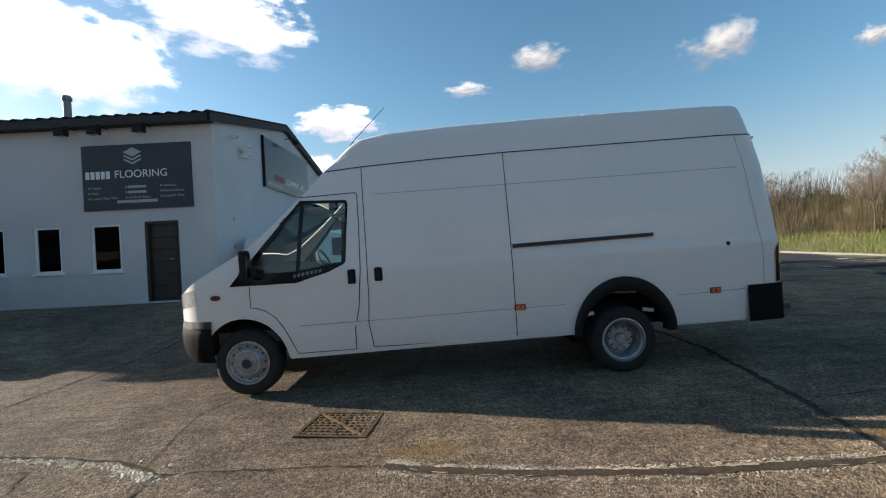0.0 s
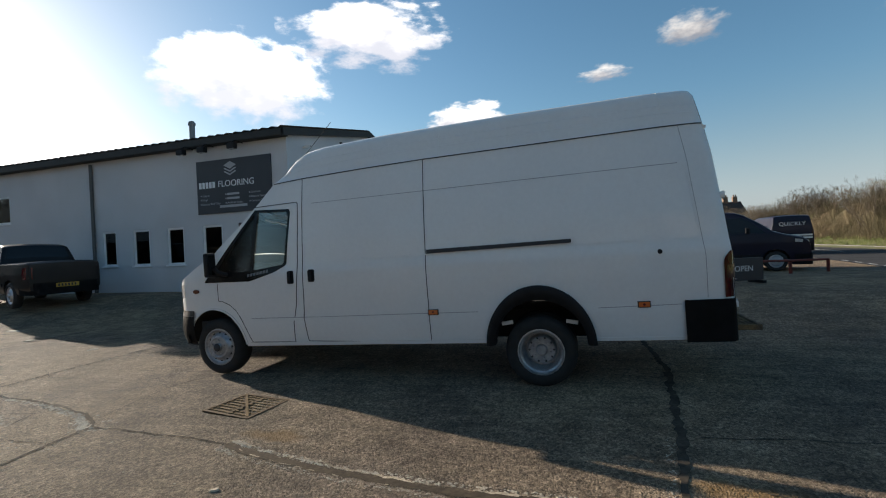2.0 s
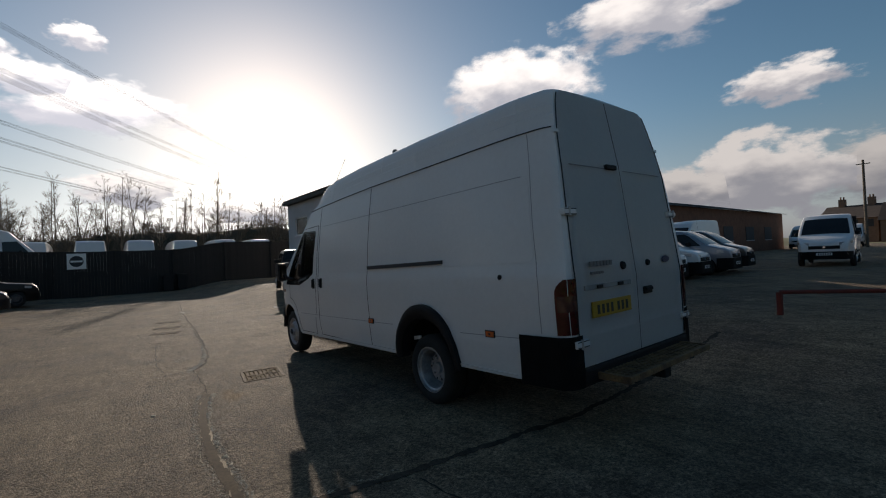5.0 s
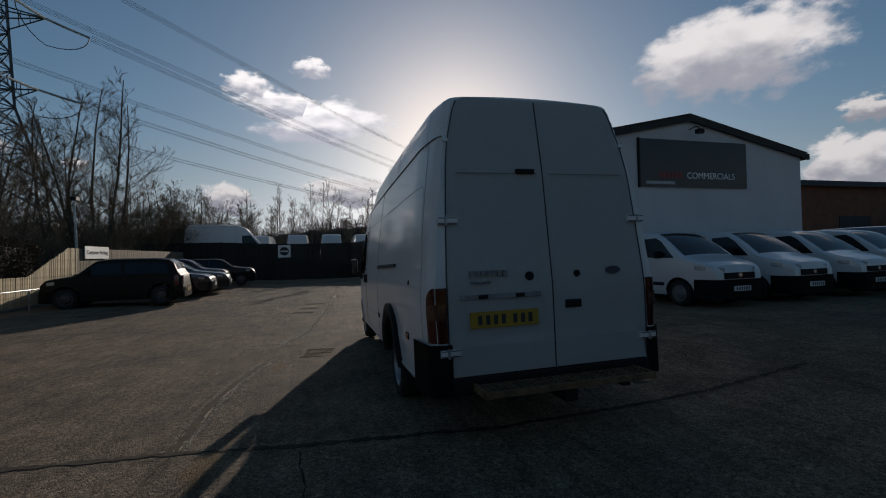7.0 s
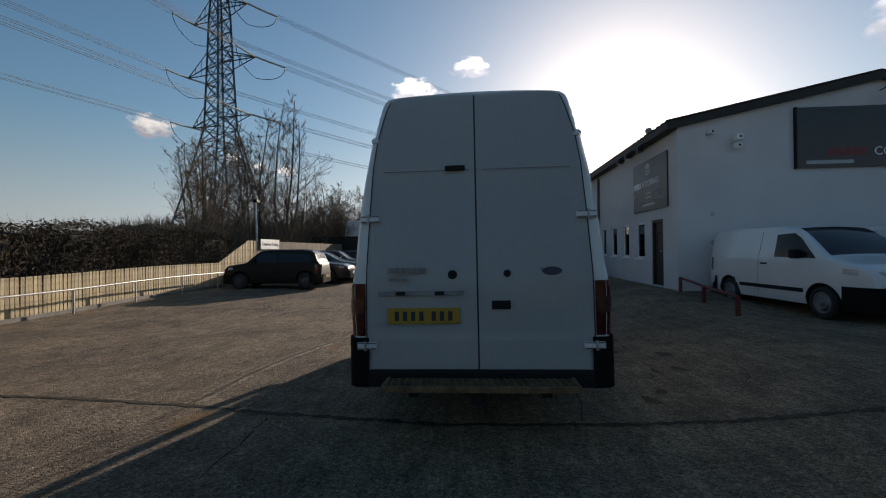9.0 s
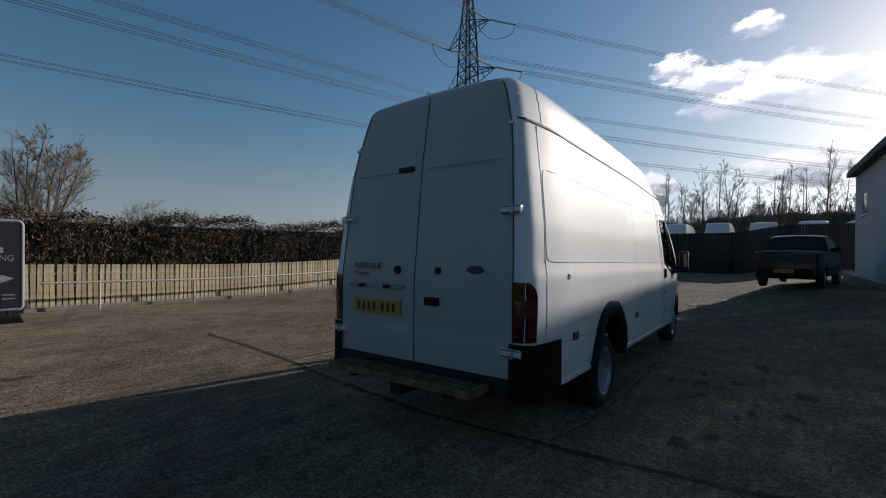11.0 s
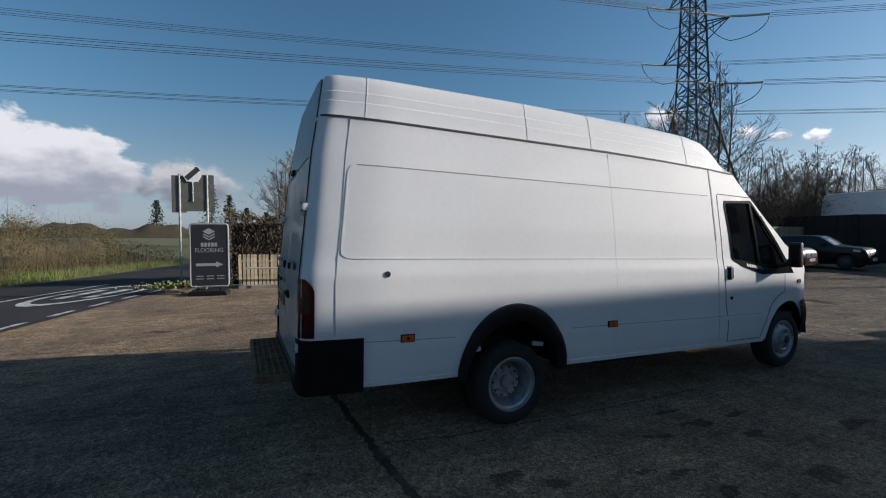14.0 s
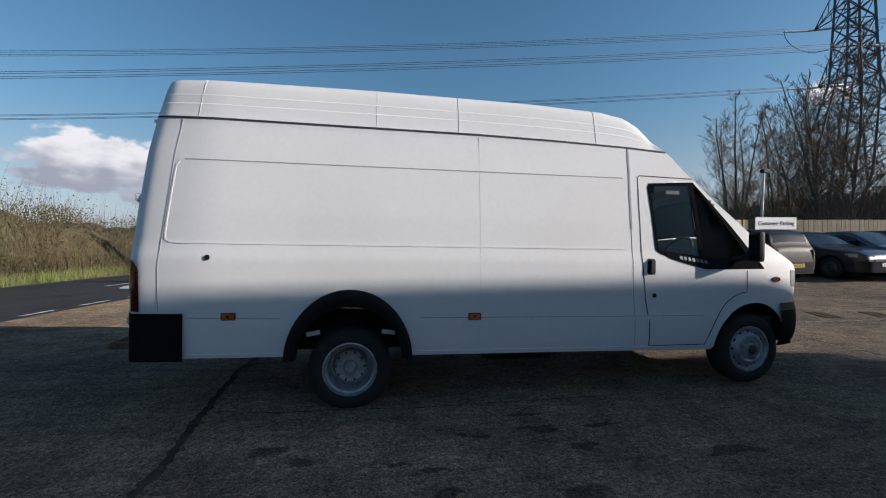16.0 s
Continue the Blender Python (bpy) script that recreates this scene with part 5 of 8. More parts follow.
part("side_mark", flat_side(1.2, 1.75, 1.12, 1.55), WHITE_PAINT, sv)
for k in range(2):
    part("white_stripe", box(2.505, 2.515, -0.8, 0.8, 0.95 - 0.13 * k, 1.03 - 0.13 * k), WHITE_PAINT, sv)
vehicle("small_car", "dark bronze compact car parked nose to the picket fence", "car", stand(-8.5, -8.1, 96), paint=BROWN_PAINT, bumper=BROWN_PAINT, rim=DARK_ALLOY, **COMPACT)
GREY_PAINT = material("grey_car_paint", (0.05, 0.053, 0.058), 0.3, coat=0.8)
vehicle("saloon_car", "dark blue-grey saloon car parked nose out", "car", stand(-11.5, -8.3, -86), paint=BLUE_PAINT, bumper=BLUE_PAINT, rim=DARK_ALLOY, **SALOON)
vehicle("saloon_car", "dark grey saloon car parked nose out", "car", stand(-13.6, -8.1, -84), paint=GREY_PAINT, bumper=BLUE_PAINT, rim=ALLOY, **SALOON)
vehicle("hatchback_car", "dark red hatchback parked nose out", "car", stand(-15.7, -8.2, -84), paint=RED_PAINT, bumper=RED_PAINT, rim=DARK_ALLOY, **HATCH)
vehicle("hatchback_car", "black hatchback parked at the end of the row", "car", stand(-18.9, -7.4, -84), paint=BLACK_PAINT, bumper=BLACK_PAINT, rim=DARK_ALLOY, **HATCH)
vehicle("pickup_truck", "black double-cab pickup truck parked along the building", "pickup", stand(-10.2, 3.0, -12) @ Matrix.Scale(0.87, 4), paint=BLACK_PAINT, **PICKUP)
# vans in the compound behind the black fence
for vx, vy, lift, a in ((-29.6, -8.6, 0.95, -88), (-34, -6.7, 0.74, 0), (-34, -3.7, 0.78, 0), (-34, -0.85, 0.80, 0), (-34, 1.95, 0.76, 0), (-34, 4.7, 0.78, 0), (-34, 7.4, 0.76, 0)):
    vehicle("panel_van", "white high-roof panel van standing behind the black fence", "van", Matrix.Translation((vx, vy, lift)) @ Matrix.Rotation(radians(a), 4, "Z") @ Matrix.Diagonal((1.12, 1, 1.22 if a else 1, 1)), paint=WHITE_PAINT, group="vans in the compound", **BIG_VAN)

for vx, vy, a in ((-5.6, 28.0, 86), (-2.8, 66.0, 95), (-3.5, 52.0, 88), (-6.0, 60.0, 88)):
    vehicle("panel_van", "white panel van parked nose out at the yard's end", "van", Matrix.Translation((vx, vy, ground_z(vx, vy))) @ Matrix.Rotation(radians(a), 4, "Z"), paint=WHITE_PAINT, group="vans at the yard's end", **BIG_VAN)

for vx, vy, a in ((6.0, 31.0, 97), (4.4, 40.0, 94)):
    vehicle("small_van", "small white van parked nose out at the yard's end", "van", stand(vx, vy, a), paint=WHITE_PAINT, group="vans at the yard's end", **SMALL_VAN)

TRUCK = dict(
    top=[(-2.8, 0.80), (-2.75, 1.02), (-2.5, 1.18), (-2.1, 1.34), (-1.6, 1.82), (-1.3, 2.08), (-1.05, 2.24), (-0.3, 2.30), (-0.02, 2.24), (0.06, 1.10), (2.9, 1.10), (2.95, 0.85)],
    W=1.98, belt=1.32, panes=[[(-1.80, 1.34), (-0.75, 1.36), (-0.73, 1.92), (-1.35, 1.94)]], screen=(-2.05, -1.32), rear_glass=None, axles=(-1.8, 1.8), tyre=0.34, sill=0.36)
tk = vehicle("dropside_truck", "white dropside truck loaded with rubble, parked nose out", "truck", stand(2.45, 23.6, 96), paint=WHITE_PAINT, **TRUCK)
for sy in (-0.97, 0.97):
    part("dropside", box(0.10, 2.9, sy - 0.02, sy + 0.02, 1.06, 1.48, 0.006), material("grey_truck_side", (0.22, 0.22, 0.23), 0.5, vary=0.2), tk)
part("headboard", box(0.09, 0.13, -0.95, 0.95, 1.1, 2.2, 0.006), BLACK_PLASTIC, tk)
rnd = random.Random(77)
for k in range(14):
    lx, ly, r = rnd.uniform(0.4, 2.6), rnd.uniform(-0.7, 0.7), rnd.uniform(0.14, 0.3)
    b_ = part("load_piece", box(-r, r, -r * 0.7, r * 0.7, -r * 0.4, r * 0.4, 0.03), material("mixed_load", (0.30, 0.30, 0.29), 0.8, vary=0.5, scale=4, per_object=0.4), tk)
    b_.matrix_basis = Matrix.Translation((lx, ly, 1.24 + rnd.uniform(0, 0.35))) @ Matrix.Rotation(rnd.uniform(-0.6, 0.6), 4, "X") @ Matrix.Rotation(rnd.uniform(0, 3), 4, "Z")


# ---- road and markings ----
def strip(name, y0, y1, off0, off1, lift, mat, n, fn=land_z):
    """A band along the road between two offsets from its centre."""
    bm = sheet(lambda y, o: (road_x(y) + o, y, fn(road_x(y) + o, y) + lift), steps(y0, y1, n), steps(off0, off1, 6))
    return part(name, bm, mat, smooth=60)


tagged(strip("road", -150, 200, -HALF, HALF, 0.006, ASPHALT, 200), "two-lane grey asphalt road past the yard", "road", kind="structure")
LINE = material("worn_road_paint", (0.62, 0.62, 0.58), 0.8, vary=0.5, scale=6, tint=(0.25, 0.25, 0.24), fine=0.2, bump_scale=60)


def marking(name, label, y0, y1, off, width, lift=0.011):
    return tagged(strip(name, y0, y1, off - width / 2, off + width / 2, lift, LINE, max(2, int((y1 - y0) / 1.5))), label, "road marking", "road markings")


for k in range(26):
    y = -14 + k * 1.15 if k < 12 else -14 + k * 1.15
    marking("edge_dash", "worn white dashed edge line on the asphalt", y, y + 0.62, -HALF + 0.22, 0.10)
for k in range(14):
    y = -40 + k * 9
    marking("centre_line", "worn white centre line on the asphalt", y, y + 4.0, 0.0, 0.10)
marking("edge_line", "white edge line along the far verge", -3, 90, HALF - 0.30, 0.09)


def roundel(cy, off):
    th = thing("speed_roundel", "white painted oval speed roundel on the road", "road marking")
    def at(a, r):
        y = cy + 2.1 * r * math.sin(a)
        x = road_x(y) + off + 0.85 * r * math.cos(a)
        return x, y, land_z(x, y) + 0.011
    part("ring", sheet(at, steps(0, 2 * math.pi, 40), (0.84, 1.0)), LINE, th)
    for dx in (-0.30, 0.28):
        part("number_bar", sheet(lambda y, d: (road_x(y) + off + dx + d, y, land_z(road_x(y) + off + dx + d, y) + 0.011), steps(cy - 0.9, cy + 0.9, 4), (-0.12, 0.12)), LINE, th)


roundel(-10.2, -1.25)
roundel(9.0, 1.3)
KERB = material("kerb_concrete", (0.20, 0.19, 0.17), 0.9, vary=0.3, scale=4, fine=0.2)
for side, y0, y1 in ((1, -2, 90),):
    for k in range(int((y1 - y0) / 3)):
        a = y0 + k * 3
        def prof(y, q):
            o, h = ((HALF + 0.02, 0.0), (HALF + 0.02, 0.09), (HALF + 0.15, 0.10), (HALF + 0.15, 0.0))[q]
            return road_x(y) + o, y, land_z(road_x(y) + o, y) + h
        tagged(part("kerb_stone", sheet(prof, steps(a, a + 2.98, 3), (0, 1, 2, 3)), KERB), "pale concrete kerb stone", "kerb", "kerb stones", kind="structure")


# ---- slab joints, cracks and stains in the yard ----
JOINT = material("dark_joint_filler", (0.076, 0.064, 0.051), 0.95, vary=0.4, scale=8, spec=0.04, fine=0.3)
PALE = material("pale_joint_edge", (0.52, 0.45, 0.34), 0.9, vary=0.4, scale=6, fine=0.25)
def run(points, width, rough, seed, mat, name, label, lift=0.005, jag=0.3, broken=0.0):
    """One crack or joint along a line of corners."""
    rnd = random.Random(seed)
    bm = bmesh.new()
    prev, off, there = None, 0, 1.0
    for k, (p, q) in enumerate(zip(points, points[1:])):
        p, q = Vector(p), Vector(q)
        n = max(3, int((q - p).length / 0.05))
        d = (q - p).normalized()
        s = Vector((-d.y, d.x))
        for i in range(1 if k else 0, n + 1):
            off = off * 0.96 + rnd.uniform(-rough, rough)
            c = p + (q - p) * i / n + s * off
            w = width * rnd.uniform(jag, 1.25)
            pair = [bm.verts.new((v.x, v.y, ground_z(v.x, v.y) + lift)) for v in (c + s * w / 2, c - s * w / 2)]
            there = 0.7 * there + 0.3 * rnd.uniform(0, 2)
            if prev and there >= broken:
                bm.faces.new((prev[0], pair[0], pair[1], prev[1]))
            prev = pair
    bmesh.ops.recalc_face_normals(bm, faces=bm.faces)
    return tagged(part(name, bm, mat), label, "crack", kind="structure")


def crumbs(p, q, spread, count, size, seed):
    """Pale broken bits of concrete along a slab edge."""
    rnd = random.Random(seed)
    p, q = Vector(p), Vector(q)
    d = (q - p).normalized()
    s = Vector((-d.y, d.x))
    bm = bmesh.new()
    for _ in range(count):
        c = p + (q - p) * rnd.random() + s * rnd.gauss(0, spread)
        r = 0.50 * size * rnd.uniform(0.25, 1.0) ** 2 + 0.003
        n = rnd.randint(5, 8)
        a0, vs = rnd.uniform(0, 6.3), []
        for k in range(n):
            a = a0 + 2 * math.pi * k / n
            rr = r * rnd.uniform(0.6, 1.2)
            v = c + d * (1.15 * rr * math.cos(a)) + s * (0.9 * rr * math.sin(a))
            vs.append(bm.verts.new((v.x, v.y, ground_z(v.x, v.y) + 0.001)))
        top = bm.verts.new((c.x, c.y, ground_z(c.x, c.y) + 0.003 + r * rnd.uniform(0.10, 0.32)))
        for k in range(n):
            bm.faces.new((vs[k], vs[(k + 1) % n], top))
    bmesh.ops.recalc_face_normals(bm, faces=bm.faces)
    tagged(part("joint_crumbs", bm, PALE), "pale broken concrete crumbs along a slab joint", "debris", kind="stuff")


SLAB_EDGE_GLINT = material("worn_slab_edge_glint", (0.42, 0.35, 0.26), 0.95, spec=0.05, vary=0.5, scale=9, fine=0.35, bump_scale=60)
FILLER = material("brown_groove_filler", (0.075, 0.059, 0.042), 0.95, vary=0.4, scale=7, tint=(0.050, 0.040, 0.030), fine=0.3, spec=0.1)
EDGE_LINE = [(-14.0, -0.75), (-8.8, -1.30), (-4.6, -1.62), (-2.5, -1.80), (-1.2, -1.98), (-0.40, -2.16), (0.02, -2.40)]
GROOVE_LINE = [(1.55, -2.47), (1.75, -2.54), (2.5, -2.69), (3.4, -2.77), (4.58, -2.79)]
REAR_LINE = [(4.36, -5.4), (4.46, -3.9), (4.57, -2.8), (4.70, -1.9), (4.80, -1.1), (4.90, -0.3), (4.91, 0.6), (4.84, 1.6), (4.76, 3.4)]
run(REAR_LINE, 0.070, 0.010, 40, JOINT, "slab_joint", "dark filled joint between concrete slabs", jag=0.45)
for i, (pts, w, rough) in enumerate((
        ([(-2.60, -1.78), (-2.60, -0.6), (-2.54, 0.6), (-2.5, 2.4)], 0.030, 0.007), ([(-5.9, -1.4), (-5.80, -0.5), (-5.6, 1.6)], 0.028, 0.008), ([(-9.3, -1.2), (-9.3, 2.4)], 0.028, 0.008),
        (EDGE_LINE, 0.034, 0.010), ([(0.02, -2.40), (0.10, -3.1), (0.16, -4.6)], 0.022, 0.009), ([(9.6, -3.6), (4.60, -2.75)], 0.020, 0.008))):
    run(pts, w, rough, 41 + i, JOINT, "slab_joint", "dark filled joint between concrete slabs")
for i, (pts, w, rough) in enumerate((
        ([(-0.12, -2.30), (-0.26, -1.7), (-0.29, -1.3), (-0.08, -0.78)], 0.011, 0.008), ([(-1.35, -2.62), (-1.28, -2.28), (-0.98, -2.22), (-0.84, -2.5)], 0.014, 0.008),
        ([(0.02, -2.40), (0.9, -2.44), (1.6, -2.50)], 0.012, 0.008), ([(4.82, 0.83), (4.3, 0.90), (3.2, 0.97), (1.4, 0.96)], 0.016, 0.008), ([(-9.3, 0.9), (-6.5, 0.92)], 0.012, 0.010),
        ([(-2.9, -1.0), (-2.4, -1.25), (-1.6, -1.2)], 0.008, 0.012), ([(5.0, -2.5), (8.5, -3.4)], 0.012, 0.012), ([(4.0, 2.6), (2.2, 3.4)], 0.010, 0.02),
        ([(-1.9, -2.5), (-1.0, -2.75), (0.1, -2.74)], 0.010, 0.010), ([(-5.0, -2.75), (-3.1, -2.55), (-1.3, -2.70)], 0.014, 0.010), ([(4.85, -1.86), (5.9, -1.78)], 0.014, 0.010))):
    run(pts, w, rough, 120 + i, JOINT, "crack", "thin dark crack in the concrete")
# pale strips: crumbled slab edges with their highlight put into the colour
for k, (pts, off, w) in enumerate(((EDGE_LINE[1:], -0.028, 0.026), (GROOVE_LINE, 0.047, 0.020), (GROOVE_LINE, -0.050, 0.010), ([(-2.575, -1.75), (-2.575, -0.6), (-2.51, 0.6), (-2.47, 1.6)], 0.0, 0.018), ([(-5.86, -1.4), (-5.76, -0.5), (-5.56, 1.4)], 0.0, 0.020))):
    run([(x, y + off) for x, y in pts], w, 0.014, 150 + k, SLAB_EDGE_GLINT, "slab_edge", "pale crumbling edge of a concrete slab with its highlight coloured in", 0.004, 0.0, 1.02)
run(GROOVE_LINE, 0.075, 0.003, 141, FILLER, "slab_groove", "smooth brown filled groove between concrete slabs", 0.003, 0.6)
for i, (pts, spread, count, size, off) in enumerate((
        (EDGE_LINE[2:], 0.022, 190, 0.040, -0.045), (EDGE_LINE[:3], 0.03, 70, 0.05, -0.05), (GROOVE_LINE, 0.014, 170, 0.020, 0.055), (GROOVE_LINE, 0.014, 80, 0.016, -0.075),
        (REAR_LINE[1:4], 0.016, 60, 0.016, 0.05), ([(-2.57, -1.75), (-2.56, -0.5), (-2.5, 0.5)], 0.015, 60, 0.026, 0.03), ([(-5.86, -1.4), (-5.76, -0.4)], 0.02, 40, 0.03, 0.03))):
    for k, (p, q) in enumerate(zip(pts, pts[1:])):
        d = (Vector(q) - Vector(p)).normalized()
        sh = Vector((-d.y, d.x)) * off
        crumbs(Vector(p) + sh, Vector(q) + sh, spread, count, size, 80 + 10 * i + k)
for i, (p, q, spread, count, size) in enumerate((((-0.3, -2.35), (0.2, -2.45), 0.07, 50, 0.045), ((-1.3, -2.3), (-0.85, -2.45), 0.06, 40, 0.035), ((-3.4, -3.0), (0.5, -3.4), 0.5, 70, 0.022), ((1, -4.0), (6, -3.4), 0.6, 70, 0.012), ((-1.6, -2.75), (0.2, -2.75), 0.05, 60, 0.025), ((-8, -1.0), (-5, 0.6), 0.6, 60, 0.04))):
    crumbs(p, q, spread, count, size, 180 + i)
for i, (cx, cy, l, w, a) in enumerate(((-7.5, 1.15, 0.42, 0.12, 10), (-5.9, 0.52, 0.22, 0.10, 30), (-9.4, -1.25, 0.6, 0.16, 5), (1.98, -3.03, 0.07, 0.03, 40), (-3.6, 0.1, 0.16, 0.07, 60))):
    bm = bmesh.new()
    rnd = random.Random(300 + i)
    ring_ = []
    for k in range(11):
        th = 2 * math.pi * k / 11
        u, v = l / 2 * math.cos(th) * rnd.uniform(0.75, 1.1), w / 2 * math.sin(th) * rnd.uniform(0.7, 1.15)
        x, y = cx + u * math.cos(radians(a)) - v * math.sin(radians(a)), cy + u * math.sin(radians(a)) + v * math.cos(radians(a))
        ring_.append((bm.verts.new((x, y, ground_z(x, y) - 0.002)), bm.verts.new((cx + (x - cx) * 0.8, cy + (y - cy) * 0.8, ground_z(x, y) + 0.012))))
    for k in range(11):
        (a0, a1), (b0, b1) = ring_[k], ring_[(k + 1) % 11]
        bm.faces.new((a0, b0, b1, a1))
    bm.faces.new([r_[1] for r_ in ring_])
    bmesh.ops.recalc_face_normals(bm, faces=bm.faces)
    tagged(part("mortar_patch", bm, PALE), "flat pale lump of spilt mortar on the concrete", "debris")

# ---- drain covers ----
IRON = material("rusty_iron_grate", (0.11, 0.075, 0.042), 0.9, metal=0.1, spec=0.15, vary=0.4, scale=12, tint=(0.07, 0.05, 0.035), bump=0.4, fine=0.25, bump_scale=90)


IRON_WORN = material("worn_iron", (0.17, 0.12, 0.066), 0.95, vary=0.4, scale=20, spec=0.1)


def drain(cx, cy, w, d, angle, n, tread=False):
    th = thing("drain_cover", "rusty iron grating set in the concrete", "drain cover", Matrix.Translation((cx, cy, ground_z(cx, cy) - 0.002)) @ Matrix.Rotation(radians(angle), 4, "Z"))
    part("pit", box(-w / 2, w / 2, -d / 2, d / 2, -0.02, -0.002), UNDER, th)
    bm = bmesh.new()
    for a, b, c, e in ((-w / 2 - 0.03, w / 2 + 0.03, -d / 2 - 0.03, -d / 2), (-w / 2 - 0.03, w / 2 + 0.03, d / 2, d / 2 + 0.03), (-w / 2 - 0.03, -w / 2, -d / 2, d / 2), (w / 2, w / 2 + 0.03, -d / 2, d / 2), (-0.015, 0.015, -d / 2, d / 2)):
        block(bm, a, b, c, e, -0.01, 0.012)
    part("rim", bm, IRON, th)
    if tread:
        part("plate", box(-w / 2, w / 2, -d / 2, d / 2, -0.01, 0.003), IRON, th)
        stud = None
        for i in range(n):
            for k in range(n - 2):
                x, y = -w / 2 + w * (i + 0.5 + 0.25 * (k % 2)) / n, -d / 2 + d * (k + 0.5) / (n - 2)
                if abs(x / w + y / d) < 0.05:
                    continue
                if stud is None:
                    stud = part("stud", prism([(-0.021, 0), (0, -0.013), (0.021, 0), (0, 0.013)], "z", 0.002, 0.012), IRON_WORN, th)
                    ob = stud
                else:
                    ob = new("stud", stud.data)
                    ob.parent = th
                ob.matrix_basis = Matrix.Translation((x, y, 0))
        part("diagonal_bar", prism([(-w / 2, d / 2 - 0.015), (-w / 2 + 0.02, d / 2), (w / 2, -d / 2 + 0.015), (w / 2 - 0.02, -d / 2)], "z", 0.002, 0.014), IRON_WORN, th)
        return th
    for k in range(n):
        y = -d / 2 + d * (k + 0.5) / n
        part("bar", box(-w / 2, w / 2, y - d / n * 0.27, y + d / n * 0.27, -0.005, 0.009), IRON, th)
    m_ = int(w / 0.045)
    for k in range(m_):
        x = -w / 2 + w * (k + 0.5) / m_
        part("cross_bar", box(x - 0.008, x + 0.008, -d / 2, d / 2, -0.004, 0.006), IRON, th)
    return th


drain(1.10, -1.75, 0.52, 0.43, -9, 10, True)
for gx_, gy_ in ((-7.0, -1.92), (-5.75, -2.06), (-4.75, -2.22)):
    drain(gx_, gy_, 0.52, 0.22, 68, 2)


# ---- picket fence, handrail and hedge ----
WOOD = material("weathered_pale_timber", (0.50, 0.41, 0.26), 0.85, vary=0.3, scale=9, bump=0.4, bump_scale=60, fine=0.15, per_object=0.22)
RAILM = material("galvanised_tube", (0.42, 0.42, 0.40), 0.5, metal=0.3, vary=0.3, scale=8)


def fence_y(x):
    return -10.62 + 0.030 * max(x + 4, 0)


def fence_top(x):
    return 1.0 if x > -8.4 else 1.0 + 0.96 * min((-8.4 - x) / 2.3, 1.0)


fence = thing("picket_fence", "pale weathered timber picket fence along the hedge", "fence")
fence_kinds = {}
x = 5.75
while x > -11.3:
    h = round(fence_top(x) / 0.02) * 0.02
    key = (h, random.randint(0, 3))
    gz = ground_z(x, fence_y(x))
    if key not in fence_kinds:
        bm = prism([(-0.041, 0.07), (0.041, 0.07), (0.041, h - 0.012), (0.034, h), (-0.034, h), (-0.041, h - 0.012)], "y", -0.010, 0.010)
        me = bpy.data.meshes.new("picket")
        bm.to_mesh(me)
        bm.free()
        me.materials.append(WOOD)
        fence_kinds[key] = me
    ob = new("picket", fence_kinds[key])
    ob.parent = fence
    ob.matrix_basis = Matrix.Translation((x, fence_y(x), gz)) @ Matrix.Rotation(radians(random.uniform(-1.1, 1.1)), 4, "Y") @ Matrix.Rotation(radians(random.uniform(-2, 2)), 4, "Z")
    x -= 0.108 + random.uniform(-0.004, 0.004)
for rz in (0.28, 0.80):
    pts = [(xx, fence_y(xx) - 0.035, ground_z(xx, fence_y(xx)) + rz) for xx in steps(5.8, -11.3, 12)]
    part("fence_rail", tube(pts, 0.03, 6), WOOD, fence)
bm = sheet(lambda u, q: (u, fence_y(u) + (0.10, 0.10, -0.06, -0.06)[q], ground_z(u, fence_y(u)) + (-0.02, 0.08, 0.09, -0.02)[q]), steps(5.8, -11.3, 20), (0, 1, 2, 3))
part("gravel_board", bm, KERB, fence)
rail = thing("handrail", "galvanised tube handrail on posts before the fence", "rail")
part("top_rail", tube([(xx, fence_y(xx) + 0.42, ground_z(xx, fence_y(xx)) + 0.62) for xx in steps(5.6, -8.2, 14)], 0.024, 8), RAILM, rail)
for xx in (4.6, 2.55, 0.5, -1.55, -3.6, -5.65, -7.7):
    g0 = ground_z(xx, -10.2)
    part("rail_post", tube([(xx, fence_y(xx) + 0.42, g0 - 0.02), (xx, fence_y(xx) + 0.42, g0 + 0.62)], 0.024, 8), RAILM, rail)
high = thing("boarded_fence", "grey weathered close-boarded timber fence behind the parked cars", "fence")
GREYWOOD = material("grey_weathered_timber", (0.20, 0.17, 0.12), 0.9, vary=0.3, scale=8, bump=0.3, per_object=0.2)
me = bpy.data.meshes.new("board")
bm = prism([(-0.055, 0.0), (0.055, 0.0), (0.055, 1.96), (-0.055, 1.96)], "y", -0.01, 0.01)
bm.to_mesh(me)
bm.free()
me.materials.append(GREYWOOD)
for k in range(112):
    ob = new("board", me)
    ob.parent = high
    xx = -11.36 - k * 0.117
    ob.matrix_basis = Matrix.Translation((xx, -10.62 - 0.004 * (k % 2), ground_z(xx, -10.6)))
sg = thing("parking_sign", "white customer parking board on the fence", "sign")
part("panel", box(-13.66, -11.72, -10.56, -10.53, 1.66, 2.15), material("white_sign_board", (0.72, 0.72, 0.70), 0.5, vary=0.08), sg)
words("lettering", "Customer Parking", 0.235, Matrix.Translation((-12.69, -10.525, 1.905)) @ Matrix.Rotation(radians(180), 4, "Z") @ Matrix.Rotation(radians(90), 4, "X"), DARK_GAP, sg, align="CENTER", depth=0.003)
lamp = thing("lamp_post", "thin leaning pale pole with a small floodlight", "lamp post")
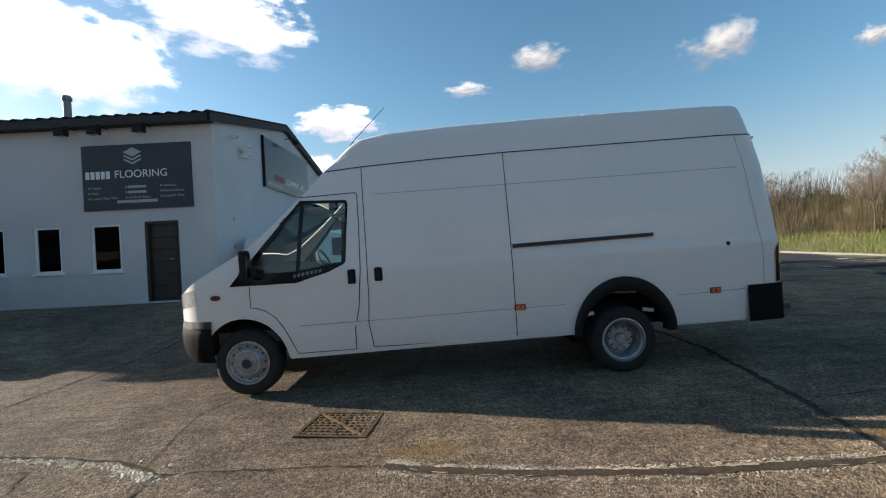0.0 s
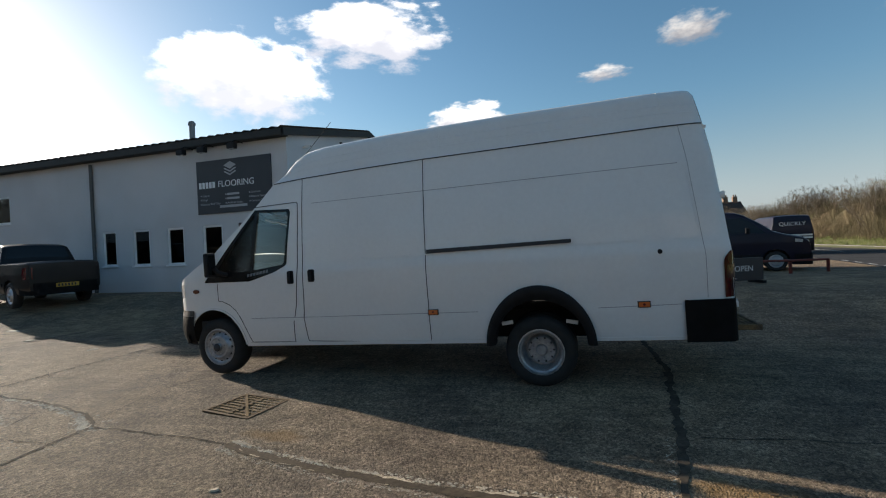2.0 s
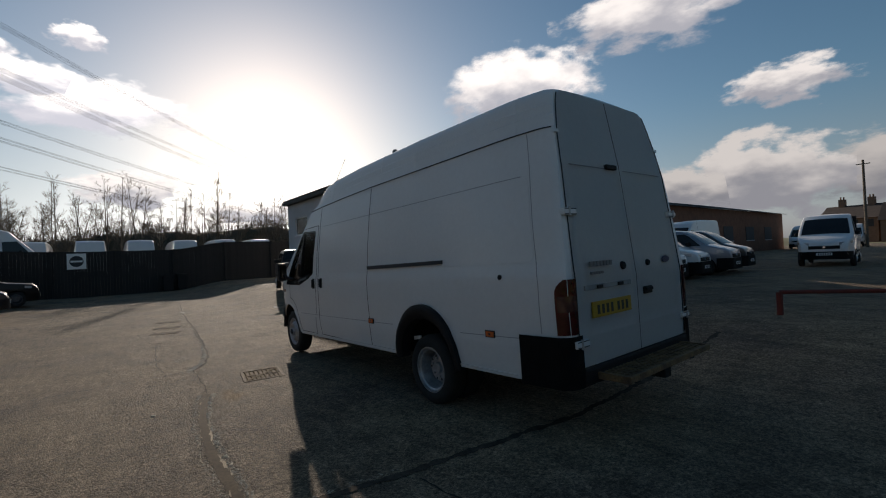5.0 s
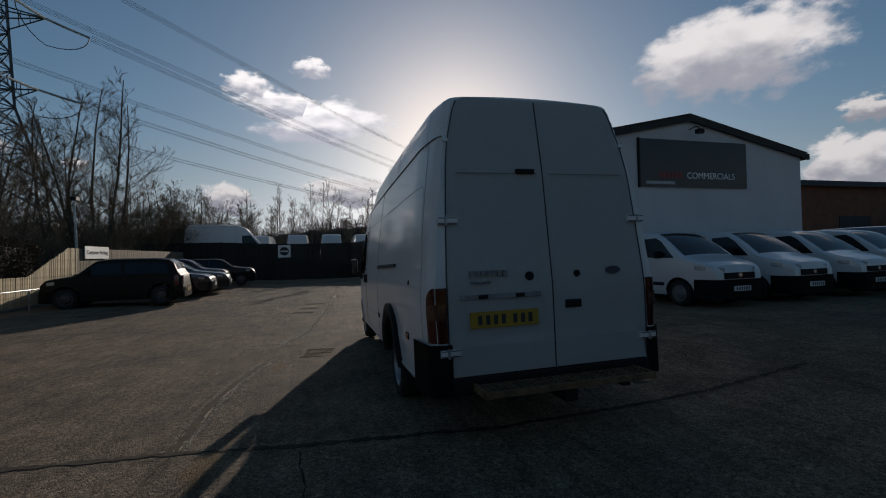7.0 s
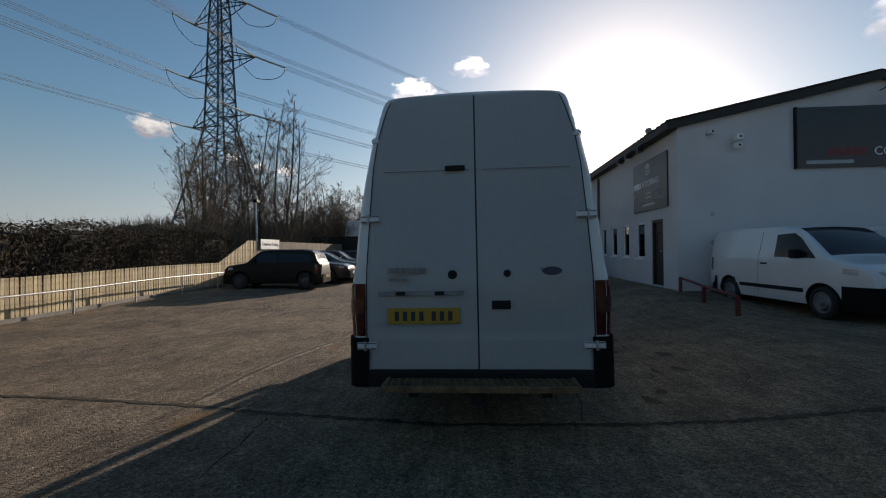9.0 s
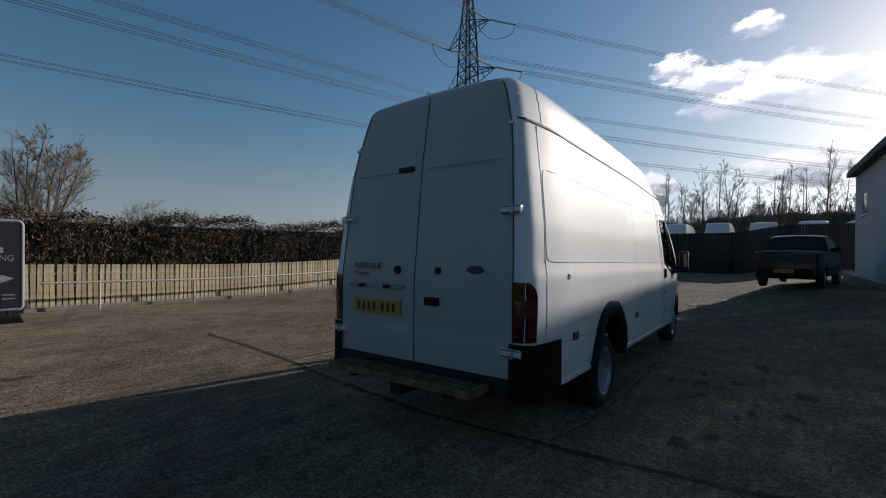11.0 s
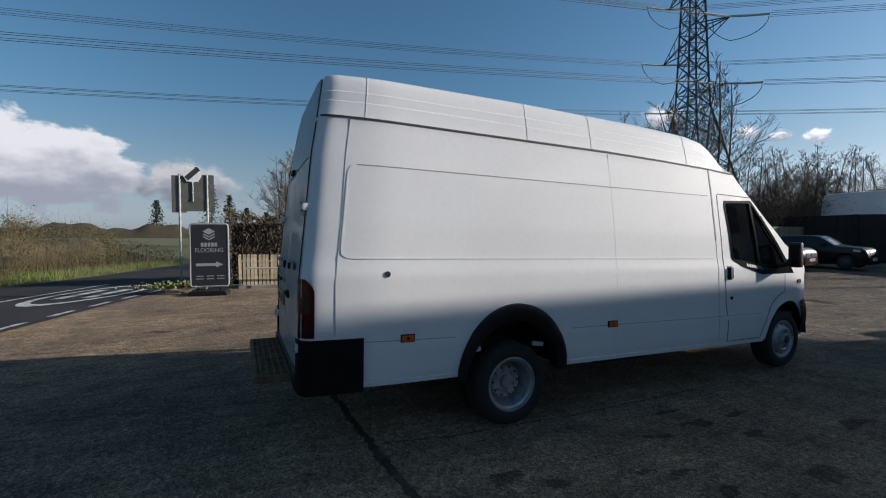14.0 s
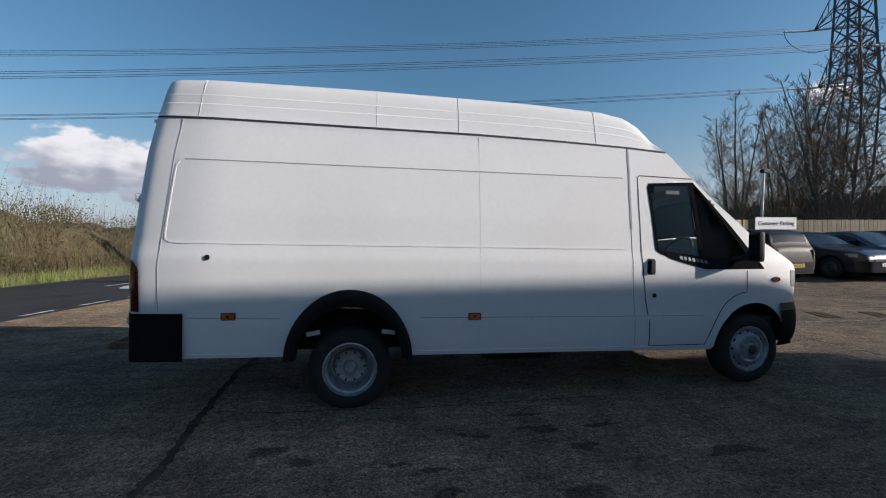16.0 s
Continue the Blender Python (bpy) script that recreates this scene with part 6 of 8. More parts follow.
part("pole", tube([(-12.6, -11.2, 0.0), (-12.8, -11.3, 2.0), (-13.1, -11.5, 4.1)], [0.05, 0.05, 0.04], 8), RAILM, lamp)
part("floodlight", box(-13.35, -13.0, -11.6, -11.4, 4.08, 4.24, 0.02), BLACK_PLASTIC, lamp)


LEAF = material("dry_hedge_leaf", (0.085, 0.055, 0.030), 0.8, vary=0.5, scale=3, tint=(0.045, 0.042, 0.018), per_object=0.0)
TWIG = material("bare_twig", (0.15, 0.115, 0.08), 0.9, vary=0.35, scale=4, tint=(0.10, 0.075, 0.052))
BARK = material("grey_brown_bark", (0.13, 0.105, 0.08), 0.95, vary=0.4, scale=6, bump=0.6, bump_scale=25)


def leaf_cloud(points, size, seed):
    """Many small folded leaves from a function that gives places."""
    rnd = random.Random(seed)
    vs, fs = [], []
    for p in points:
        d = Vector((rnd.gauss(0, 1), rnd.gauss(0, 1), rnd.gauss(0, 1))).normalized()
        s = d.orthogonal().normalized()
        L = size * rnd.uniform(0.6, 1.4)
        n = len(vs)
        vs += [p - d * L, p + s * L * 0.45, p + d * L, p - s * L * 0.45]
        fs.append((n, n + 1, n + 2, n + 3))
    me = bpy.data.meshes.new("leaves")
    me.from_pydata([tuple(v) for v in vs], [], fs)
    return me


def spikes(points, length, seed, width=0.012, lean=0.35):
    """Thin upright twigs as slender three-sided blades."""
    rnd = random.Random(seed)
    vs, fs = [], []
    for p in points:
        L = length * rnd.uniform(0.5, 1.3)
        d = Vector((rnd.gauss(0, lean), rnd.gauss(0, lean), 1)).normalized() * L
        a = rnd.uniform(0, 6.28)
        n = len(vs)
        for k in range(3):
            vs.append(p + width * Vector((math.cos(a + k * 2.09), math.sin(a + k * 2.09), 0)))
        vs.append(p + d)
        fs += [(n, n + 1, n + 3), (n + 1, n + 2, n + 3), (n + 2, n, n + 3)]
    me = bpy.data.meshes.new("twigs")
    me.from_pydata([tuple(v) for v in vs], [], fs)
    return me


def mesh_part(name, me, mat, parent=None, kind=""):
    me.name = name
    me.materials.append(mat)
    ob = new(name, me)
    ob.parent = parent
    if kind:
        tagged(ob, kind=kind)
    return ob


rnd = random.Random(11)


def hedge_pts(n):
    for _ in range(n):
        x = rnd.uniform(-11.0, 6.2)
        top = 2.24 + 0.12 * math.sin(x * 1.3) + 0.09 * math.sin(x * 3.1 + 1) + 0.06 * math.sin(x * 7.3)
        u, v = rnd.uniform(0, 1), rnd.uniform(0, 1)
        face = rnd.random()
        if face < 0.55:
            y, z = -11.55 + rnd.gauss(0, 0.12) + 0.10 * math.sin(x * 2.2 + v * 5), 0.2 + v * (top - 0.2)
        elif face < 0.85:
            y, z = -11.5 - u * 1.6, top + rnd.gauss(0, 0.07)
        else:
            y, z = -11.6 - u * 1.4, 0.2 + v * (top - 0.2)
        yield Vector((x, y, z))


hedge = thing("hedge", "trimmed brown winter hedge behind the picket fence", "hedge")
mesh_part("foliage", leaf_cloud(hedge_pts(26000), 0.045, 3), LEAF, hedge, "stuff")
mesh_part("twig_mass", spikes([p - Vector((0, 0, 0.1)) for p in hedge_pts(5000)], 0.32, 4, 0.006), TWIG, hedge, "stuff")
# near-black filler block: shade inside the hedge put into its colour
part("core", box(-10.9, 6.0, -12.9, -11.75, 0.05, 2.08, 0.15), material("hedge_core_shade", (0.018, 0.016, 0.012), 1.0, vary=0.4, scale=5), hedge)
mesh_part("tall_stalk", spikes([Vector((rnd.uniform(0.2, 3.4), rnd.uniform(-12.6, -11.6), 2.0)) for _ in range(40)], 0.75, 8, 0.006, 0.12), TWIG, hedge, "stuff")


# ---- bare trees ----
def bare_tree(seed, height, spread=0.5, stems=1, levels=5, base=0.14, twig_w=0.006):
    """Meshes of a leafless tree: limbs, and the fine twigs of the crown."""
    rnd = random.Random(seed)
    limbs = bmesh.new()
    tv, tf = [], []

    def thin(p, q, r0, r1):
        d = (q - p).normalized()
        s = d.orthogonal().normalized()
        u = d.cross(s)
        n = len(tv)
        for c, r in ((p, r0), (q, r1)):
            for k in range(3):
                a = k * 2.0944
                tv.append(c + r * (math.cos(a) * s + math.sin(a) * u))
        for k in range(3):
            tf.append((n + k, n + (k + 1) % 3, n + 3 + (k + 1) % 3, n + 3 + k))

    def grow(p, d, L, r, level):
        n = 4 if level < 2 else 3
        pts, rs = [p], [r]
        for i in range(n):
            d = (d + Vector((rnd.gauss(0, 0.14), rnd.gauss(0, 0.14), rnd.gauss(0.06, 0.09)))).normalized()
            p = p + d * L / n
            pts.append(p)
            rs.append(r * (1 - 0.55 * (i + 1) / n))
        if level < 3:
            tube(pts, rs, 6 if level < 2 else 4, limbs)
        else:
            for a, b, ra, rb in zip(pts, pts[1:], rs, rs[1:]):
                thin(a, b, max(ra, twig_w), max(rb, twig_w * 0.6))
        if level >= levels:
            return
        kids = (rnd.randint(3, 5) if level else rnd.randint(6, 8)) if levels < 5 else (rnd.randint(3, 4) if level else rnd.randint(6, 8))
        for _ in range(kids):
            t = rnd.uniform(0.30, 1.0)
            k = min(int(t * n), n - 1)
            q = pts[k].lerp(pts[k + 1], t * n - k)
            side = Vector((rnd.gauss(0, 1), rnd.gauss(0, 1), rnd.gauss(0.25, 0.38))).normalized()
            nd = (d * (1 - spread) + side * spread + Vector((0, 0, 0.10))).normalized()
            grow(q, nd, L * rnd.uniform(0.42, 0.66) * (1.2 - 0.5 * t), rs[k] * rnd.uniform(0.42, 0.6), level + 1)

    for s in range(stems):
        a = rnd.uniform(0, 6.28)
        tilt = 0.0 if stems == 1 else rnd.uniform(0.08, 0.32)
        grow(Vector((0.25 * math.cos(a), 0.25 * math.sin(a), -0.1)) if stems > 1 else Vector((0, 0, -0.1)), Vector((tilt * math.cos(a), tilt * math.sin(a), 1)).normalized(), height * rnd.uniform(0.55, 0.68), base * height / 8, 0)
    me1 = bpy.data.meshes.new("limbs")
    limbs.to_mesh(me1)
    limbs.free()
    me2 = bpy.data.meshes.new("twigs")
    me2.from_pydata([tuple(v) for v in tv], [], tf)
    return me1, me2


def upright_tree(seed, height, stems, reach, twig_w, low=0.16, spread=0.14, side_count=26):
    """Meshes of a leafless tree of upright stems with fine rising branches in an oval crown."""
    rnd = random.Random(seed)
    limbs = bmesh.new()
    tv, tf = [], []

    def thin(p, q, r0, r1):
        d = (q - p).normalized()
        s = d.orthogonal().normalized()
        u = d.cross(s)
        n = len(tv)
        for c, r in ((p, r0), (q, r1)):
            for k in range(3):
                tv.append(c + r * (math.cos(k * 2.0944) * s + math.sin(k * 2.0944) * u))
        for k in range(3):
            tf.append((n + k, n + (k + 1) % 3, n + 3 + (k + 1) % 3, n + 3 + k))

    def shoot(p, d, L, r, n, wobble):
        pts = [p]
        for i in range(n):
            d = (d + Vector((rnd.gauss(0, wobble), rnd.gauss(0, wobble), rnd.gauss(0.05, wobble * 0.6)))).normalized()
            pts.append(pts[-1] + d * L / n)
        for i in range(n):
            thin(pts[i], pts[i + 1], max(r * (1 - 0.6 * i / n), twig_w), max(r * (1 - 0.6 * (i + 1) / n), twig_w * 0.7))
        return pts, d

    def along(pts, t):
        k = min(int(t * (len(pts) - 1)), len(pts) - 2)
        return pts[k].lerp(pts[k + 1], t * (len(pts) - 1) - k)

    for _ in range(stems):
        a = rnd.uniform(0, 6.28)
        tilt = rnd.uniform(0.2, 1.0) * spread if stems > 1 else 0.02
        H = height * rnd.uniform(0.72, 1.0)
        d = Vector((tilt * math.cos(a), tilt * math.sin(a), 1)).normalized()
        pts = [Vector((0.2 * math.cos(a), 0.2 * math.sin(a), -0.1))]
        for i in range(9):
            d = (d + Vector((rnd.gauss(0, 0.05), rnd.gauss(0, 0.05), 0.03))).normalized()
            pts.append(pts[-1] + d * H / 9)
        r0 = 0.009 * H
        tube(pts, [r0 * (1 - 0.85 * i / 9) + 0.006 for i in range(10)], 6, limbs)
        for _ in range(side_count):
            t = low + (0.98 - low) * rnd.random()
            b = rnd.uniform(0, 6.28)
            L = reach * (1.0 - 0.75 * abs(t - 0.45) / 0.55) * rnd.uniform(0.5, 1.1)
            bp, bd = shoot(along(pts, t), Vector((math.cos(b), math.sin(b), rnd.uniform(0.5, 1.3))).normalized(), L, r0 * 0.32 * (1.1 - t), 4, 0.14)
            for _ in range(6):
                u = rnd.uniform(0.2, 1.0)
                q = Vector((rnd.gauss(0, 0.65), rnd.gauss(0, 0.65), rnd.gauss(0.35, 0.4)))
                tp, td = shoot(along(bp, u), (bd + q).normalized(), L * rnd.uniform(0.25, 0.5), twig_w * 1.2, 3, 0.16)
                for _ in range(4):
                    q = Vector((rnd.gauss(0, 0.7), rnd.gauss(0, 0.7), rnd.gauss(0.25, 0.45)))
                    shoot(along(tp, rnd.uniform(0.2, 1.0)), (td + q).normalized(), L * rnd.uniform(0.10, 0.22), twig_w, 2, 0.15)
    me1 = bpy.data.meshes.new("limbs")
    limbs.to_mesh(me1)
    limbs.free()
    me2 = bpy.data.meshes.new("twigs")
    me2.from_pydata([tuple(v) for v in tv], [], tf)
    return me1, me2


def plant(kind_label, meshes, m, group=""):
    t = thing("tree", kind_label, "tree", m, group)
    for nm, me, mat in (("trunk", meshes[0], BARK), ("crown", meshes[1], TWIG)):
        if not me.materials:
            me.materials.append(mat)
        ob = new(nm, me)
        ob.parent = t
    return t


BIRCH = [upright_tree(100 + i, 9.0, 2, 2.0, 0.0065, 0.2, 0.16) for i in range(3)]
NEART = [upright_tree(400 + i, 9.6, 5, 2.3, 0.006, 0.14, 0.26, 38) for i in range(2)]
SMALLT = [bare_tree(200 + i, 6.0, 0.52, 5, 4, 0.050, 0.005) for i in range(3)]
FART = [bare_tree(300 + i, 8.0, 0.52, 2, 4, 0.070, 0.013) for i in range(4)]
rnd = random.Random(21)
for x, y, s, k in ((-19.6, -13.6, 1.30, 0), (-17.4, -17.6, 1.05, 1), (-25.5, -22.0, 1.15, 0), (-24.0, -17.5, 1.25, 1), (-27.5, -22.0, 1.25, 0)):
    plant("tall bare winter tree with many thin stems", NEART[k], Matrix.Translation((x, y, 0.0)) @ Matrix.Rotation(rnd.uniform(0, 6), 4, "Z") @ Matrix.Scale(s, 4), "bare trees behind the parking")
for x, y, s in ((-31.5, -12.5, 1.2), (-28.4, -12.6, 1.25), (-30, -17, 1.1), (-36.5, -5.5, 0.9), (-36, -9, 1.1), (-25.4, -12.4, 1.1), (-34, -19, 1.1), (-22.4, -12.6, 0.95), (-18.5, -12.9, 0.8), (-14.8, -14.5, 0.85), (-29, -25, 1.0), (-12.5, -15.0, 0.7)):
    plant("bushy bare shrub with thin twigs", SMALLT[rnd.randint(0, 2)], Matrix.Translation((x, y, 0.0)) @ Matrix.Rotation(rnd.uniform(0, 6), 4, "Z") @ Matrix.Scale(s, 4), "bare shrubs behind the parking")
ROUND = upright_tree(500, 6.0, 8, 2.0, 0.008, 0.18, 0.38, 22)
plant("rounded bare tree behind the hedge", ROUND, Matrix.Translation((3.0, -25.0, 0.3)) @ Matrix.Scale(1.15, 4))
plant("bare bush behind the hedge", SMALLT[2], Matrix.Translation((-1.2, -25.5, 0.3)) @ Matrix.Scale(0.75, 4))
for x, y, s in ((-27.6, -13.4, 0.80), (-30.2, -13.0, 0.86), (-32.8, -12.2, 0.84), (-35.0, -10.6, 0.78), (-37.0, -8.4, 0.76), (-29.0, -16.5, 0.9)):
    plant("slender bare tree among the shrubs", NEART[rnd.randint(0, 1)], Matrix.Translation((x, y, 0.2)) @ Matrix.Rotation(rnd.uniform(0, 6), 4, "Z") @ Matrix.Scale(s, 4), "bare trees beyond the compound corner")
for i in range(46):
    a = -34 + i * 2.0
    y = a + rnd.uniform(-0.9, 0.9)
    x = -58 - 0.22 * abs(y) * 0.4 + rnd.uniform(-6, 5)
    plant("bare tree on the far rise", FART[rnd.randint(0, 3)], Matrix.Translation((x, y, land_z(x, y) - 0.2)) @ Matrix.Rotation(rnd.uniform(0, 6), 4, "Z") @ Matrix.Scale(rnd.uniform(0.55, 1.1), 4), "far bare trees")

for i in range(20):
    y = -9.5 + i * 1.2 + rnd.uniform(-0.6, 0.6)
    x = -40 + rnd.uniform(-2.5, 1.5)
    plant("tall thin bare tree behind the compound", BIRCH[i % 3], Matrix.Translation((x, y, 0.7)) @ Matrix.Rotation(rnd.uniform(0, 6), 4, "Z") @ Matrix.Diagonal((0.85, 0.85, rnd.uniform(0.8, 1.2), 1)), "bare trees behind the compound")

# wooded rise behind the compound
SCRUB = material("winter_scrub", (0.090, 0.066, 0.036), 0.95, vary=0.4, scale=0.35, tint=(0.062, 0.056, 0.026), fine=0.25, bump_scale=2.0)
SCRUB_DARK = material("dark_winter_scrub", (0.06, 0.045, 0.026), 0.95, vary=0.4, scale=0.4, tint=(0.04, 0.038, 0.02))
DRYGRASS = material("tan_reeds", (0.090, 0.068, 0.032), 0.95, vary=0.4, scale=0.8, tint=(0.066, 0.060, 0.025))


def bank(name, label, fn, us, vs, mat, category="undergrowth"):
    return tagged(part(name, sheet(fn, us, vs), mat, smooth=80), label, category)


def rise(y, t):
    h = 4.2 + 0.5 * math.sin(y * 0.11) + 0.35 * math.sin(y * 0.37 + 2)
    return -44 - 14 * t + 0.7 * math.sin(y * 0.8 + t * 4), y, land_z(-44, y) + h * sstep(t * 1.3) + (0.25 * math.sin(y * 1.7 + t * 9) if t else -0.3)


bank("wooded_rise", "brown wooded rise beyond the compound", rise, steps(-70, 75, 150), steps(0, 1, 10), SCRUB_DARK, "hill")
mesh = spikes([Vector(rise(rnd.uniform(-60, 70), rnd.uniform(0.2, 1.0))) for _ in range(7000)], 1.5, 31, 0.03, 0.25)
tagged(mesh_part("hillside_brush", mesh, SCRUB_DARK), "brown leafless brush on the rise", "undergrowth", kind="stuff")

# dark undergrowth behind the parking fence
def under(x, t):
    return x, -12.9 - 5 * t, 0.0 + (1.7 + 0.35 * math.sin(x * 0.9) + 0.2 * math.sin(x * 2.7)) * sstep(t * 2.5) + 0.12 * math.sin(x * 5 + t * 11)


bank("bramble_bank", "dark bramble and leafless undergrowth", under, steps(-34, -8, 70), steps(0, 1, 8), SCRUB_DARK)
tagged(mesh_part("bramble_stems", spikes([Vector(under(rnd.uniform(-33, -8), rnd.uniform(0.1, 1))) for _ in range(9000)], 0.9, 32, 0.010, 0.45), TWIG), "tangled dark bramble stems", "undergrowth", kind="stuff")
tagged(mesh_part("yellow_shoots", leaf_cloud([Vector((rnd.gauss(-31, 3.4), rnd.gauss(-13.5, 1.8), abs(rnd.gauss(3.0, 1.2)) + 0.6)) for _ in range(9000)], 0.045, 33), material("young_willow_leaf", (0.13, 0.12, 0.03), 0.8, vary=0.3)), "yellow-green young leaves on the shrubs", "undergrowth", kind="stuff")
tagged(part("shrub_core", box(-36, -20.4, -30, -12.9, 0, 1.3, 0.4), SCRUB_DARK), "dark mass of leafless shrubs", "undergrowth")

# far side of the road: grass verge, scrub hedge
def far_scrub(y, t):
    w = 2.3 + 2.6 * sstep((y + 8) / 9) - 2.0 * sstep((y - 20) / 12)
    x = road_x(y) + HALF + w + 3.5 * t
    h = (2.2 + 0.9 * sstep((y + 17) / 6) + 0.7 * sstep((y + 2) / 16) + 1.3 * sstep((y + 20) / 6) * (1 - sstep((y + 6) / 6))) * sstep((y + 29) / 5) * (1 + 0.12 * math.sin(y * 0.55) + 0.10 * math.sin(y * 1.9 + 1))
    return x + 0.5 * math.sin(y * 1.3 + t * 7), y, land_z(x, y) + h * 0.62 * sstep(t * 1.6) - 0.1


ys = steps(-29, 150, 240)
bank("scrub_bank", "brown scrub bank along the road", far_scrub, ys, steps(0, 1, 8), SCRUB)
pts = [Vector(far_scrub(rnd.triangular(-26, 140, -4), rnd.random() ** 1.5)) for _ in range(24000)]
tagged(mesh_part("scrub_stems", spikes([p - Vector((0, 0, 0.3 if p.y > -11 else 0.7)) for p in pts], 2.0, 34, 0.012, 0.22), SCRUB), "dense brown leafless scrub stems along the road", "undergrowth", kind="stuff")
pts = [Vector(far_scrub(rnd.triangular(-26, 90, 0), 0.05 + 0.6 * rnd.random())) for _ in range(16000)]
tagged(mesh_part("scrub_leaves", leaf_cloud([p + Vector((rnd.gauss(0, 0.3), rnd.gauss(0, 0.3), rnd.uniform(-0.4, 1.3))) for p in pts], 0.045, 35), material("olive_scrub_leaf", (0.105, 0.088, 0.032), 0.85, vary=0.4, tint=(0.08, 0.088, 0.028))), "sparse olive leaves in the scrub", "undergrowth", kind="stuff")
pts = [Vector(far_scrub(rnd.uniform(-27, -8), 0.02 + 0.95 * rnd.random() ** 1.3)) for _ in range(26000)]
tagged(mesh_part("bramble_leaves", leaf_cloud([p + Vector((rnd.gauss(0, 0.35), rnd.gauss(0, 0.35), rnd.uniform(-0.2, 0.75))) for p in pts], 0.038, 39), material("brown_bramble_leaf", (0.078, 0.062, 0.028), 0.9, vary=0.45, tint=(0.058, 0.062, 0.021))), "withered brown and olive bramble leaves", "undergrowth", kind="stuff")
for i in range(30):
    y = -6 + i * 3.2 + rnd.uniform(-0.8, 0.8)
    x = road_x(y) + HALF + 4.0 + rnd.uniform(-0.8, 2.5)
    plant("bare thin-stemmed tree in the roadside scrub", SMALLT[rnd.randint(0, 2)], Matrix.Translation((x, y, land_z(x, y))) @ Matrix.Rotation(rnd.uniform(0, 6), 4, "Z") @ Matrix.Scale(rnd.uniform(0.65, 1.0), 4), "bare roadside trees")
# tan reeds to the south
def reeds():
    y = rnd.triangular(-27, -2, -12)
    o = rnd.uniform(2.2, 5.0)
    x = road_x(y) + HALF + o
    return Vector((x, y, land_z(x, y)))


tagged(mesh_part("reeds", spikes([reeds() for _ in range(3600)], 0.95, 36, 0.016, 0.12), DRYGRASS), "tan dry reeds and tall grass beside the road", "grass", kind="stuff")
# verge grass tufts
def tuft():
    y = rnd.triangular(-30, 60, 0)
    o = rnd.uniform(0.1, 2.8 + 2.4 * sstep((y + 8) / 9))
    x = road_x(y) + HALF + o
    return Vector((x, y, land_z(x, y)))


GREEN = material("verge_grass_blade", (0.115, 0.155, 0.034), 0.8, vary=0.4, scale=0.6, tint=(0.16, 0.15, 0.055))
tagged(mesh_part("verge_grass", spikes([tuft() for _ in range(26000)], 0.30, 37, 0.012, 0.4), GREEN), "bright green rough verge grass", "grass", kind="stuff")
tagged(mesh_part("weeds", leaf_cloud([Vector((rnd.gauss(7.2, 0.4), rnd.gauss(-9.7, 0.25), 0.28 + abs(rnd.gauss(0, 0.05)))) for _ in range(700)], 0.045, 38), GREEN), "low green weeds beside the sign", "weeds", kind="stuff")
# distant conifers and hedges across the field
for i, (x, y, h) in enumerate(((14, -150, 17), (9, -152, 14), (4, -150, 10), (-2, -155, 9), (30, -160, 12))):
    t = thing("tree", "dark distant conifer across the field", "tree", Matrix.Translation((x, y, land_z(x, y) - 0.3)))
    part("trunk", tube([(0, 0, 0), (0, 0, h * 0.8)], [0.25, 0.08], 6), BARK, t)
    me = leaf_cloud([Vector((rnd.gauss(0, 1), rnd.gauss(0, 1), 0)) * (0.30 * (h - z) * 0.42 + 0.25) + Vector((0, 0, z)) for z in [rnd.uniform(0.6, h) for _ in range(900)]], 0.35, 50 + i)
    mesh_part("crown", me, material("conifer", (0.02, 0.035, 0.018), 0.9), t)
bank("far_hedge", "brown hedge line across the field", lambda x, t: (x, -140 - 6 * t, land_z(x, -140) + 3.2 * sstep(t * 2) * (1 + 0.25 * math.sin(x * 0.3) + 0.15 * math.sin(x * 0.9))), steps(-150, 150, 160), steps(0, 1, 4), SCRUB_DARK, "hedge")

mp = thing("marker_post", "weathered wooden marker post in the grass verge", "post", Matrix.Translation((20.9, 20.8, land_z(20.9, 20.8) - 0.05)))
part("post", box(-0.06, 0.06, -0.06, 0.06, 0, 1.45, 0.01), WOOD, mp)
part("arm", box(-0.22, 0.22, -0.03, 0.03, 1.18, 1.34, 0.01), WOOD, mp)


# ---- black compound fence ----
BLACKWOOD = material("black_boarding", (0.016, 0.014, 0.013), 0.8, vary=0.3, scale=5, bump=0.2, per_object=0.25)
bf = thing("compound_fence", "tall black boarded fence and gates closing the compound", "fence")
me = bpy.data.meshes.new("board")
bm = box(-0.012, 0.012, -0.071, 0.071, 0.0, 2.62)
bm.to_mesh(me)
bm.free()
me.materials.append(BLACKWOOD)
for k in range(150):
    y = -13.2 + k * 0.1455
    ob = new("board", me)
    ob.parent = bf
    ob.matrix_basis = Matrix.Translation((-25.0 - 0.006 * (k % 2), y, ground_z(-25, y) - 0.03))
for y in (-11.5, -8.4, -5.4, -2.6, 0.4, 3.4, 6.4):
    part("post", box(-24.98, -24.86, y - 0.06, y + 0.06, ground_z(-25, y) - 0.1, ground_z(-25, y) + 2.62), BLACKWOOD, bf)
cs = thing("compound_sign", "small white notice with a dark emblem on the black fence", "sign")
part("panel", box(-24.86, -24.83, -4.70, -3.86, 1.54, 2.42), material("white_sign_board", (0.72, 0.72, 0.70)), cs)
part("emblem", lathe([(0, 0.006), (0.30, 0.006), (0.31, 0)], "x", 24, at=(-24.83, -4.28, 1.98)), DARK_GAP, cs)
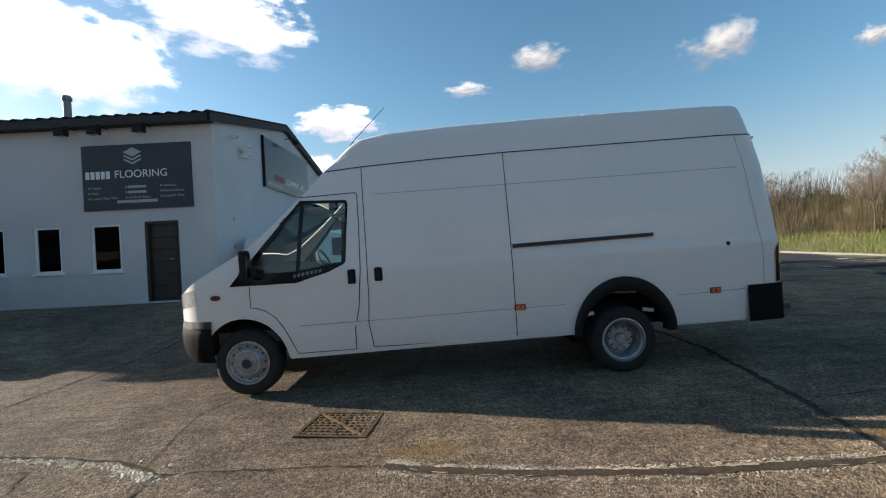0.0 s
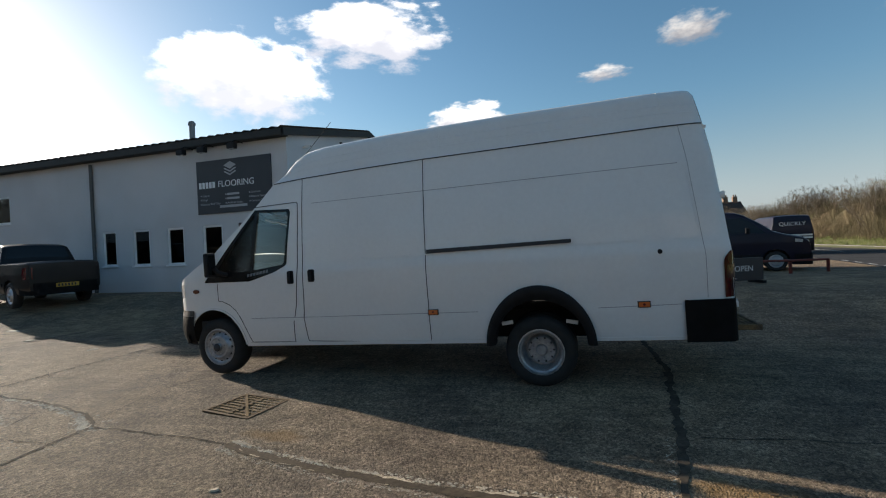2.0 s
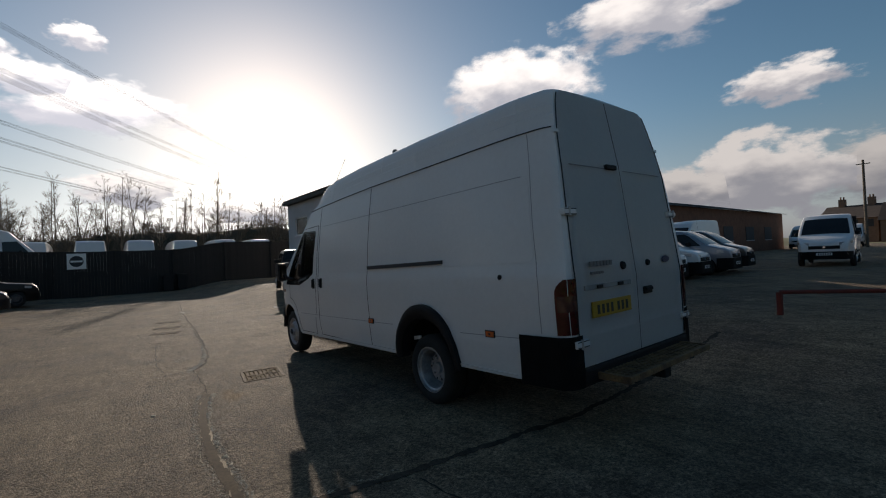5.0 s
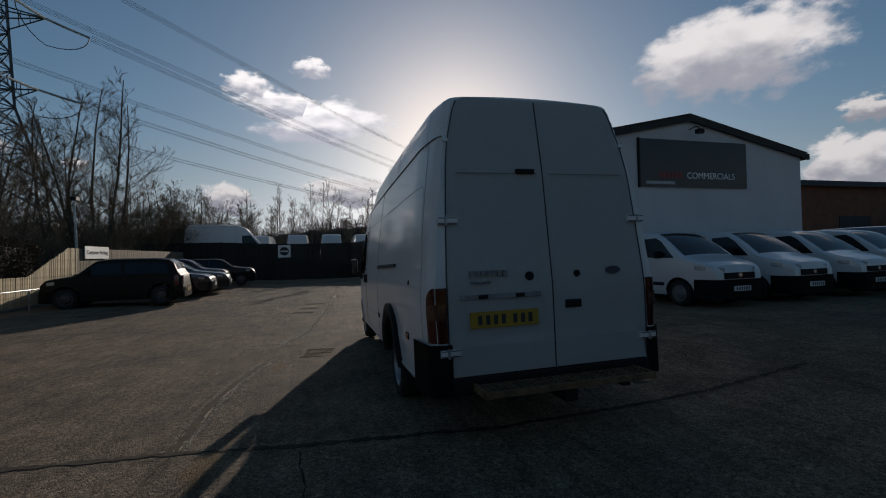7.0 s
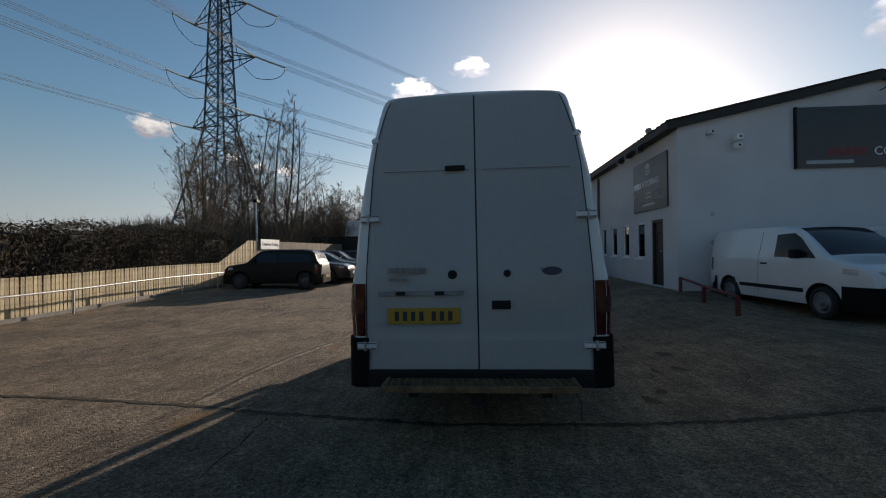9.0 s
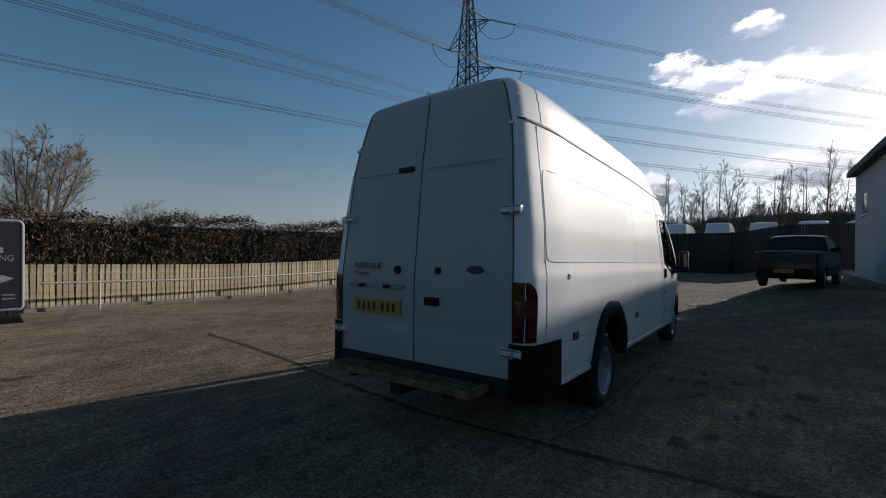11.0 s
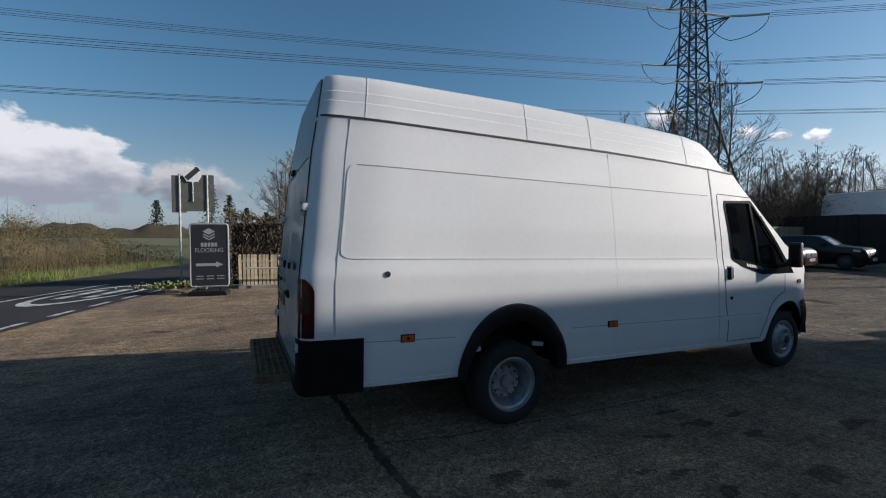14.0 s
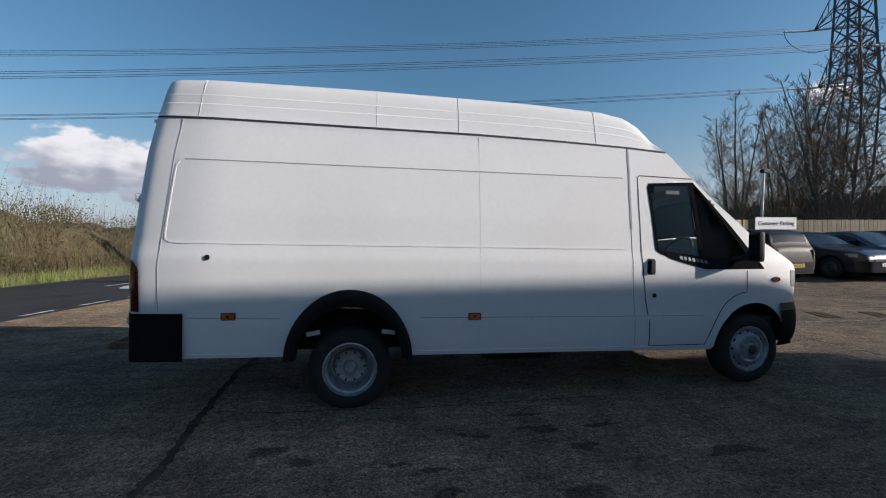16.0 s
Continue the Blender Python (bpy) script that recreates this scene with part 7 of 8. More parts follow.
part("emblem_bar", box(-24.822, -24.818, -4.54, -4.02, 1.93, 2.03), material("white_sign_board", (0.72, 0.72, 0.70)), cs)
for y in (0.0, 0.75):
    bn = thing("waste_bin", "dark wheeled bin beside the fence", "bin", Matrix.Translation((-24.3, y, ground_z(-24.3, y))))
    part("tub", prism([(-0.22, 0.06), (0.22, 0.06), (0.28, 0.95), (-0.28, 0.95)], "x", -0.25, 0.25), BLACK_PLASTIC, bn)
    part("lid", box(-0.30, 0.28, -0.31, 0.31, 0.955, 1.02, 0.02), BLACK_PLASTIC, bn)
    for sy in (-0.2, 0.2):
        part("bin_wheel", lathe([(0, -0.02), (0.09, -0.02), (0.09, 0.02), (0, 0.02)], "y", 14, at=(-0.24, sy, 0.09)), RUBBER, bn)

# ---- pavement sign, road sign ----
PANEL_DARK = material("dark_sign_face", (0.030, 0.031, 0.038), 0.45, vary=0.15, scale=2)
SIGN_WHITE = material("sign_white", (0.75, 0.75, 0.75), 0.5, vary=0.05)
SIGN_GREY = material("sign_grey", (0.38, 0.38, 0.39), 0.5, vary=0.1)
FACE_N = Matrix(((-1, 0, 0, 0), (0, 0, 1, 0), (0, 1, 0, 0), (0, 0, 0, 1)))


def letter_bars(parent, m, n, w, h, gap, mat, depth=0.003):
    for k in range(n):
        b = part("letter_bar", box(k * (w + gap), k * (w + gap) + w, -h / 2, h / 2, 0, depth), mat, parent)
        b.matrix_basis = m


def diamond(parent, m, s, mat):
    """Stacked-tile emblem: three rhombic plates."""
    for k, dz in enumerate((0.0, 0.42, 0.84)):
        b = part("emblem_tile", prism([(-1 * s, dz * s), (0, (dz - 0.5) * s), (1 * s, dz * s), (0, (dz + 0.5) * s)] if k == 2 else [(-1 * s, dz * s), (0, (dz - 0.5) * s), (1 * s, dz * s), (0.8 * s, (dz + 0.1) * s), (0, (dz - 0.3) * s), (-0.8 * s, (dz + 0.1) * s)], "z", 0, 0.003), mat, parent)
        b.matrix_basis = m


pb = thing("pavement_sign", "black advertising pavement sign in a grey frame with an arrow", "sign", Matrix.Translation((6.47, -9.03, ground_z(6.5, -9))) @ Matrix.Rotation(radians(-7), 4, "Z") @ Matrix.Diagonal((0.87, 1, 1, 1)))
FR = material("grey_plastic_frame", (0.30, 0.30, 0.31), 0.45, vary=0.15)
loop = [(sx * (0.43 + 0.08 * math.cos(q_)), 0, (1.75 if sz > 0 else 0.29) + sz * 0.08 * math.sin(q_)) for sx, sz, qs in ((1, 1, steps(0, math.pi / 2, 4)), (-1, 1, steps(math.pi / 2, 0, 4)), (-1, -1, steps(0, math.pi / 2, 4)), (1, -1, steps(math.pi / 2, 0, 4))) for q_ in qs]
bm = tube(loop, 0.032, 8, closed=True)
part("frame", bm, FR, pb)
part("panel", box(-0.48, 0.48, -0.025, 0.025, 0.24, 1.80), PANEL_DARK, pb)
bm = prism([(-0.52, 0.0), (0.52, 0.0), (0.47, 0.12), (-0.47, 0.12)], "y", -0.36, 0.36, bevel=0.02)
part("base", bm, BLACK_PLASTIC, pb)
for sx in (-0.3, 0.3):
    part("spring_leg", tube([(sx, 0, 0.10), (sx, 0, 0.2)], 0.03, 8), BLACK_PLASTIC, pb)
diamond(pb, Matrix.Translation((0, 0.026, 1.50)) @ FACE_N, 0.17, SIGN_GREY)
letter_bars(pb, Matrix.Translation((0.22, 0.026, 1.30)) @ FACE_N, 5, 0.07, 0.10, 0.022, SIGN_GREY)
words("lettering", "FLOORING", 0.155, Matrix.Translation((0, 0.026, 1.15)) @ FACE_N, SIGN_GREY, pb, align="CENTER")
b = part("arrow", prism([(-0.36, -0.035), (0.18, -0.035), (0.18, -0.075), (0.38, 0.0), (0.18, 0.075), (0.18, 0.035), (-0.36, 0.035)], "z", 0, 0.003), SIGN_GREY, pb)
b.matrix_basis = Matrix.Translation((0, 0.026, 0.78)) @ Matrix(((-1, 0, 0, 0), (0, 0, 1, 0), (0, 1, 0, 0), (0, 0, 0, 1)))
for k in range(3):
    for j in range(2):
        part("text_bar", box(-0.40 + k * 0.28, -0.20 + k * 0.28, 0.025, 0.028, 0.40 + 0.07 * j, 0.425 + 0.07 * j), FR, pb)

rs = thing("road_sign", "end-of-limit disc and grey sign backs on two posts", "sign")
BACK = material("grey_sign_back", (0.10, 0.105, 0.09), 0.6, vary=0.25, scale=3)
for px in (7.66, 6.80):
    part("post", tube([(px, -14.0, 0.1), (px, -14.0, 3.85)], 0.038, 10), RAILM, rs)
part("sign_back", box(7.45, 7.90, -14.03, -14.0, 2.50, 3.80, 0.0), BACK, rs)
part("sign_back", box(6.58, 7.05, -14.03, -14.0, 2.55, 3.86, 0.0), BACK, rs)
part("sign_back", box(7.05, 7.45, -14.03, -14.0, 2.55, 3.60, 0.0), BACK, rs)
part("sign_disc", lathe([(0, 0.004), (0.30, 0.004), (0.30, 0)], "y", 32, at=(7.25, -13.95, 3.88)), SIGN_WHITE, rs)
part("diagonal_bar", prism([(7.25 + 0.13, 3.88 + 0.25), (7.25 + 0.25, 3.88 + 0.13), (7.25 - 0.13, 3.88 - 0.25), (7.25 - 0.25, 3.88 - 0.13)], "y", -13.946, -13.943), DARK_GAP, rs).matrix_basis = Matrix.Translation((14.5, 0, 0)) @ Matrix.Diagonal((-1, 1, 1, 1))
part("disc_post", tube([(7.25, -13.98, 2.9), (7.25, -13.98, 3.7)], 0.025, 8), RAILM, rs)

# ---- signs and lamps on the showroom ----
fs = thing("facade_sign", "large dark sign panel with white lettering above the windows", "sign")
part("panel", box(-6.46, -3.87, 5.125, 5.165, 2.63, 4.17), PANEL_DARK, fs)
FRONT = Matrix(((1, 0, 0, 0), (0, 0, -1, 0), (0, 1, 0, 0), (0, 0, 0, 1)))
diamond(fs, Matrix.Translation((-5.25, 5.123, 3.80)) @ FRONT, 0.22, SIGN_GREY)
letter_bars(fs, Matrix.Translation((-6.38, 5.123, 3.46)) @ FRONT, 5, 0.092, 0.18, 0.030, SIGN_WHITE)
words("lettering", "FLOORING", 0.255, Matrix.Translation((-5.70, 5.123, 3.46)) @ FRONT, SIGN_WHITE, fs)
for x, items in ((-6.27, ("Carpet", "Vinyl", "Luxury Vinyl Tiles")), (-5.39, ("", "", "Artificial Grass")), (-4.56, ("Laminate", "Natural Stone", "Ceramic Tiles"))):
    for j, it in enumerate(items):
        z = 3.16 - 0.125 * j
        part("bullet", box(x - 0.06, x - 0.025, 5.119, 5.123, z - 0.02, z + 0.02), SIGN_GREY, fs)
        if it:
            words("lettering", it, 0.088, Matrix.Translation((x, 5.123, z)) @ FRONT, SIGN_GREY, fs)
        else:
            part("text_bar", box(x, x + 0.43, 5.120, 5.123, z - 0.03, z + 0.03), SIGN_GREY, fs)
part("text_bar", box(-5.66, -4.70, 5.120, 5.123, 2.78, 2.85), SIGN_GREY, fs)
gs = thing("gable_sign", "wide dark sign board with white and red lettering on the gable", "sign")
part("panel", box(-3.35, -3.29, 8.08, 12.42, 3.48, 5.02), material("gloss_dark_sign", (0.022, 0.022, 0.026), 0.22, vary=0.15, scale=2), gs)
part("frame", box(-3.35, -3.27, 8.04, 8.08, 3.46, 5.04), BLACK_PLASTIC, gs)
SIDE_E = Matrix(((0, 0, 1, 0), (1, 0, 0, 0), (0, 1, 0, 0), (0, 0, 0, 1)))
words("lettering", "COMMERCIALS", 0.295, Matrix.Translation((-3.29, 9.90, 3.86)) @ SIDE_E, SIGN_WHITE, gs)
letter_bars(gs, Matrix.Translation((-3.29, 8.82, 3.87)) @ SIDE_E, 6, 0.115, 0.20, 0.040, material("dark_red_lettering", (0.22, 0.02, 0.02), 0.5))
part("text_bar", box(-3.29, -3.287, 8.30, 9.42, 3.575, 3.665), SIGN_GREY, gs)


def flood(m, label):
    f = thing("floodlight", label, "lamp", m, "wall floodlights")
    part("arm", tube([(0, 0, 0.12), (0.30, 0, 0.15), (0.42, 0, 0.05)], 0.014, 6), BLACK_PLASTIC, f)
    part("head", box(0.34, 0.50, -0.12, 0.12, -0.12, 0.03, 0.02), BLACK_PLASTIC, f)
    part("lens", box(0.36, 0.48, -0.10, 0.10, -0.126, -0.121), CLEAR_LENS, f)


for x in (-6.58, -5.83, -4.80):
    flood(Matrix.Translation((x, 5.16, 4.44)) @ Matrix.Rotation(radians(-90), 4, "Z"), "black floodlight on an arm above the sign")
flood(Matrix.Translation((-3.35, 10.10, 5.28)), "small floodlight under the gable peak")
for y, z, s in ((5.95, 4.45, 0.05), (6.62, 4.30, 0.09), (6.60, 4.08, 0.07)):
    c = thing("wall_camera", "small white camera unit fixed to the gable wall", "camera")
    part("bracket", box(-3.36, -3.28, y - 0.03, y + 0.03, z - 0.03, z + 0.03), WHITE_PAINT, c)
    part("housing", box(-3.28, -3.10, y - s, y + s, z - s * 0.9, z + s * 0.9, 0.015), WHITE_PAINT, c)
    part("lens", lathe([(0, 0.004), (0.025, 0.004), (0.03, 0)], "x", 12, at=(-3.10, y, z)), BLACK_PLASTIC, c)
for y, z in ((6.05, 2.35), (6.05, 1.62)):
    v = thing("wall_vent", "small round vent on the gable wall", "vent")
    part("grille", lathe([(0, 0.012), (0.05, 0.012), (0.06, 0)], "x", 14, at=(-3.36, y, z)), SIGN_GREY, v)

# ---- red knee rail, open board ----
REDP = material("faded_red_paint", (0.16, 0.022, 0.012), 0.8, vary=0.35, scale=5, tint=(0.10, 0.02, 0.014))


def knee_rail(points):
    r = thing("knee_rail", "faded red metal knee rail on short posts", "barrier")
    for (xa, ya), (xb, yb) in zip(points, points[1:]):
        part("rail", tube([(xa, ya, ground_z(xa, ya) + 0.36), (xb, yb, ground_z(xb, yb) + 0.36)], 0.032, 8), REDP, r)
    for x, y in points:
        part("post", tube([(x, y, ground_z(x, y) - 0.02), (x, y, ground_z(x, y) + 0.36)], 0.045, 8), REDP, r)


knee_rail([(-3.2, 5.15), (-1.7, 5.0), (-0.15, 4.85)])
knee_rail([(5.05, 5.05), (6.5, 5.75), (8.5, 7.8), (9.7, 9.0), (11.1, 10.2)])
ob_ = thing("open_board", "low black notice board with a white word on two feet", "sign", Matrix.Translation((7.42, 5.55, ground_z(7.42, 5.55))) @ Matrix.Rotation(radians(24), 4, "Z"))
part("panel", box(-0.54, 0.54, -0.025, 0.025, 0.06, 0.54, 0.004), PANEL_DARK, ob_)
for sx in (-0.4, 0.4):
    part("foot", box(sx - 0.04, sx + 0.04, -0.2, 0.2, 0.0, 0.06), BLACK_PLASTIC, ob_)
words("lettering", "OPEN", 0.17, Matrix.Translation((-0.14, -0.026, 0.31)) @ FRONT, SIGN_WHITE, ob_)
part("trim", box(-0.5, -0.1, -0.028, -0.025, 0.10, 0.12), SIGN_GREY, ob_)

# ---- brick workshop beyond ----
wk = thing("brick_workshop", "long low brown brick workshop with a grey sheet roof", "building")
BRICK = material("brown_brick", (0.17, 0.075, 0.045), 0.9, vary=0.3, scale=3, bump=0.4, bump_scale=20)
ROOFG = material("grey_sheet_roof", (0.16, 0.15, 0.14), 0.85, vary=0.35, scale=1.2)
part("wall", box(-24, -8.5, 20.5, 62, -0.2, 4.6), BRICK, wk)
for s in (0, 1):
    xa, xb = ((-8.1, -16.25), (-24.4, -16.25))[s]
    bm = sheet(lambda y, t: (xa + (xb - xa) * t, y, 4.55 + 1.9 * t + 0.03 * math.cos(y * 20)), steps(20.2, 62.3, 320), (0, 1))
    bmesh.ops.solidify(bm, geom=bm.faces[:], thickness=0.05)
    part("roof", bm, ROOFG, wk)
part("gable_infill", prism([(-24, 4.6), (-8.5, 4.6), (-16.25, 6.4)], "y", 20.5, 20.7), BRICK, wk)
for k in range(6):
    y = 25 + k * 6
    w = part("window", box(-8.5, -8.46, y, y + 2.4, 1.6, 3.0), DARK_GAP, wk)
    part("frame", box(-8.46, -8.43, y - 0.05, y + 2.45, 1.52, 1.60), SIGN_GREY, w)

# ---- distant village ----
HROOF = material("dark_tile_roof", (0.055, 0.04, 0.034), 0.9, vary=0.3, scale=2)
HWALL = material("far_brick", (0.20, 0.12, 0.08), 0.9, vary=0.2, scale=2)


def cottage(x, y, w, d, eave, ridge, turn, chimneys=2):
    h = thing("cottage", "distant brick house with a dark tiled roof and chimneys", "house", Matrix.Translation((x, y, land_z(x, y) - 0.3)) @ Matrix.Rotation(radians(turn), 4, "Z"))
    part("wall", box(-w / 2, w / 2, -d / 2, d / 2, 0, eave), HWALL, h)
    part("roof", prism([(-d / 2 - 0.4, eave - 0.1), (d / 2 + 0.4, eave - 0.1), (0, ridge)], "x", -w / 2 - 0.3, w / 2 + 0.3), HROOF, h)
    for k in range(chimneys):
        cx = -w / 2 + w * (k + 0.5) / chimneys
        c = part("chimney", box(cx - 0.5, cx + 0.5, -0.4, 0.4, ridge - 0.8, ridge + 1.3), HWALL, h)
        for q in (-0.25, 0.25):
            part("chimney_pot", tube([(cx + q, 0, ridge + 1.3), (cx + q, 0, ridge + 1.8)], 0.14, 8), HWALL, c)
    for k in range(4):
        wx = -w / 2 + w * (k + 0.5) / 4
        part("window", box(wx - 0.5, wx + 0.5, -d / 2 - 0.03, -d / 2, 3.2, 4.6), DARK_GAP, h)


cottage(40.6, 124, 9, 7, 5.0, 8.7, 8, 4)
cottage(-8.8, 113, 9, 8, 5.0, 7.6, -14)
cottage(1.5, 108, 12, 7, 4.4, 7.6, -6, 2)
cottage(21.0, 128, 14, 7, 4.2, 7.2, 4, 3)
ch = thing("chapel", "distant dark chapel with a small spire", "church", Matrix.Translation((9.8, 116, land_z(9.8, 116) + 0.6)))
part("nave", box(-4, 4, 0, 9, 0, 4.5), HWALL, ch)
part("roof", prism([(-4.4, 4.4), (4.4, 4.4), (0, 8.8)], "y", -0.3, 9.3), HROOF, ch)
part("spire", lathe([(0.9, 7.6), (0.75, 9.6), (0.25, 10.4), (0.05, 12.0), (0, 12.0)], "z", 8), HROOF, ch)
for x, y, z in ((-1.4, 64, 9.8), (11.8, 50.3, 8.2), (11.3, 90, 9.8)):
    p = thing("utility_pole", "dark timber utility pole", "pole", Matrix.Translation((x, y, land_z(x, y))))
    part("pole", tube([(0, 0, -0.2), (0, 0, z)], [0.16, 0.11], 8), BARK, p)
    part("cross_arm", box(-0.6, 0.6, -0.05, 0.05, z - 0.5, z - 0.4), BARK, p)
fp = thing("footpath_post", "pale timber fingerpost on the verge", "post", Matrix.Translation((road_x(14) + HALF + 3.0, 14.0, land_z(road_x(14) + HALF + 3.0, 14.0))))
part("post", box(-0.07, 0.07, -0.07, 0.07, -0.1, 2.2, 0.01), WOOD, fp)
part("finger", prism([(0.05, 1.85), (0.8, 1.85), (0.9, 1.94), (0.8, 2.03), (0.05, 2.03)], "y", -0.02, 0.02), GREYWOOD, fp)

# ---- pylon and power lines ----
PYLON_STEEL = material("weathered_pylon_steel", (0.10, 0.115, 0.13), 0.6, metal=0.4, vary=0.25, scale=1)
PX, PY, PZ = -52.0, -37.4, land_z(-52, -37.4) - 0.3
AXIS = Vector((0.92, -0.39, 0))
ACROSS = Vector((0.39, 0.92, 0))
RUN = {1: Vector((0.9934, -0.114, 0.015)), -1: Vector((-0.770, 0.636, 0.02))}
HALFW = [(0, 5.6), (10, 3.3), (18.5, 1.55), (27, 1.25), (35, 1.0), (42, 0.45)]
pylon = thing("pylon", "tall steel lattice electricity pylon with three crossarms", "pylon", Matrix.Translation((PX, PY, PZ)))


def corner(i, z):
    w = lerp_table(HALFW, z)
    sx, sy = ((1, 1), (1, -1), (-1, -1), (-1, 1))[i % 4]
    return ACROSS * (sx * w) + AXIS * (sy * w) + Vector((0, 0, z))


for i in range(4):
    part("leg", tube([corner(i, z) for z in (0, 10, 18.5, 27, 35, 42)], 0.16, 4), PYLON_STEEL, pylon)
levels_ = [0, 5.5, 10, 13.5, 16.2, 18.5, 20.6, 22.7, 24.8, 27, 29, 31, 33, 35, 37.4, 40, 42]
for i in range(4):
    bm = bmesh.new()
    for a, b in zip(levels_, levels_[1:]):
        tube([corner(i, a), corner(i + 1, b)], 0.075, 4, bm)
        tube([corner(i + 1, a), corner(i, b)], 0.075, 4, bm)
        tube([corner(i, b), corner(i + 1, b)], 0.07, 4, bm)
    tagged(part("bracing", bm, PYLON_STEEL, pylon), kind="stuff")
ARMS = [(19.6, 6.6), (27.4, 7.6), (35.2, 6.0)]
WIRE = material("dark_conductor", (0.05, 0.055, 0.065), 0.6)
CERAMIC = material("glass_insulator", (0.45, 0.5, 0.52), 0.25)
wire_ends = []
for z, reach in ARMS:
    for s in (-1, 1):
        tip = ACROSS * (s * reach) + Vector((0, 0, z))
        bm = bmesh.new()
        for q in (-1, 1):
            w = lerp_table(HALFW, z)
            root = ACROSS * (s * w) + AXIS * (q * w)
            tube([root + Vector((0, 0, z)), tip], 0.09, 4, bm)
            w2 = lerp_table(HALFW, z + 2.1)
            tube([ACROSS * (s * w2) + AXIS * (q * w2) + Vector((0, 0, z + 2.1)), tip], 0.08, 4, bm)
            for f in (0.3, 0.6):
                lo = (root + Vector((0, 0, z))).lerp(tip, f)
                hi = (ACROSS * (s * w2) + AXIS * (q * w2) + Vector((0, 0, z + 2.1))).lerp(tip, f)
                tube([lo, hi], 0.05, 4, bm)
        part("crossarm", bm, PYLON_STEEL, pylon)
        for q in (-1, 1):
            end = tip + RUN[q] * 4.2 + Vector((0, 0, -0.35))
            part("insulator_string", tube([tip, tip.lerp(end, 0.5) + Vector((0, 0, -0.05)), end], 0.13, 6), CERAMIC, pylon)
            wire_ends.append((end + Vector((PX, PY, PZ)), q))
        loop = [tip + (RUN[1] if math.cos(a) > 0 else RUN[-1]) * (4.2 * abs(math.cos(a))) + Vector((0, 0, -0.35 - 2.6 * math.sin(a))) for a in steps(0, math.pi, 12)]
        part("jumper_loop", tube(loop, 0.05, 4), WIRE, pylon)
for end, q in wire_ends:
    far = end + RUN[q] * 320
    line = thing("power_line", "bundle of dark overhead conductors in the sky", "power line", group="overhead power lines")
    for dz, dy in ((0.22, 0.22), (-0.22, 0.22), (0.22, -0.22), (-0.22, -0.22)):
        pts = []
        for t in steps(0, 1, 26):
            p = end.lerp(far, t) + Vector((0, 0, -7.0 * 4 * t * (1 - t))) + ACROSS * dy + Vector((0, 0, dz))
            pts.append(p)
        part("conductor", tube(pts, 0.026, 3), WIRE, line)

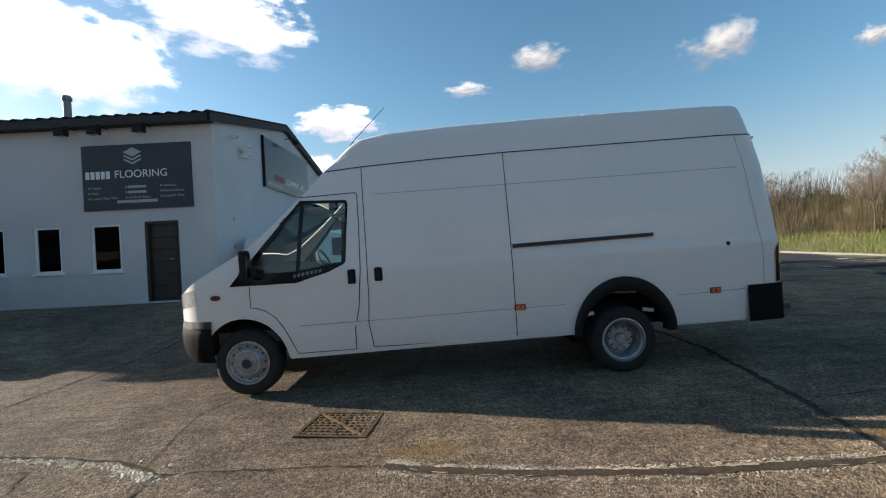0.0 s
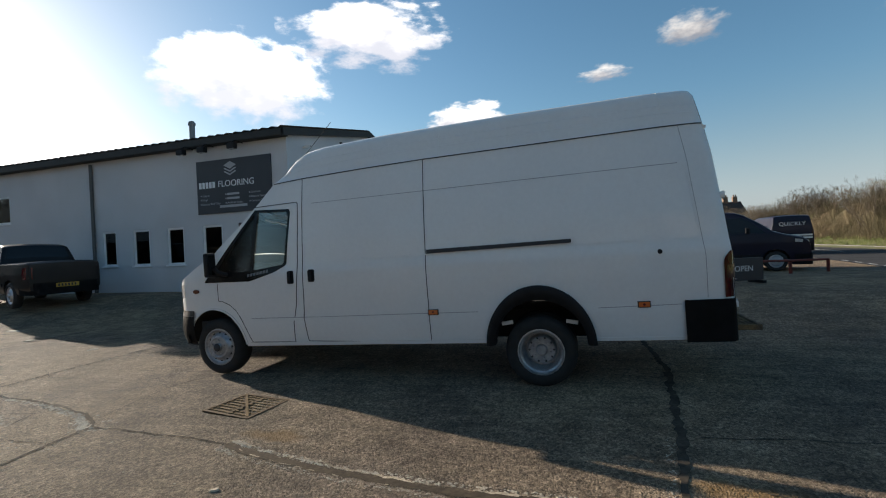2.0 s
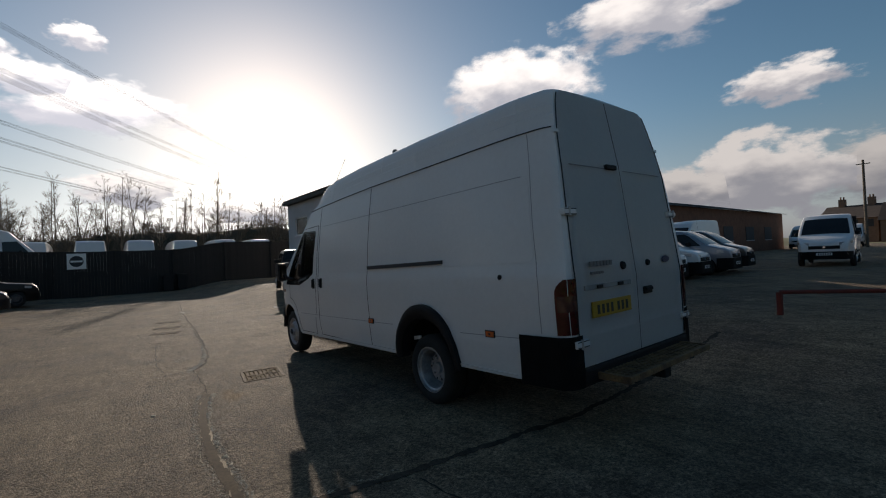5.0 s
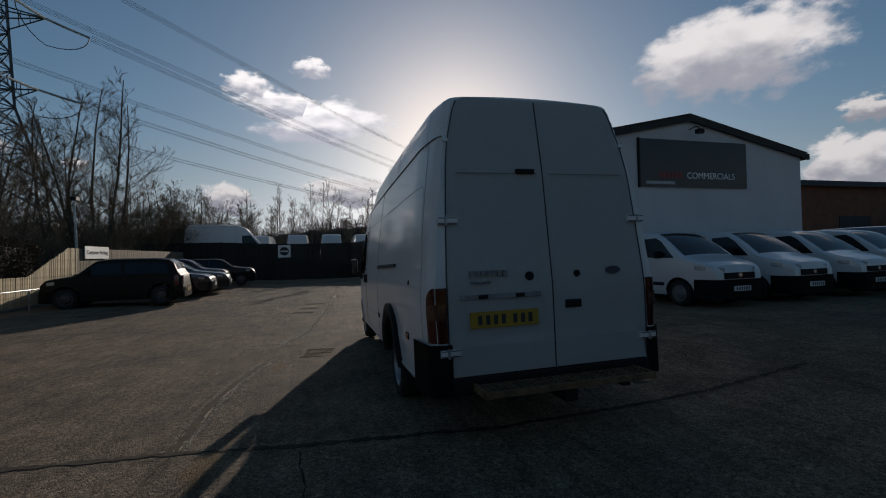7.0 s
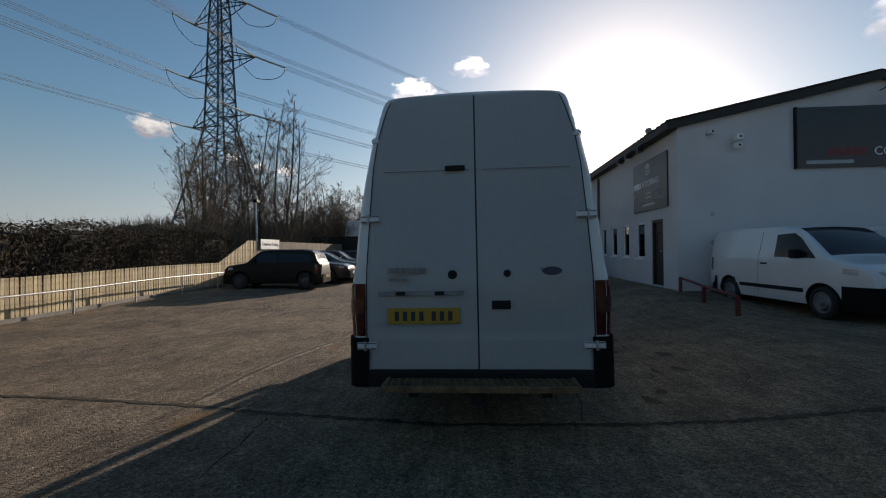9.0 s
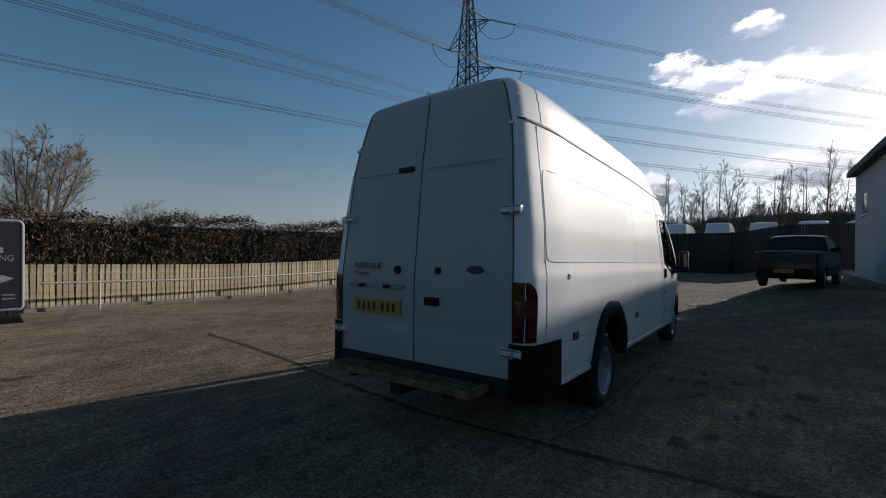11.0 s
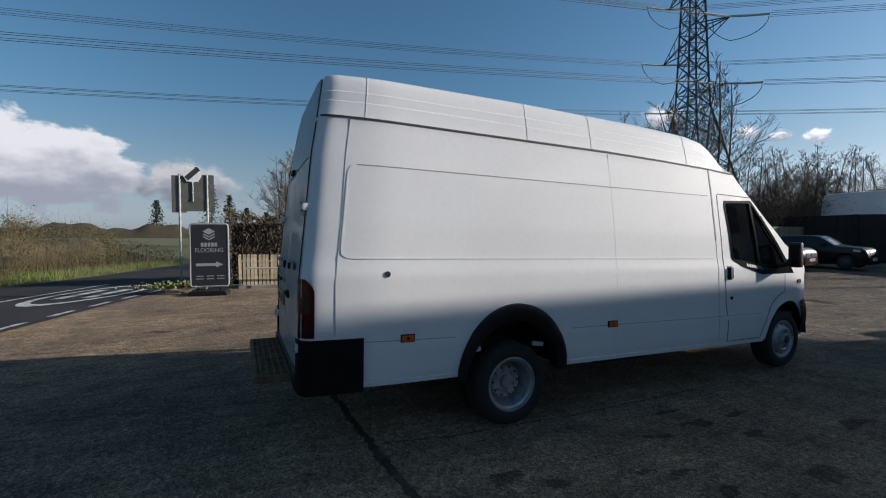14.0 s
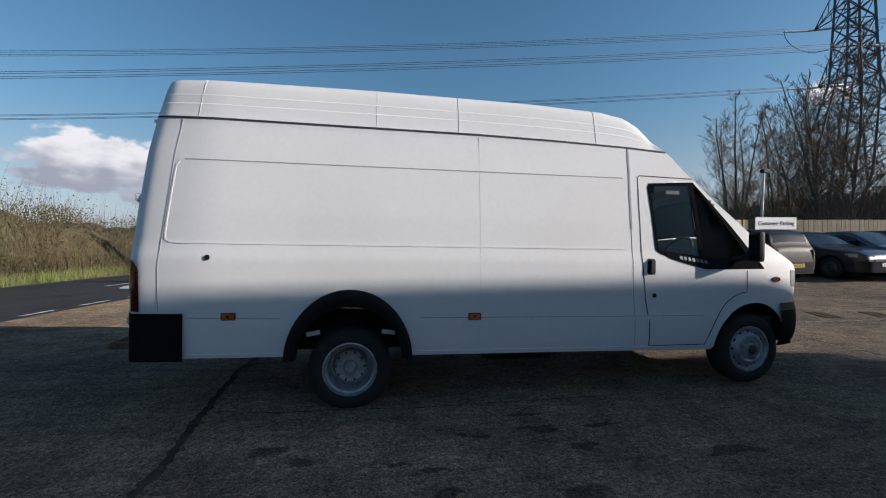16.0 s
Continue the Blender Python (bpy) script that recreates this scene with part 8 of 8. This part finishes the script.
# ---- clouds, far off in the sky ----
def cloud_material(seed, lit, shade, soft):
    m = bpy.data.materials.new("cloud")
    m.use_nodes = True
    nt = m.node_tree
    nt.nodes.remove(nt.nodes["Principled BSDF"])
    out = nt.nodes["Material Output"]
    N, Lk = nt.nodes.new, nt.links.new
    co = N("ShaderNodeTexCoord")
    off = N("ShaderNodeVectorMath")
    off.operation = "ADD"
    off.inputs[1].default_value = (seed * 7.3, seed * 3.1, seed * 1.7)
    Lk(co.outputs["Object"], off.inputs[0])
    n1 = N("ShaderNodeTexNoise")
    n1.inputs["Scale"].default_value, n1.inputs["Detail"].default_value, n1.inputs["Roughness"].default_value = 2.1, 9, 0.56
    Lk(off.outputs["Vector"], n1.inputs["Vector"])
    ln = N("ShaderNodeVectorMath")
    ln.operation = "LENGTH"
    sq = N("ShaderNodeVectorMath")
    sq.operation = "MULTIPLY"
    sq.inputs[1].default_value = (1.0, 1.12, 0)
    Lk(co.outputs["Object"], sq.inputs[0])
    Lk(sq.outputs["Vector"], ln.inputs[0])
    # density: noise minus distance from the middle
    d = N("ShaderNodeMath")
    d.operation = "MULTIPLY_ADD"
    d.inputs[1].default_value, d.inputs[2].default_value = -0.66, 0.42
    Lk(ln.outputs["Value"], d.inputs[0])
    a = N("ShaderNodeMath")
    a.operation = "ADD"
    Lk(d.outputs["Value"], a.inputs[0])
    Lk(n1.outputs["Fac"], a.inputs[1])
    al = N("ShaderNodeMapRange")
    al.interpolation_type = "SMOOTHSTEP"
    al.inputs["From Min"].default_value, al.inputs["From Max"].default_value = 0.36, 0.40 + 1.6 * soft
    Lk(a.outputs["Value"], al.inputs["Value"])
    sep = N("ShaderNodeSeparateXYZ")
    Lk(co.outputs["Object"], sep.inputs["Vector"])
    n2 = N("ShaderNodeTexNoise")
    n2.inputs["Scale"].default_value, n2.inputs["Detail"].default_value = 2.6, 7
    Lk(off.outputs["Vector"], n2.inputs["Vector"])
    mm = N("ShaderNodeMath")
    mm.operation = "MULTIPLY_ADD"
    mm.inputs[1].default_value = 1.6
    Lk(n2.outputs["Fac"], mm.inputs[0])
    Lk(sep.outputs["Y"], mm.inputs[2])
    sh = N("ShaderNodeMapRange")
    sh.interpolation_type = "SMOOTHSTEP"
    sh.inputs["From Min"].default_value, sh.inputs["From Max"].default_value = 0.35, 1.25
    Lk(mm.outputs["Value"], sh.inputs["Value"])
    mix = N("ShaderNodeMix")
    mix.data_type = "RGBA"
    mix.inputs["A"].default_value, mix.inputs["B"].default_value = (*shade, 1), (*lit, 1)
    Lk(sh.outputs["Result"], mix.inputs["Factor"])
    em = N("ShaderNodeEmission")
    Lk(mix.outputs["Result"], em.inputs["Color"])
    tr = N("ShaderNodeBsdfTransparent")
    ms = N("ShaderNodeMixShader")
    Lk(al.outputs["Result"], ms.inputs["Fac"])
    Lk(tr.outputs["BSDF"], ms.inputs[1])
    Lk(em.outputs["Emission"], ms.inputs[2])
    Lk(ms.outputs["Shader"], out.inputs["Surface"])
    return m


CLOUDS = [  # azimuth, elevation, width, height in degrees, brightness, softness
    (131.0, 20.3, 21, 12.8, 1.5, 0.10), (115.0, 26.0, 21, 10, 1.35, 0.10), (102.5, 15.9, 12.5, 6.0, 1.15, 0.10),
    (76.5, 22.2, 8.5, 4.6, 0.62, 0.25), (85.5, 19.5, 7.5, 2.7, 0.75, 0.25), (56.5, 19.8, 9.5, 6.2, 0.60, 0.25),
    (44.4, 17.0, 3.6, 3.0, 0.6, 0.25), (86.9, 12.7, 5.6, 3.1, 0.75, 0.25), (91.0, 6.4, 26, 11.5, 0.66, 0.05), (104.0, 7.0, 20, 11.5, 0.85, 0.05),
    (112, 6.0, 16, 8, 0.75, 0.08), (121.0, 7.6, 12, 8, 1.3, 0.08), (119.6, 12.6, 5.5, 3.6, 1.2, 0.10), (179.3, 16.6, 19, 8.5, 2.1, 0.12), (-175.3, 18.5, 12.1, 5.0, 2.1, 0.12),
    (-171.6, 20.2, 6.8, 4.2, 1.9, 0.12), (-179.2, 22.8, 5.6, 3.5, 1.9, 0.12), (-169.0, 7.2, 7.5, 5.4, 1.3, 0.10), (177.0, 8.2, 12, 6.4, 1.4, 0.1),
    (-72, 7.4, 21, 12.5, 0.84, 0.04), (-61, 8.0, 16, 9, 0.80, 0.06), (-84.5, 6.2, 12.5, 8, 0.60, 0.14), (-155.3, 9.9, 3.0, 2.2, 1.2, 0.14), (-149.6, 11.0, 2.9, 2.1, 1.0, 0.16), (-152.3, 10.4, 2.7, 1.7, 1.0, 0.16),
    (-141.2, 13.7, 6.0, 3.7, 0.9, 0.16), (165, 6.0, 16, 5, 1.4, 0.15), (128, 5.0, 14, 6, 1.2, 0.1),
]
for i, (az, el, w, h, bright, soft) in enumerate(CLOUDS):
    bright, soft = bright * 0.68, soft + 0.015
    D_ = 2200
    az_, el_ = radians(az), radians(el)
    at = Vector((math.cos(az_) * math.cos(el_), math.sin(az_) * math.cos(el_), math.sin(el_))) * D_
    bm = sheet(lambda u, v: (u, v, 0), (-1, 1), (-1, 1))
    ob = part("cloud", bm, cloud_material(i + 1, (bright, bright, bright), (bright * 0.42, bright * 0.45, bright * 0.52), soft))
    q = (-at).to_track_quat("Z", "Y")
    ob.matrix_world = Matrix.Translation(at) @ q.to_matrix().to_4x4() @ Matrix.Diagonal((math.tan(radians(w / 2)) * D_, math.tan(radians(h / 2)) * D_, 1, 1))
    tagged(ob, "white cumulus cloud in a blue winter sky", "cloud", "clouds", kind="structure")
